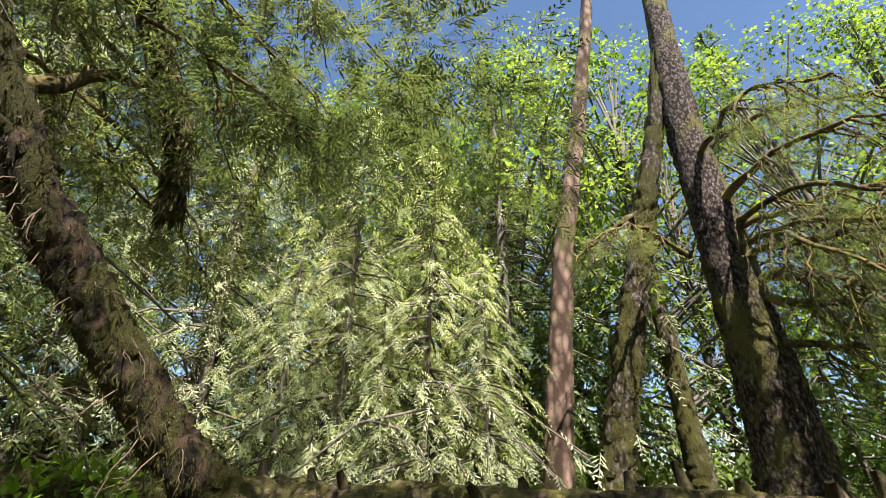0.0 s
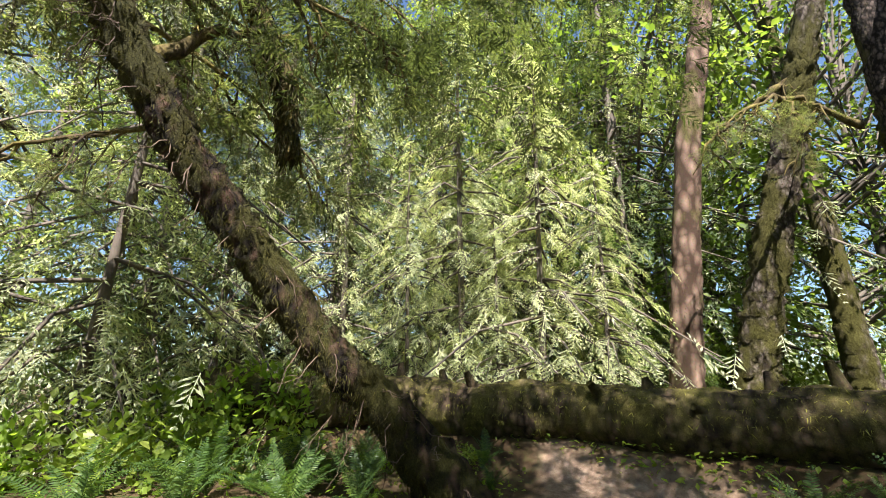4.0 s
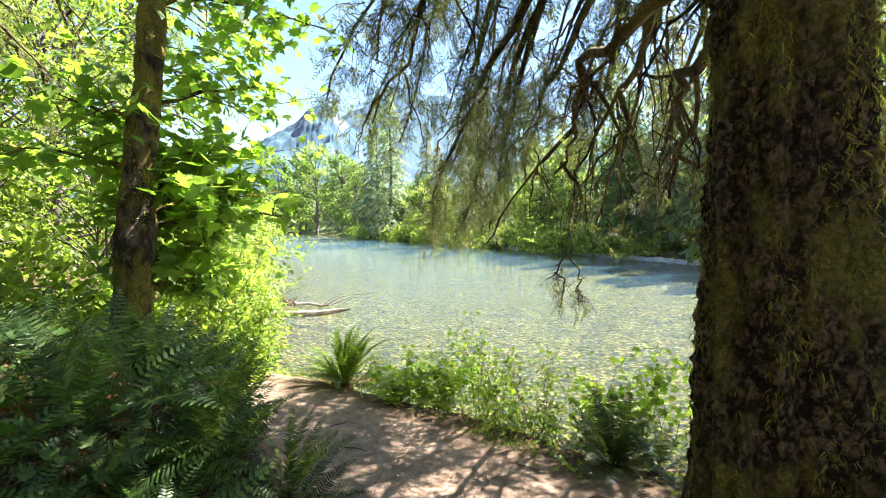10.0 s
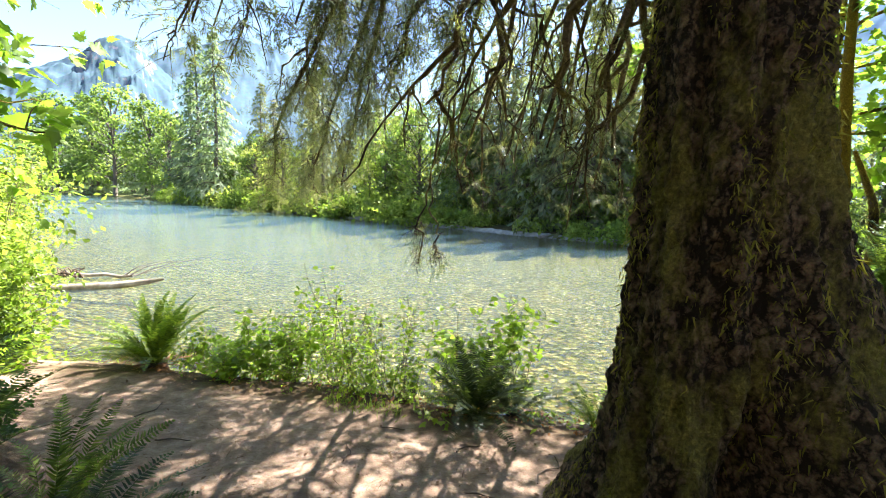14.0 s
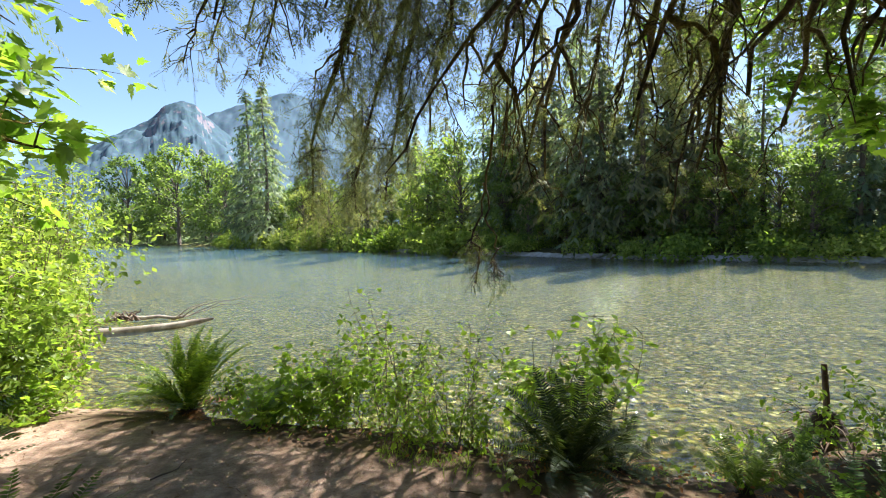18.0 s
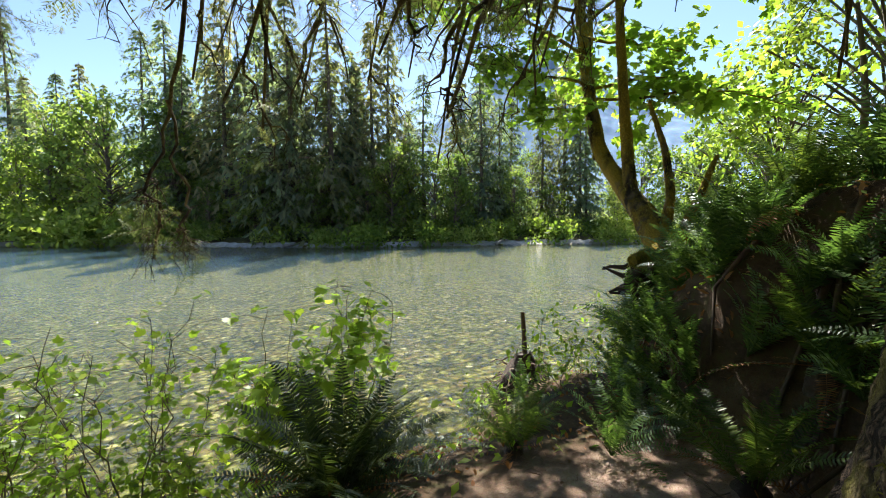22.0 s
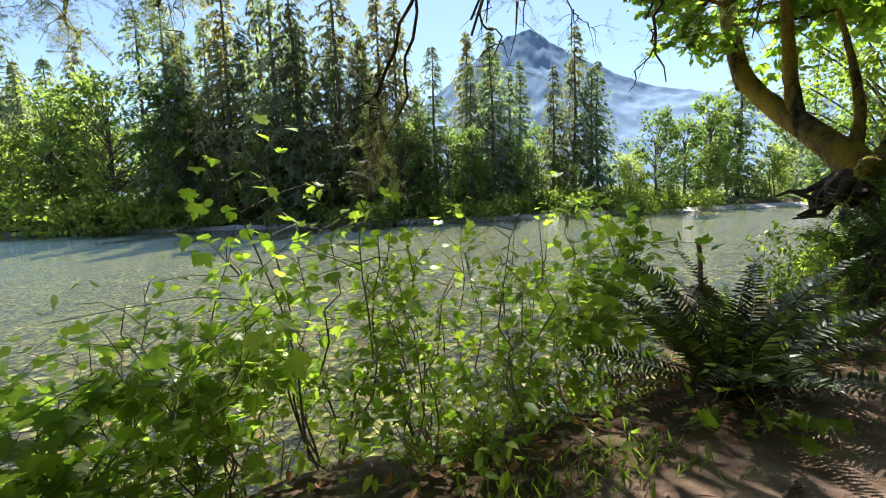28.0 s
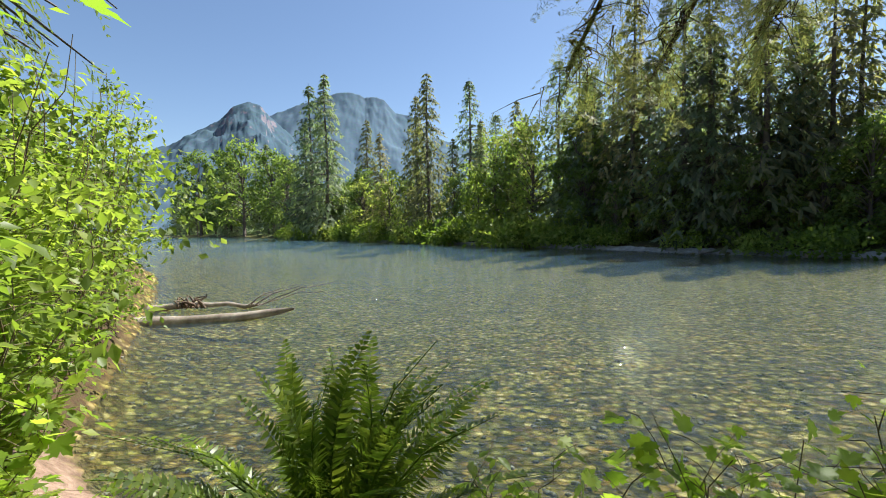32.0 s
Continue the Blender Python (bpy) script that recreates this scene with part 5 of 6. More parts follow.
for k, (p1, zz, n, sp, lf) in enumerate([((-4.3, 6.5, 4.0), 1.6, 330, 0.42, 0.24), ((-4.7, 7.0, 4.6), 2.0, 300, 0.45, 0.25), ((-3.7, 6.2, 3.7), 1.5, 200, 0.32, 0.22), ((-5.3, 7.4, 3.4), 1.4, 300, 0.45, 0.2),
                                         ((-4.2, 7.3, 5.6), 3.0, 260, 0.5, 0.22), ((-3.4, 7.4, 6.6), 4.2, 260, 0.55, 0.2), ((-5.6, 6.6, 4.4), 1.8, 280, 0.5, 0.24), ((-6.2, 5.8, 3.6), 1.2, 260, 0.5, 0.22),
                                         ((-5.0, 8.2, 6.8), 4.4, 260, 0.6, 0.2), ((-3.0, 6.6, 7.4), 5.0, 260, 0.6, 0.2), ((-6.4, 7.4, 5.8), 3.4, 260, 0.6, 0.22), ((-5.6, 4.8, 5.0), 2.6, 220, 0.5, 0.22), ((-7.0, 4.6, 4.2), 2.2, 240, 0.6, 0.22), ((-4.9, 6.2, 3.1), 0.9, 260, 0.4, 0.22), ((-5.1, 6.8, 2.8), 0.8, 240, 0.42, 0.2), ((-4.6, 5.9, 2.9), 0.7, 180, 0.3, 0.2)]):
    w, lv = Bag(), Bag()
    st = np.array([np.interp(zz, tz, tp[:, i]) for i in range(3)])
    leafy_branch(w, lv, st, np.array(p1) - mp, 0.03, 300 + k, int(n * 0.6), lf * 0.92, sp * 1.3, twigs=14)
    br = part("branch", w.mesh("branch", M_MAPLEBARK, True), maple)
    part("leaves", lv.mesh("leaves", M_MAPLE), br, "large lobed bright green leaves")


# ---- shrubs along the water ----
def shrub(x, y, stems, tall, spread, seed, leaf, label, tmpl=MAPLE, n_leaf=46, mat=M_SHRUB, lean=(0, 0), bare=0.25, name="bank_shrub"):
    r = np.random.default_rng(seed)
    at = np.array([x, y, gz(x, y) - 0.03])
    s = root(name, at, label, "shrub", "shrubs along the water")
    for k in range(stems):
        a = r.uniform(0, 6.28)
        h = tall * r.uniform(0.6, 1.05)
        b0 = np.array([math.cos(a), math.sin(a), 0]) * spread * 0.25 * r.random()
        e = np.array([math.cos(a) * spread * r.random() + lean[0], math.sin(a) * spread * r.random() + lean[1], h])
        e0 = np.array([0, 0, gz(x + b0[0], y + b0[1]) - at[2] - 0.03]) + b0
        w, lv = Bag(), Bag()
        leafy_branch(w, lv, e0, e, 0.003 + 0.0022 * tall, seed * 7 + k, n_leaf, leaf * 1.12, 0.30 * (0.5 + 0.25 * tall), tmpl, 0.02, 11, 0.3, bare)
        st = part("stem", w.mesh("stem", M_STEM, True), s)
        part("leaves", lv.mesh("leaves", mat), st)
    return s


THIN = "leafy green shrub with thin upright stems by the water"
VINE = "vine maple sapling with bright lobed leaves by the water"
LOW = "low dense bright green shrub on the bank edge"
for k, (x, y, stems, tall, wide, lf, n) in enumerate([(-1.05, 7.15, 7, 1.72, 0.5, 0.07, 90), (-0.55, 6.95, 5, 1.35, 0.4, 0.065, 80), (-1.5, 7.35, 5, 1.3, 0.45, 0.065, 80), (-0.1, 6.85, 5, 1.35, 0.4, 0.065, 70), (-1.95, 7.6, 4, 1.1, 0.4, 0.06, 70), (-0.35, 6.4, 3, 1.2, 0.35, 0.065, 44), (-1.2, 7.5, 5, 1.05, 0.5, 0.062, 90), (-1.8, 7.45, 5, 0.75, 0.45, 0.06, 80)]):
    shrub(x, y, stems, tall, wide, (1, 2, 3, 4, 5, 6, 71, 72)[k], lf * 0.8, THIN, MAPLE, int(n * 0.72))
for k, (x, y, stems, tall, wide, lf, n) in enumerate([(1.15, 6.6, 5, 1.95, 0.4, 0.095, 60), (0.35, 6.55, 5, 1.4, 0.4, 0.09, 60), (0.75, 6.45, 4, 1.5, 0.35, 0.085, 54), (-0.85, 6.7, 4, 1.15, 0.35, 0.055, 50)]):
    shrub(x, y, stems, tall, wide, 21 + k, lf, VINE, MAPLE, n, lean=(0.15, 0.15), bare=0.3)
for k, (x, y, tall) in enumerate([(-2.2, 7.45, 0.95), (-2.75, 7.75, 0.8), (-1.6, 7.0, 0.85), (-2.5, 7.2, 0.5), (-5.3, 7.7, 0.9), (-5.7, 8.2, 1.0), (-5.1, 7.2, 0.5)]):
    shrub(x, y, 6, tall, 0.55, 31 + k, 0.075, LOW, MAPLE, 55, bare=0.1)
shrub(-0.2, 6.35, 6, 0.45, 0.45, 8, 0.06, "low leafy ground shrub beside the trail", OVAL, n_leaf=70, bare=0.1)
shrub(-0.9, 6.5, 6, 0.45, 0.45, 9, 0.06, "low leafy ground shrub beside the trail", OVAL, n_leaf=70, bare=0.1)
shrub(-3.1, 7.55, 4, 0.65, 0.35, 10, 0.06, "small leafy shrub beside the sword fern", OVAL, n_leaf=60)
shrub(2.6, 6.3, 4, 0.8, 0.5, 11, 0.06, "thin leafy shrub over the water", OVAL, n_leaf=60)
shrub(4.2, 5.6, 5, 0.8, 0.6, 12, 0.06, "thin leafy shrub over the water", OVAL, 80)
shrub(3.2, 5.8, 5, 0.8, 0.6, 14, 0.06, "thin leafy shrub over the water", OVAL, 80)
shrub(0.0, 5.6, 3, 0.22, 0.12, 13, 0.07, "small yellow-green seedling at the trail edge", n_leaf=14)
for k, (x, y, tl) in enumerate([(-6.0, 8.2, 2.2), (-6.9, 9.0, 3.0), (-7.6, 10.0, 3.6), (-8.4, 11.2, 4.0), (-9.3, 12.6, 4.2), (-6.4, 7.4, 3.0), (-7.4, 8.2, 4.2), (-8.6, 9.6, 5.0), (-10.4, 14.2, 4.5), (-5.6, 7.3, 1.5)]):
    shrub(x, y, 9, tl, 1.0, 40 + k, 0.10, "tall bright green alder thicket on the bank by the water", LEAF4, 230, M_ALDER, (0.25, 0.1), 0.08, "alder_thicket")

# ---- forest behind the trail: fallen log, old trunks, leaning tree ----
log_at = np.array([-6.9, -2.0, 3.55])
log = root("fallen_log", log_at, "long fallen tree trunk covered with moss", "log")
n, sides = 70, 26
t = np.linspace(0, 1, n)
lp = np.stack([np.interp(t, [0, 0.25, 0.6, 1], [-3.3, -5.3, -6.85, -7.35]), np.interp(t, [0, 0.25, 0.6, 1], [-9.3, -6.6, -3.0, 2.2]), np.interp(t, [0, 0.5, 1], [3.85, 3.62, 3.55])], 1) - log_at
lr = np.interp(t, [0, 0.7, 1], [0.46, 0.46, 0.36]) * (1 + 0.03 * np.sin(t * 40))
lp += 0.03 * np.stack([np.sin(t * 31), 0 * t, np.cos(t * 23)], 1)
w = Bag(); tube(w, lp, lr, sides, 0.05)
LV = np.concatenate(w.V)
part("trunk", w.mesh("trunk", M_LOG, True), log)
part("moss", moss_tufts(LV, 16000, 0.07, 41, 0.8, sides=26, keep=lambda P: P[:, 2] > 0.0 + 0.25 * soft_noise(P[:, 0], P[:, 1], 3), mat=M_TREEMOSS), log, "thick green moss")
for k, (u, a, ln) in enumerate([(0.30, 100, 0.25), (0.44, 60, 0.28), (0.62, 40, 0.3), (0.78, 95, 0.18), (0.9, 30, 0.3), (0.5, 110, 0.22), (0.56, 85, 0.14), (0.67, 75, 0.16), (0.72, 20, 0.2), (0.83, 100, 0.3), (0.88, 80, 0.12), (0.95, 60, 0.2), (0.99, 88, 0.22), (0.38, 85, 0.2)]):
    c = np.array([np.interp(u, t, lp[:, i]) for i in range(3)])
    d = np.array([math.cos(radians(a)) * 0.8, -0.2, math.sin(radians(a))])
    w = Bag(); tube(w, [c + d * 0.3, c + d * 0.46, c + d * (0.46 + ln)], [0.13, 0.10, 0.05], 9, 0.12)
    part("stub", w.mesh("stub", M_LOG, True), log, "broken branch stub")


def dead_twigs(P, R, n, seed):
    """Thin crooked twigs that stand out from a trunk and droop."""
    r = np.random.default_rng(seed)
    w = Bag()
    for k in r.integers(4, len(P) - 8, n):
        d = unit(r.standard_normal(3) * np.array([1, 1, 0.5]))
        a = P[k] + d * R[k] * 0.9
        e = a + d * r.uniform(0.15, 0.55) + np.array([0, 0, -r.uniform(0.05, 0.45)])
        B = curve_pts(a, e, -0.06, 6, 0.03)
        tube(w, B, np.linspace(0.007, 0.002, 6), 4, 0.1, cap=False)
        for _ in range(2):
            c = B[r.integers(2, 5)]
            tube(w, curve_pts(c, c + unit(e - a + r.standard_normal(3) * 0.3) * r.uniform(0.08, 0.25), -0.03, 4, 0.02), np.linspace(0.004, 0.0014, 4), 3, cap=False)
    return w.mesh("twig_tangle", M_TWIG)


def old_trunk(name, pts, radii, mat, label, sides=22, lump=0.035, moss=0, limbs=(), limb_kw=None, moss_size=0.055, twigs=0):
    base = np.array(pts[0], float)
    th = root(name, base, label, "tree trunk", "old trunks behind the log")
    P, R = np.array(pts, float), np.array(radii, float)
    u = np.linspace(0, len(P) - 1, 110)
    PP = np.stack([np.interp(u, np.arange(len(P)), P[:, i]) for i in range(3)], 1) - base
    for _ in range(2):
        PP[1:-1] = 0.25 * PP[:-2] + 0.5 * PP[1:-1] + 0.25 * PP[2:]
    PP += np.cumsum(rng.standard_normal((110, 3)) * np.array([1, 1, 0]) * 0.006, 0)
    b = Bag(); tube(b, PP, np.interp(u, np.arange(len(P)), R), sides, lump)
    TV = np.concatenate(b.V)
    part("trunk", b.mesh("trunk", mat, True), th)
    if moss:
        part("moss", moss_tufts(TV, moss, moss_size, int(abs(base[0]) * 10), sides=sides), th, "hanging moss")
    if twigs:
        part("twig_tangle", dead_twigs(PP, np.interp(u, np.arange(len(P)), R), twigs, 71), th, "tangle of thin bare dead twigs")
    if limbs:
        add_limbs(th, limbs, base, **(limb_kw or {}))
    return th


def gp(x, y, dz=-0.3):
    return (x, y, gz(x, y) + dz)


old_trunk("dead_trunk", [gp(-10.05, -2.65), (-10.05, -2.4, 4.6), (-10.1, -2.1, 7.0), (-10.2, -1.6, 9.6), (-10.28, -0.75, 13.2), (-10.3, 0.3, 18), (-10.3, 1.2, 24)], [0.42, 0.31, 0.28, 0.26, 0.23, 0.2, 0.15], M_BROWN, "bare reddish brown dead trunk", moss=5000, lump=0.06)
old_trunk("mossy_trunk", [gp(-11.0, -1.75), (-11.05, -1.4, 4.4), (-11.1, -0.9, 6.1), (-11.15, -0.32, 8.0), (-11.15, 0.25, 9.7), (-11.1, 0.78, 11.4), (-11.0, 1.63, 14.1), (-10.8, 4.0, 24)], [0.5, 0.38, 0.34, 0.315, 0.3, 0.275, 0.24, 0.15], M_MOSSY, "leaning grey trunk wrapped in moss", moss=16000, lump=0.12,
          limbs=[((-11.1, 0.6, 10.6), (-10.4, -0.9, 9.6), 0.3, 0.13)], limb_kw=dict(every=0.8, twigs=3, spray_size=0.3))
old_trunk("scaly_spruce", [gp(-11.15, 1.72), (-11.15, 1.82, 4.4), (-11.15, 1.92, 7.5), (-11.12, 1.98, 9.6), (-11.1, 2.0, 12.5), (-11.0, 2.43, 17.5), (-11.0, 3.5, 28)], [0.95, 0.66, 0.57, 0.52, 0.46, 0.36, 0.22], M_SCALY, "thick old spruce trunk with scaly dark bark", 30, 0.05, moss=9000,
          limbs=[((-10.8, 2.2, 8.6), (-7.6, 5.6, 6.6), 0.6, 0.10), ((-10.8, 2.2, 7.6), (-8.2, 4.8, 5.0), 0.5, 0.12), ((-10.9, 1.2, 9.0), (-8.0, -0.8, 8.4), 0.5, 0.08), ((-10.8, 2.2, 10.2), (-7.0, 4.4, 8.8), 0.7, 0.11),
                 ((-10.8, 2.2, 6.6), (-8.9, 4.0, 5.2), 0.3, 0.09), ((-10.8, 2.1, 11.5), (-6.6, 3.0, 9.6), 0.8, 0.09), ((-10.8, 2.3, 9.4), (-8.3, 7.2, 7.2), 0.8, 0.08), ((-10.8, 2.3, 8.0), (-9.2, 5.0, 6.2), 0.5, 0.10), ((-10.9, 2.4, 12.0), (-8.6, 6.4, 9.6), 0.9, 0.09), ((-10.8, 2.3, 9.6), (-5.9, 4.2, 6.2), 0.8, 0.08), ((-10.8, 2.2, 8.9), (-6.5, 3.2, 5.6), 0.7, 0.08), ((-10.8, 2.4, 9.0), (-6.7, 5.4, 5.6), 0.8, 0.08), ((-10.8, 2.3, 8.0), (-7.4, 4.4, 4.9), 0.6, 0.08)],
          limb_kw=dict(every=0.3, drop=(0.9, 2.4), twigs=9, spray_size=0.34, thick=0.03))
old_trunk("leaning_tree", [(-4.0, -3.0, 2.4), (-3.72, -3.3, 2.98), (-3.2, -3.83, 3.88), (-2.7, -4.21, 4.35), (-2.18, -4.48, 5.08), (-1.62, -4.72, 5.85), (-1.1, -4.87, 6.48), (-0.55, -4.97, 7.35), (0.0, -5.0, 8.2), (0.42, -5.0, 9.2), (0.8, -5.1, 12.5)], [0.42, 0.29, 0.235, 0.22, 0.215, 0.22, 0.215, 0.21, 0.2, 0.18, 0.12], M_LEAN, "crooked leaning trunk shaggy with moss and dead twigs", 24, 0.12, 18000,
          limbs=[((-0.6, -5.0, 7.3), (-2.6, -5.2, 9.2), 0.3, 0.09), ((-1.9, -4.7, 5.6), (-3.2, -5.6, 4.4), 0.4, 0.03), ((0.3, -5.1, 9.2), (-2.0, -6.2, 7.8), 0.8, 0.06), ((0.3, -5.1, 9.0), (2.6, -6.0, 7.8), 0.6, 0.07), ((-1.2, -4.9, 6.5), (0.8, -5.7, 5.3), 0.5, 0.035), ((-2.3, -4.5, 5.1), (-3.4, -4.6, 4.0), 0.2, 0.02), ((0.0, -5.1, 8.2), (1.9, -5.3, 6.9), 0.4, 0.05)],
          limb_kw=dict(every=0.26, drop=(0.5, 1.5), twigs=9, spray_size=0.28, thick=0.018), moss_size=0.06, twigs=160)
old_trunk("mossy_trunk", [gp(-14.5, 0.2), (-14.5, 0.3, 6), (-14.4, 0.4, 15)], [0.4, 0.3, 0.2], M_MOSSY, "dark mossy trunk deep in the wood", 12, moss=1200)
old_trunk("mossy_trunk", [gp(-17, -6.5), (-17, -6.4, 7), (-16.8, -6.2, 18)], [0.5, 0.4, 0.25], M_BROWN, "dark trunk deep in the wood", 12, moss=800)
old_trunk("mossy_trunk", [gp(-9.5, -14), (-9.4, -14, 7), (-9.2, -14, 18)], [0.5, 0.4, 0.25], M_BROWN, "dark trunk deep in the wood", 12, moss=800)

ARCH = [(0.45, -5.6, 9.4), (0.2, -5.35, 10.6), (-0.55, -5.18, 10.3), (-1.25, -5.04, 9.8), (-1.67, -4.93, 8.7), (-2.05, -4.78, 7.85), (-2.21, -4.71, 6.8)]
FS = np.array([2.4, -6.8])
old_trunk("forest_spruce", [gp(*FS), (*FS, 6), (*FS, 14), (*FS, 26)], [0.5, 0.4, 0.34, 0.2], M_SCALY, "tall spruce hung with fine drooping boughs", 16, moss=1000,
          limbs=[((FS[0] - .2, FS[1] + .1, z), (FS[0] + dx, FS[1] + dy, z - 1.8), 0.8, 0.07) for z, dx, dy in ((8.6, -5.6, 1.5), (9.4, -5.0, 3.8), (10.2, -7.0, 0.6), (11.2, -6.4, 2.8), (10.6, -4.0, 4.6), (12, -7.6, 2.0), (12.6, -5.6, 4.8), (13.4, -8.2, 3.2), (9.0, -6.6, 0.0), (11.6, -8.4, 1.4))],
          limb_kw=dict(every=0.34, drop=(0.8, 2.2), twigs=9, spray_size=0.46, start=0.25, kinds=LACE))
fs = bpy.data.objects["forest_spruce"]
fz = np.array([FS[0], FS[1], gz(*FS)])
part("bough", bough_canopy(np.array([-3.2, -3.6, 9.4]) - fz, (2.2, 2.4, 1.6), 520, 0.5, 6, M_NEEDLE, HEMS), fs)
part("bough", bough_canopy(np.array([-4.6, -2.0, 9.6]) - fz, (2.0, 1.8, 1.6), 400, 0.5, 7, M_NEEDLE, HEMS), fs)
part("bough", bough_canopy(np.array([-6.8, -6.6, 14.0]) - fz, (3.0, 3.0, 1.6), 330, 0.65, 8, M_NEEDLE, HEMS), fs)
# the arched dead limb of the leaning tree, hung with moss
lt = bpy.data.objects["leaning_tree"]
lb = np.array(lt.matrix_world.translation)
P = np.array(ARCH) - lb
u = np.linspace(0, len(P) - 1, 22)
P = np.stack([np.interp(u, np.arange(len(P)), P[:, i]) for i in range(3)], 1)
P[1:-1] = 0.25 * P[:-2] + 0.5 * P[1:-1] + 0.25 * P[2:]
w = Bag(); tube(w, P, np.interp(u, [0, 10, 21], [0.13, 0.11, 0.03]), 10, 0.15)
TV = np.concatenate(w.V)
arch = part("limb", w.mesh("limb", M_MOSSLIMB, True), lt, "arched dead limb wrapped in moss")
part("moss", moss_tufts(TV[len(TV) // 3:], 3500, 0.2, 61, 2.0, sides=10), arch, "long hanging moss")
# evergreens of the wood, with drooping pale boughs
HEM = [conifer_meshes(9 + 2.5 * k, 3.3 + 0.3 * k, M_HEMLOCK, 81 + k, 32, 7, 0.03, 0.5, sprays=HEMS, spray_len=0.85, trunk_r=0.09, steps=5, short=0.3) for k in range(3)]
HEMG = [conifer_meshes(8, 1.9, M_FARDEC, 91, 32, 7, 0.02, 0.3, sprays=HEMS, spray_len=0.7, trunk_r=0.1, steps=5)]
hr = random.Random(3)
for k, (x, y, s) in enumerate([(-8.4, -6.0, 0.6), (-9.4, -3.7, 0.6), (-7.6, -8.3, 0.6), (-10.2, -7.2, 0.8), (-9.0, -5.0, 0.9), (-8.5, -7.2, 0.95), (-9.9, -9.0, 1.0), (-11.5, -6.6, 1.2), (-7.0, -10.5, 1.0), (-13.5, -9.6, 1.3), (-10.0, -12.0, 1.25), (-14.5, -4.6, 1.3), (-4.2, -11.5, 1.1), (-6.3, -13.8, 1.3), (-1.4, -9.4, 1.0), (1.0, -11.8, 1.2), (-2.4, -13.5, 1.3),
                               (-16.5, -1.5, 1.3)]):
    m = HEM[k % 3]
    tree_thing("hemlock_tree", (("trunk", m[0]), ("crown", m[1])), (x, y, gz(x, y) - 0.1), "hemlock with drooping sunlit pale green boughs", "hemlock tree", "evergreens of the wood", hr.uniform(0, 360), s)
for x, y, s in ((-10.9, -4.4, 0.85), (-12.4, -3.2, 0.7), (-9.8, -5.6, 0.5), (-13.4, 3.4, 0.8)):
    tree_thing("young_fir", (("trunk", HEMG[0][0]), ("crown", HEMG[0][1])), (x, y, gz(x, y) - 0.1), "young green fir in the shade of the wood", "fir tree", "evergreens of the wood", hr.uniform(0, 360), s)
DARKFIR = [conifer_meshes(17, 3.4, M_WOODFIR, 97 + k, 38, 7, 0.05, 0.4, sprays=HEMS, spray_len=1.0, trunk_r=0.2, steps=4) for k in range(2)]
BIGM = [broadleaf_meshes(15, 4.2, M_WOODLEAF, 95, 6600, 0.17, 0.2, 0.08, FARLEAF, 64), broadleaf_meshes(9, 3.0, M_ALDER, 96, 5200, 0.16, 0.12, 0.06, FARLEAF, 52)]
for k, (x, y, s, q) in enumerate([(-15.5, -7.5, 1.2, 0), (-18.5, -3.5, 1.3, 0), (-15.2, 5.2, 1.1, 0), (-12.5, 6.6, 0.9, 1), (-10.5, 8.0, 0.8, 1), (-17, 9.5, 1.2, 0), (-13.5, 10.0, 1.0, 1), (-9.4, 6.2, 0.55, 1), (-8.0, 7.0, 0.5, 1), (-20, 2, 1.3, 0), (-17.5, -9, 1.7, 0), (-16.5, -5, 1.6, 0), (-14, -12.5, 1.4, 0), (-17.5, 0.5, 1.6, 0),
                                  (8.5, 3.6, 0.8, 1), (9.5, 5.0, 0.7, 1), (7.6, 1.5, 1.0, 1), (11, 2.5, 1.0, 0), (13, -1, 1.1, 0), (-11, -17, 1.2, 0), (-20, -14, 1.3, 0), (-3, -18, 1.3, 0), (5, -13, 1.2, 0), (9, -6, 1.1, 0)]):
    m = BIGM[q]
    tree_thing("broadleaf_tree", (("trunk", m[0]), ("crown", m[1])), (x, y, gz(x, y) - 0.1), "bright green broadleaf tree in the wood", "tree", "broadleaf trees of the wood", hr.uniform(0, 360), s)
# the wood goes on behind
for k in range(17):
    a = radians(100 + 215 * k / 16)
    d = 20 + (k * 7 % 13)
    x, y = math.cos(a) * d - 2, math.sin(a) * d - 3
    if np.interp(x, NEAR_X, NEAR_Y) - y < 3:
        continue
    m = DARKFIR[k % 2] if k % 3 else BIGM[0]
    tree_thing("forest_tree", (("trunk", m[0]), ("crown", m[1])), (x, y, gz(x, y) - 0.2), "tall tree deep in the wood", "tree", "trees deep in the wood", k * 51.0, 1.35 + 0.05 * (k % 5))
for k, (x, y, s) in enumerate([(-10.4, -10.2, 0.85), (-12.6, -7.6, 0.95), (-8.4, -12.8, 0.9), (-13.2, -4.4, 0.9), (-5.6, -13.0, 0.85), (-15.5, -10.5, 1.1), (-2.6, -12.0, 0.8)]):
    m = DARKFIR[k % 2]
    tree_thing("forest_tree", (("trunk", m[0]), ("crown", m[1])), (x, y, gz(x, y) - 0.2), "tall dark fir behind the pale hemlocks", "fir tree", "trees deep in the wood", k * 63.0, 1.35 * s)
UNDER = [bush_mesh(1.1, 0.8, 0.9, M_SHRUB, 151, 900, 0.14, FARLEAF), bush_mesh(1.0, 1.0, 1.2, M_ALDER, 152, 1000, 0.15, FARLEAF)]
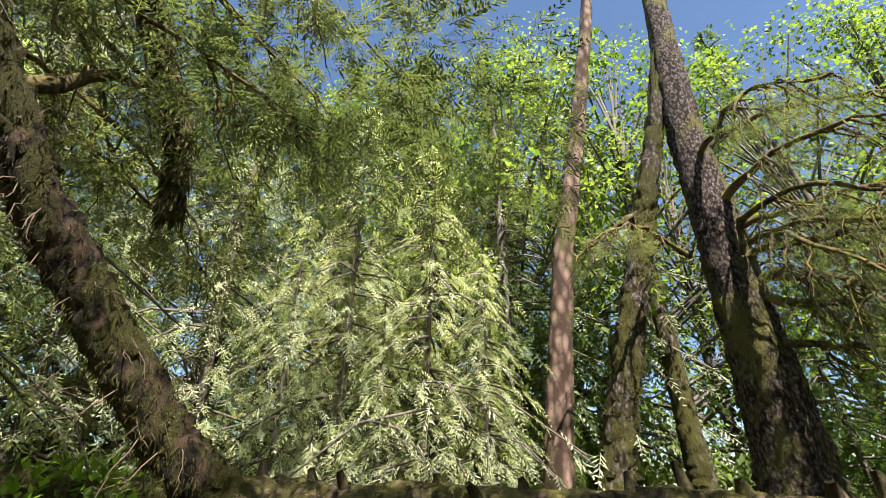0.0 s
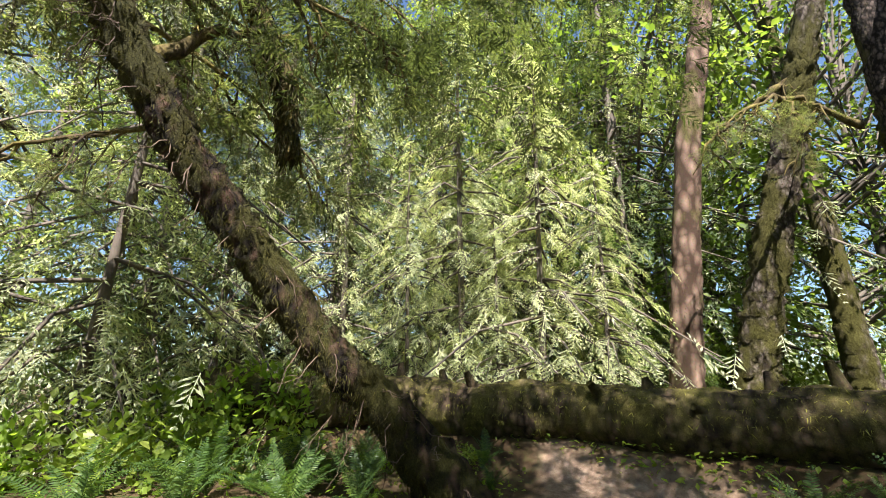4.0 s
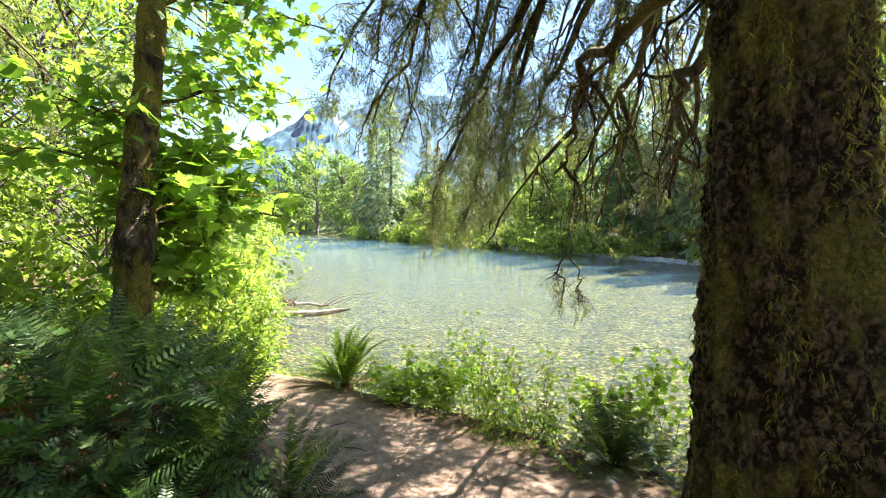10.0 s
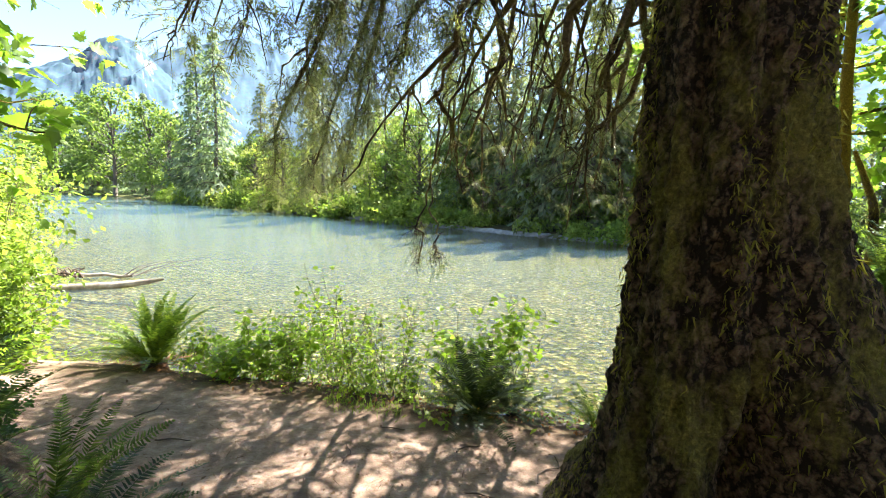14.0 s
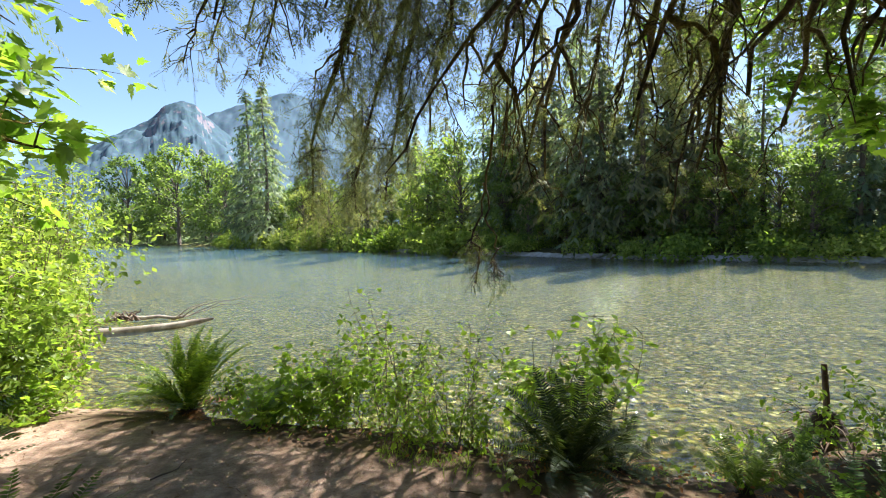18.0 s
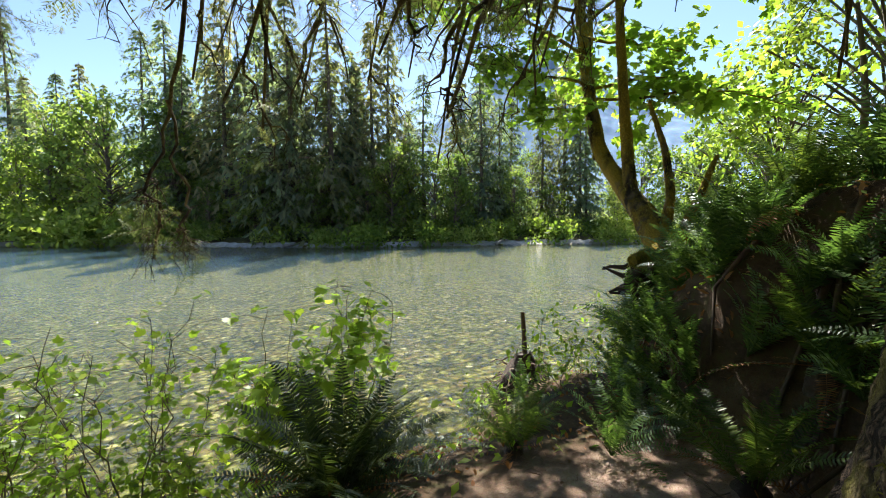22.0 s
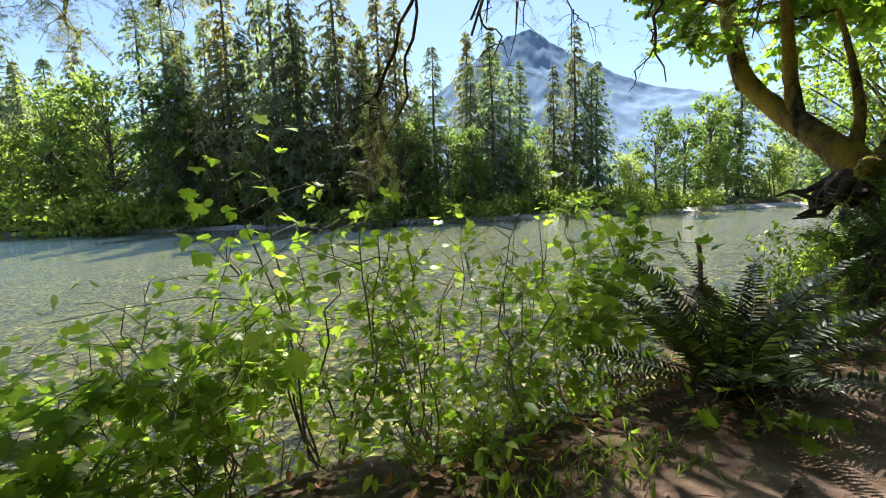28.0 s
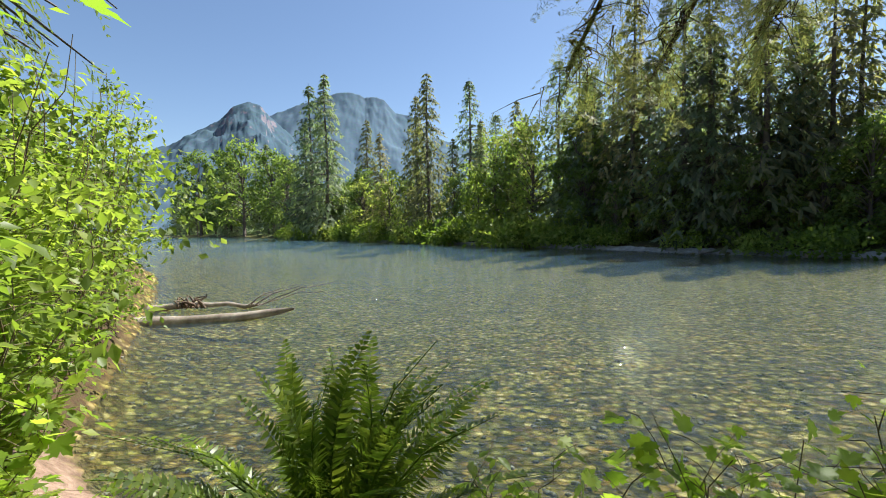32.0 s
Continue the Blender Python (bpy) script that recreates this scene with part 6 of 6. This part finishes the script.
for k, (x, y, s) in enumerate([(-8.6, -6.0, 1.0), (-8.4, -4.2, 0.8), (-9.3, -3.3, 0.8), (-9.2, -0.9, 0.9), (-9.7, 0.6, 0.9), (-7.2, 5.0, 1.0), (-6.4, 5.9, 0.9), (-7.4, -8.4, 1.0), (-10.5, 3.8, 1.3), (-5.6, -9.8, 1.2), (-4.0, -8.6, 1.1), (-1.8, -7.6, 1.0),
                               (0.2, -7.4, 1.0), (-6.0, 6.6, 0.8), (6.5, 3.4, 1.0), (7.0, 4.8, 1.0), (5.8, 2.4, 0.9), (-2.9, -6.6, 0.9), (-12.5, -1.4, 1.2), (-12.0, -5.2, 1.2), (-6.4, 0.5, 0.3), (-5.2, -4.6, 0.35), (-6.9, 2.3, 0.5), (-7.0, 1.7, 0.4), (-4.6, -5.6, 0.35), (-3.6, -3.4, 0.25), (-7.9, 2.6, 0.6)]):
    b = root("understorey_bush", (x, y, gz(x, y) - 0.05), "leafy green bush on the forest floor", "bush", "bushes on the forest floor")
    b.matrix_world = b.matrix_world @ pose(0, 0, 0, 0, 0, k * 77.0) @ Matrix.Scale(s, 4)
    part("foliage", UNDER[k % 2], b)

# thickets that close the wood near the ground
THICK = [bush_mesh(1.1, 0.8, 0.95, M_WOODLEAF, 153, 2600, 0.065, FARLEAF, 18), bush_mesh(1.0, 0.9, 1.2, M_FARDEC, 154, 2600, 0.065, FARLEAF, 18)]
for k in range(20):
    a = radians(112 + 150 * k / 19)
    d = 16.5 + 3.5 * (k * 5 % 7) / 7
    x, y = math.cos(a) * d - 1, math.sin(a) * d - 1
    if np.interp(x, NEAR_X, NEAR_Y) - y < 3:
        continue
    b = root("forest_thicket", (x, y, gz(x, y) - 0.2), "dense green thicket deep in the wood", "bush", "thickets deep in the wood")
    b.matrix_world = b.matrix_world @ pose(0, 0, 0, 0, 0, k * 77.0) @ Matrix.Scale(2.6 + 0.2 * (k % 4), 4)
    part("foliage", THICK[k % 2], b)

# ---- leaning mossy maple over the water downstream ----
rr_root = random.Random(12)
mb = np.array([5.5, 5.75, 2.15])
mm = root("leaning_maple", mb, "leaning maple with golden moss on trunk and roots above the water", "maple tree")
for nm, pts, rad in (("trunk", [(-0.95, -0.7, -0.6), (-0.72, -0.38, -0.05), (-0.44, -0.04, 0.34), (0.0, 0.5, 0.85), (0.24, 0.96, 1.39), (0.3, 1.12, 2.0), (0.25, 1.22, 2.8), (0.2, 1.4, 4.5), (0.2, 1.5, 7)], [0.34, 0.22, 0.15, 0.13, 0.115, 0.1, 0.09, 0.07, 0.04]),
                     ("stem", [(-0.2, 0.25, 0.6), (-0.12, 0.36, 1.2), (-0.12, 0.42, 1.9), (-0.14, 0.5, 3.0), (-0.1, 0.6, 5)], [0.10, 0.08, 0.07, 0.06, 0.035]),
                     ("stem", [(0.24, 0.96, 1.3), (0.5, 1.2, 2.0), (0.75, 1.4, 3.0), (0.9, 1.5, 5)], [0.09, 0.07, 0.055, 0.03]),
                     ("stem", [(-0.62, -0.3, 0.05), (-0.5, -0.35, 0.6), (-0.45, -0.25, 1.2), (-0.62, -0.1, 1.8)], [0.08, 0.055, 0.04, 0.02]),
                     ("stem", [(-0.75, -0.5, 0.0), (-0.7, -0.7, 0.55), (-0.6, -0.85, 1.05)], [0.07, 0.045, 0.02]),
                     ("root", [(-0.4, -0.7, -0.1), (-0.9, -0.55, -0.02), (-1.35, -0.46, -0.05), (-1.8, -0.42, -0.08)], [0.22, 0.16, 0.10, 0.05])):
    u = np.linspace(0, len(pts) - 1, 24)
    P = np.stack([np.interp(u, np.arange(len(pts)), np.array(pts)[:, i]) for i in range(3)], 1)
    P[1:-1] = 0.25 * P[:-2] + 0.5 * P[1:-1] + 0.25 * P[2:]
    w = Bag(); tube(w, P, np.interp(u, np.arange(len(rad)), rad), 16, 0.07)
    TV = np.concatenate(w.V)
    o = part(nm, w.mesh(nm, M_GOLDMOSS, True), mm)
    part("moss", moss_tufts(TV, 4500 if nm != "stem" else 1200, 0.045, len(pts), sides=16, mat=M_TREEMOSS), o, "golden moss")
for q in range(26):
    a = rr_root.uniform(0, 6.28)
    w = Bag()
    p0 = np.array([-0.75 + 0.25 * math.cos(a), -0.45 + 0.25 * math.sin(a), -0.1])
    p1 = p0 + np.array([math.cos(a) * rr_root.uniform(0.2, 0.7), math.sin(a) * rr_root.uniform(0.2, 0.6), -rr_root.uniform(0.15, 0.6)])
    tube(w, curve_pts(p0, p1, -0.1, 6, 0.05), np.linspace(rr_root.uniform(0.05, 0.11), 0.012, 6), 6, 0.2)
    part("root", w.mesh("root", M_SOIL, True), mm, "dark bare root hanging over the bank")
for k, (z0, p1, n, sp, lf) in enumerate([(3.0, (3.6, 7.6, 4.6), 240, 0.45, 0.13), (3.6, (3.0, 8.0, 5.4), 260, 0.5, 0.13), (2.4, (4.4, 7.4, 4.0), 200, 0.4, 0.13), (4.5, (4.0, 9.2, 6.0), 260, 0.6, 0.14), (3.4, (6.6, 7.2, 4.6), 240, 0.5, 0.14),
                                         (4.0, (7.2, 5.8, 5.0), 260, 0.6, 0.15), (3.0, (7.4, 5.0, 4.2), 260, 0.6, 0.15), (5.0, (5.6, 8.6, 6.8), 260, 0.7, 0.15), (5.6, (4.0, 6.8, 7.0), 260, 0.7, 0.15), (2.8, (6.6, 4.4, 3.9), 260, 0.6, 0.16), (4.2, (5.6, 4.4, 5.4), 260, 0.6, 0.15), (6.2, (7.4, 6.6, 7.4), 260, 0.8, 0.16)]):
    w, lv = Bag(), Bag()
    st = np.array([np.interp(z0 * 0.8, [0, 0.85, 2, 4.5], [-0.7, 0, 0.3, 0.2]), np.interp(z0 * 0.8, [0, 0.85, 2, 4.5], [-0.4, 0.5, 1.1, 1.4]), z0 * 0.8])
    leafy_branch(w, lv, st, np.array(p1) - mb, 0.03, 500 + k, int(n * 1.4), lf, sp, twigs=14)
    br = part("branch", w.mesh("branch", M_GOLDMOSS, True), mm)
    part("leaves", lv.mesh("leaves", M_MAPLE), br, "bright green lobed leaves")

old_trunk("bank_tree", [gp(4.75, 3.2), (4.78, 3.18, 3.0), (4.95, 2.98, 4.4), (5.3, 2.6, 7), (5.6, 2.2, 12)], [0.5, 0.32, 0.27, 0.22, 0.15], M_GOLDMOSS, "old trunk with golden moss at its foot on the bank", 24, 0.06, moss=5000)

# roots that hang from the undercut bank
br_ = np.random.default_rng(77)
bank = root("bank_roots", (2.6, 4.4, gz(2.6, 4.4)), "tangle of dark roots hanging from the undercut bank", "roots")
for k in range(13):
    y = br_.uniform(3.2, 5.6)
    x = float(np.interp(y, [2.0, 2.6, 3.0, 3.4, 3.8, 4.4, 5.0, 5.6, 6.3], [0.5, 0.85, 1.5, 2.35, 2.65, 2.75, 3.35, 4.5, 6.5])) + br_.uniform(0.1, 0.5)
    a = np.array([x, y, gz(x, y) + 0.02])
    e = a + np.array([br_.uniform(-0.8, -0.2), br_.uniform(-0.2, 0.6), 0])
    e[2] = gz(e[0], e[1]) + 0.02
    mid = 0.5 * (a + e) + br_.normal(0, 0.2, 3)
    mid[2] = gz(mid[0], mid[1]) + br_.uniform(0.02, 0.14)
    w = Bag(); tube(w, np.array([a, 0.5 * (a + mid) + [0, 0, 0.03], mid, e]) - np.array([2.6, 4.4, gz(2.6, 4.4)]), [0.022, 0.018, 0.014, 0.006], 5, 0.15)
    part("root", w.mesh("root", M_TWIG, True), bank)

# ---- root wad with a dead stick, driftwood ----
wad = root("root_wad", (3.7, 6.65, gz(3.7, 6.65)), "dark tangled root stump with one upright dead stick in the water", "stump")
w = Bag(); tube(w, [(0, 0, -0.3), (0, 0, 0.1), (0.03, 0, 0.35), (0.02, 0.02, 0.5)], [0.42, 0.34, 0.22, 0.08], 12, 0.2)
part("stump", w.mesh("stump", M_SOIL, True), wad)
w = Bag(); tube(w, [(0.05, 0.02, 0.3), (0.08, 0.05, 0.62), (0.06, 0.06, 0.9), (0.07, 0.08, 1.02)], [0.04, 0.032, 0.03, 0.026], 7, 0.1)
part("stick", w.mesh("stick", M_TWIG, True), wad, "upright broken grey stick")
for k in range(26):
    a, q = rng.uniform(0, 6.28), rng.uniform(0.1, 0.4)
    w = Bag(); tube(w, curve_pts((0.1 * math.cos(a), 0.1 * math.sin(a), 0.5 - q), (0.55 * math.cos(a + .4), 0.5 * math.sin(a + .4), rng.uniform(-0.15, 0.35)), rng.uniform(-0.1, 0.2), 6, 0.04), np.linspace(0.016, 0.004, 6), 4, 0.15, cap=False)
    part("root", w.mesh("root", M_TWIG, True), wad)

drift = root("driftwood_log", (-9.5, 16.2, 0.0), "bleached driftwood log lying in the shallow water", "log")
w = Bag(); tube(w, np.array([(-2.6, -0.35, -0.02), (-1.6, -0.2, 0.02), (-0.4, 0.0, 0.03), (0.7, 0.25, 0.08), (1.5, 0.42, 0.17), (1.95, 0.5, 0.24)]), [0.13, 0.14, 0.14, 0.12, 0.09, 0.03], 12, 0.06)
part("trunk", w.mesh("trunk", M_DRIFT, True), drift)
snag = root("driftwood_snag", (-10.6, 17.6, 0.0), "bare driftwood snag with broken roots and twigs in the river", "driftwood")
w = Bag(); tube(w, curve_pts((-1.6, 0, 0.08), (1.4, 0.5, 0.1), 0.05, 8, 0.04), np.linspace(0.10, 0.05, 8), 9, 0.08)
part("trunk", w.mesh("trunk", M_DRIFT, True), snag)
for k in range(16):
    w = Bag()
    x0 = rng.uniform(-0.9, 0.1)
    tube(w, curve_pts((x0, 0.1, 0.08), (x0 + rng.uniform(-0.4, 0.4), rng.uniform(-0.4, 0.5), rng.uniform(0.2, 0.5)), 0.06, 5, 0.04), np.linspace(0.04, 0.008, 5), 5, 0.15)
    part("root", w.mesh("root", M_TWIG, True), snag, "reddish broken root")
for k in range(5):
    w = Bag(); tube(w, curve_pts((1.1 + 0.1 * k, 0.4, 0.1), (2.2 + 0.35 * k, 0.5 + 0.1 * k, rng.uniform(0.25, 0.75)), 0.12, 7, 0.05), np.linspace(0.02, 0.005, 7), 4)
    part("twig", w.mesh("twig", M_DRIFT, True), snag, "bleached thin twig")
for k in range(9):   # drift and pale stones along the far shore
    x = -6 + 5.5 * k + rng.uniform(-1.5, 1.5)
    p = far_at(x, 0.15)
    s = root("shore_driftwood", (p[0], p[1], 0.02), "pale bleached driftwood on the far gravel shore", "driftwood", "driftwood on the far shore")
    w = Bag(); tube(w, curve_pts((-1.2, 0, 0.1), (1.4, 0.4, 0.3), 0.1, 6, 0.08), np.linspace(0.16, 0.05, 6), 7, 0.1)
    part("trunk", w.mesh("trunk", M_DRIFT, True), s)

# ---- small stuff on the ground ----
def stuff(name, bag_or_mesh, label, category):
    return tagged(new(name, bag_or_mesh), label, category, kind="stuff")


def stones(n, xs, seed, size, where, mat=M_STONE):
    r = np.random.default_rng(seed)
    x = r.uniform(xs[0], xs[1], n)
    y = where(x, r)
    ico = np.array([(0, 0, 1), (0.9, 0, 0.3), (0.28, 0.85, 0.3), (-0.72, 0.53, 0.3), (-0.72, -0.53, 0.3), (0.28, -0.85, 0.3), (0, 0, -0.6)])
    T = np.array([(0, 1, 2), (0, 2, 3), (0, 3, 4), (0, 4, 5), (0, 5, 1), (6, 2, 1), (6, 3, 2), (6, 4, 3), (6, 5, 4), (6, 1, 5)])
    b = Bag()
    P = np.stack([x, y, height(x, y)], 1)
    b.scatter((ico * np.array([1, 0.8, 0.5]), T), frames(P, r.standard_normal((n, 3)) * np.array([1, 1, 0.1]), r.standard_normal((n, 3)) * 0.15 + np.array([0, 0, 1]), size * r.uniform(0.4, 1.6, n)))
    return b.mesh("stones", mat, True)


stuff("shore_stones", stones(3200, (-14, 14), 3, 0.04, lambda x, r: np.interp(x, NEAR_X, NEAR_Y) + r.gamma(1.3, 2.2, len(x)) - 0.1), "small grey-brown stones on the shallow river bed", "stones")
stuff("far_gravel", stones(2400, (-50, 60), 4, 0.2, lambda x, r: np.interp(x, FAR_X, FAR_Y) + r.uniform(-0.4, 1.1, len(x)), M_GRAVEL), "pale gravel along the far shore", "gravel")


def shore_strip(name, x0, x1, wide, label, seed):
    """A low uneven bar of gravel along the far water's edge."""
    r = np.random.default_rng(seed)
    xs = np.linspace(x0, x1, int(abs(x1 - x0) / 0.35))
    f = np.linspace(-0.6, 1, 9)
    X, F = np.meshgrid(xs, f, indexing="ij")
    w = wide * (0.6 + 0.8 * value_noise(X * 0.16, 0 * X, seed))
    Y = np.interp(X, FAR_X, FAR_Y) + F * w
    Z = 0.36 * np.clip(F + 0.1, -0.3, 1) + 0.05 * r.standard_normal(X.shape)
    n, m = X.shape
    i, j = np.meshgrid(np.arange(m - 1), np.arange(n - 1))
    q = (j * m + i).ravel()
    return tagged(new(name, raw_mesh(name, np.stack([X, Y, Z], -1).reshape(-1, 3), np.stack([q, q + 1, q + m + 1, q + m], 1), M_GRAVEL, False)), label, "gravel", kind="structure")


shore_strip("gravel_bar", 5.5, 62, 1.2, "pale gravel bar along the far water's edge", 3)
shore_strip("gravel_bar", -30, 3.0, 0.7, "thin pale gravel edge of the far bank", 5)


def litter(n, box, seed, tmpl, size, mat, name, label, category, keep, lift=0.006, flat=0.25, tall=0.0):
    r = np.random.default_rng(seed)
    x, y = r.uniform(box[0], box[1], n), r.uniform(box[2], box[3], n)
    k = keep(x, y, r)
    x, y = x[k], y[k]
    n = len(x)
    P = np.stack([x, y, height(x, y) + lift + tall * r.random(n)], 1)
    b = Bag()
    b.scatter(tmpl, frames(P, r.standard_normal((n, 3)) * np.array([1, 1, flat]), r.standard_normal((n, 3)) * flat + np.array([0, 0, 1]), size * r.uniform(0.5, 1.4, n)))
    return stuff(name, b.mesh(name, mat), label, category)


def on_land(x, y, r):
    return (np.interp(x, NEAR_X, NEAR_Y) - y) > 0.35


def off_trail(x, y, r):
    a, b = masks(x, y)
    rs = np.interp(x, [-5.5, -3.7, -2.4, -1.1, 0.1, 0.8, 1.6, 2.6, 4], [7.6, 7.5, 6.55, 6.0, 5.55, 5.3, 5.0, 4.6, 3.5])
    return on_land(x, y, r) & ((a > 0.4) | (y > rs) | ((b > 0.6) & (x > 2.0)) | (y < -2.6 + 0.6 * np.minimum(x + 4, 0)) | (x < -6.5))


# rotten boughs and broad-leaved herbs over the mound beside the trail
mr = np.random.default_rng(88)
for k, (x, y, a, ln, r0) in enumerate([(-4.4, 1.2, 2.3, 1.9, 0.09), (-5.2, 2.2, 1.9, 1.6, 0.07), (-3.6, 2.0, 2.6, 1.5, 0.06), (-4.9, 0.5, 0.4, 1.4, 0.08), (-5.9, 1.2, 2.9, 1.8, 0.11), (-6.6, 2.4, 1.7, 2.2, 0.14), (-3.1, 1.2, 1.2, 1.1, 0.045), (-4.0, 3.0, 2.0, 1.4, 0.06), (-5.7, 3.2, 2.5, 1.6, 0.09)]):
    at = np.array([x, y, gz(x, y)])
    rb = root("rotten_bough", at, "dark rotten bough with patches of moss on the mound", "branch", "rotten boughs on the mound")
    u = np.linspace(-0.5, 0.5, 12)
    q = np.stack([u * ln * math.cos(a) + 0.05 * np.sin(u * 7), u * ln * math.sin(a) + 0.05 * np.cos(u * 9), 0 * u], 1)
    q[:, 2] = [gz(x + p[0], y + p[1]) - at[2] + 0.1 + r0 for p in q]
    w = Bag(); tube(w, q, np.linspace(r0, r0 * 0.45, 12), 10, 0.14)
    part("wood", w.mesh("wood", M_LOG, True), rb)
    TV = np.concatenate(w.V)
    part("moss", moss_tufts(TV, 900, 0.04, 70 + k, sides=10, mat=M_TREEMOSS, keep=lambda P: fbm(P[:, 0] * 4, P[:, 1] * 4, 3, 3) > 0.5), rb, "green moss")
for k in range(34):
    y = mr.uniform(0.2, 4.4)
    x = float(np.interp(y, [-0.9, 0.4, 2.0, 3.4, 4.4], [-4.4, -2.3, -2.0, -2.35, -2.95])) - mr.uniform(0.2, 3.4)
    shrub(x, y, 4, mr.uniform(0.25, 0.5), 0.22, 400 + k, 0.085, "low broad-leaved herb on the shady mound", MAPLE if k % 3 else OVAL, 9, M_HERB, bare=0.45, name="mound_herb")
litter(5200, (-6.0, -2.0, -0.6, 4.2), 19, OVAL, 0.06, M_DEADLEAF, "fern_litter", "reddish brown withered fern leaves on the mound", "litter", lambda x, y, r: (masks(x, y)[0] > 0.35) & (fbm(x * 0.9, y * 0.9, 12, 3) > 0.52), 0.03, 0.7, 0.16)

needle = (np.array([(0, -0.03, 0), (0.5, 0.035, 0.02), (1, 0, 0), (0.5, -0.03, 0.01)]), np.array([(0, 2, 1), (0, 3, 2)]))
litter(16000, (-7, 6, -3, 8), 11, needle, 0.07, M_LITTER, "needle_litter", "brown needles, twigs and bark bits strewn on the earth", "litter", on_land)
litter(3500, (-7, 6, -3, 8), 12, OVAL, 0.035, M_LITTER, "leaf_litter", "small dry brown leaves strewn on the earth", "litter", on_land)
litter(16000, (-11, 8, -9, 8.6), 13, LEAF4, 0.075, M_SHRUB, "ground_leaves", "low green leaves covering the forest floor", "ground cover", off_trail, 0.02, 0.4, 0.14)
litter(700, (-6.75, -6.1, -6.5, 1.5), 17, LEAF4, 0.09, M_SHRUB, "log_plants", "low green plants along the foot of the fallen log", "ground cover", on_land, 0.02, 0.4, 0.2)
litter(7000, (-6, 6, -1, 7), 14, OVAL, 0.045, M_DEADLEAF, "dead_leaves", "reddish brown withered leaves on the bank", "litter", off_trail, 0.02, 0.6, 0.12)
FRONDLET = (np.array([(0, -0.05, 0), (0.25, 0.16, 0.03), (0.5, -0.12, 0.04), (0.75, 0.1, 0.02), (1, 0, -0.05)]), np.array([(0, 2, 1), (1, 2, 3), (2, 4, 3)]))
stick_r = random.Random(8)
for k, (x, y, ln) in enumerate([(1.3, 4.5, 0.6), (1.6, 4.2, 0.8), (0.9, 4.6, 0.5), (1.9, 4.0, 0.7), (0.3, 5.0, 0.35), (-0.8, 4.9, 0.3), (-2.3, 5.2, 0.3), (-2.8, 5.9, 0.35), (-1.9, 4.2, 0.25), (1.0, 3.9, 0.5), (0.2, 4.2, 0.3), (-0.4, 5.4, 0.25), (1.9, 2.4, 0.6), (1.5, 2.1, 0.5), (1.7, 2.8, 0.5), (1.4, 1.6, 0.4)]):
    a = stick_r.uniform(0, 6.28)
    s = root("fallen_stick", (x, y, gz(x, y)), "thin dry stick lying on the earth", "stick", "sticks on the ground")
    q = np.array([(u * ln * math.cos(a) + 0.09 * ln * math.sin(u * 7 + a), u * ln * math.sin(a) + 0.06 * ln * math.cos(u * 9 + 2 * a), 0) for u in np.linspace(-0.5, 0.5, 6)])
    q[:, 2] = [gz(x + p[0], y + p[1]) - gz(x, y) + 0.012 for p in q]
    w = Bag(); tube(w, q, np.linspace(0.008, 0.004, 6), 5, 0.1)
    part("wood", w.mesh("wood", M_TWIG, True), s)
# grass blades at the trail edge
blade = (np.array([(0, -0.012, 0), (0, 0.012, 0), (0.5, 0.009, 0.12), (1, 0, 0.0)]), np.array([(0, 1, 2), (0, 2, 3)]))
gr = np.random.default_rng(21)
gn = 260
gxs = gr.uniform(-1.1, -0.3, gn)
gys = np.interp(gxs, [-1.4, 0.6], [6.2, 5.35]) + gr.normal(0, 0.12, gn)
gb = Bag()
gb.scatter(blade, frames(np.stack([gxs, gys, height(gxs, gys)], 1), gr.standard_normal((gn, 3)) * 0.5 + np.array([0, 0, 0.9]), gr.standard_normal((gn, 3)), gr.uniform(0.04, 0.11, gn)))
stuff("grass", gb.mesh("grass", M_ALDER), "thin tufts of grass at the trail edge", "grass")
litter(1500, (1.2, 5.2, 3.0, 6.4), 15, FRONDLET, 0.08, M_DEADLEAF, "bank_litter", "withered brown fern bits on the steep bank", "litter", lambda x, y, r: (masks(x, y)[1] > 0.1) & (masks(x, y)[1] < 0.98), 0.03, 0.8, 0.06)
litter(9000, (0.9, 4.5, 0.6, 4.2), 16, needle, 0.06, M_LITTER, "root_litter", "dry needles and twigs on the ground round the spruce", "litter", lambda x, y, r: masks(x, y)[1] > 0.5, 0.01, 0.3, 0.02)
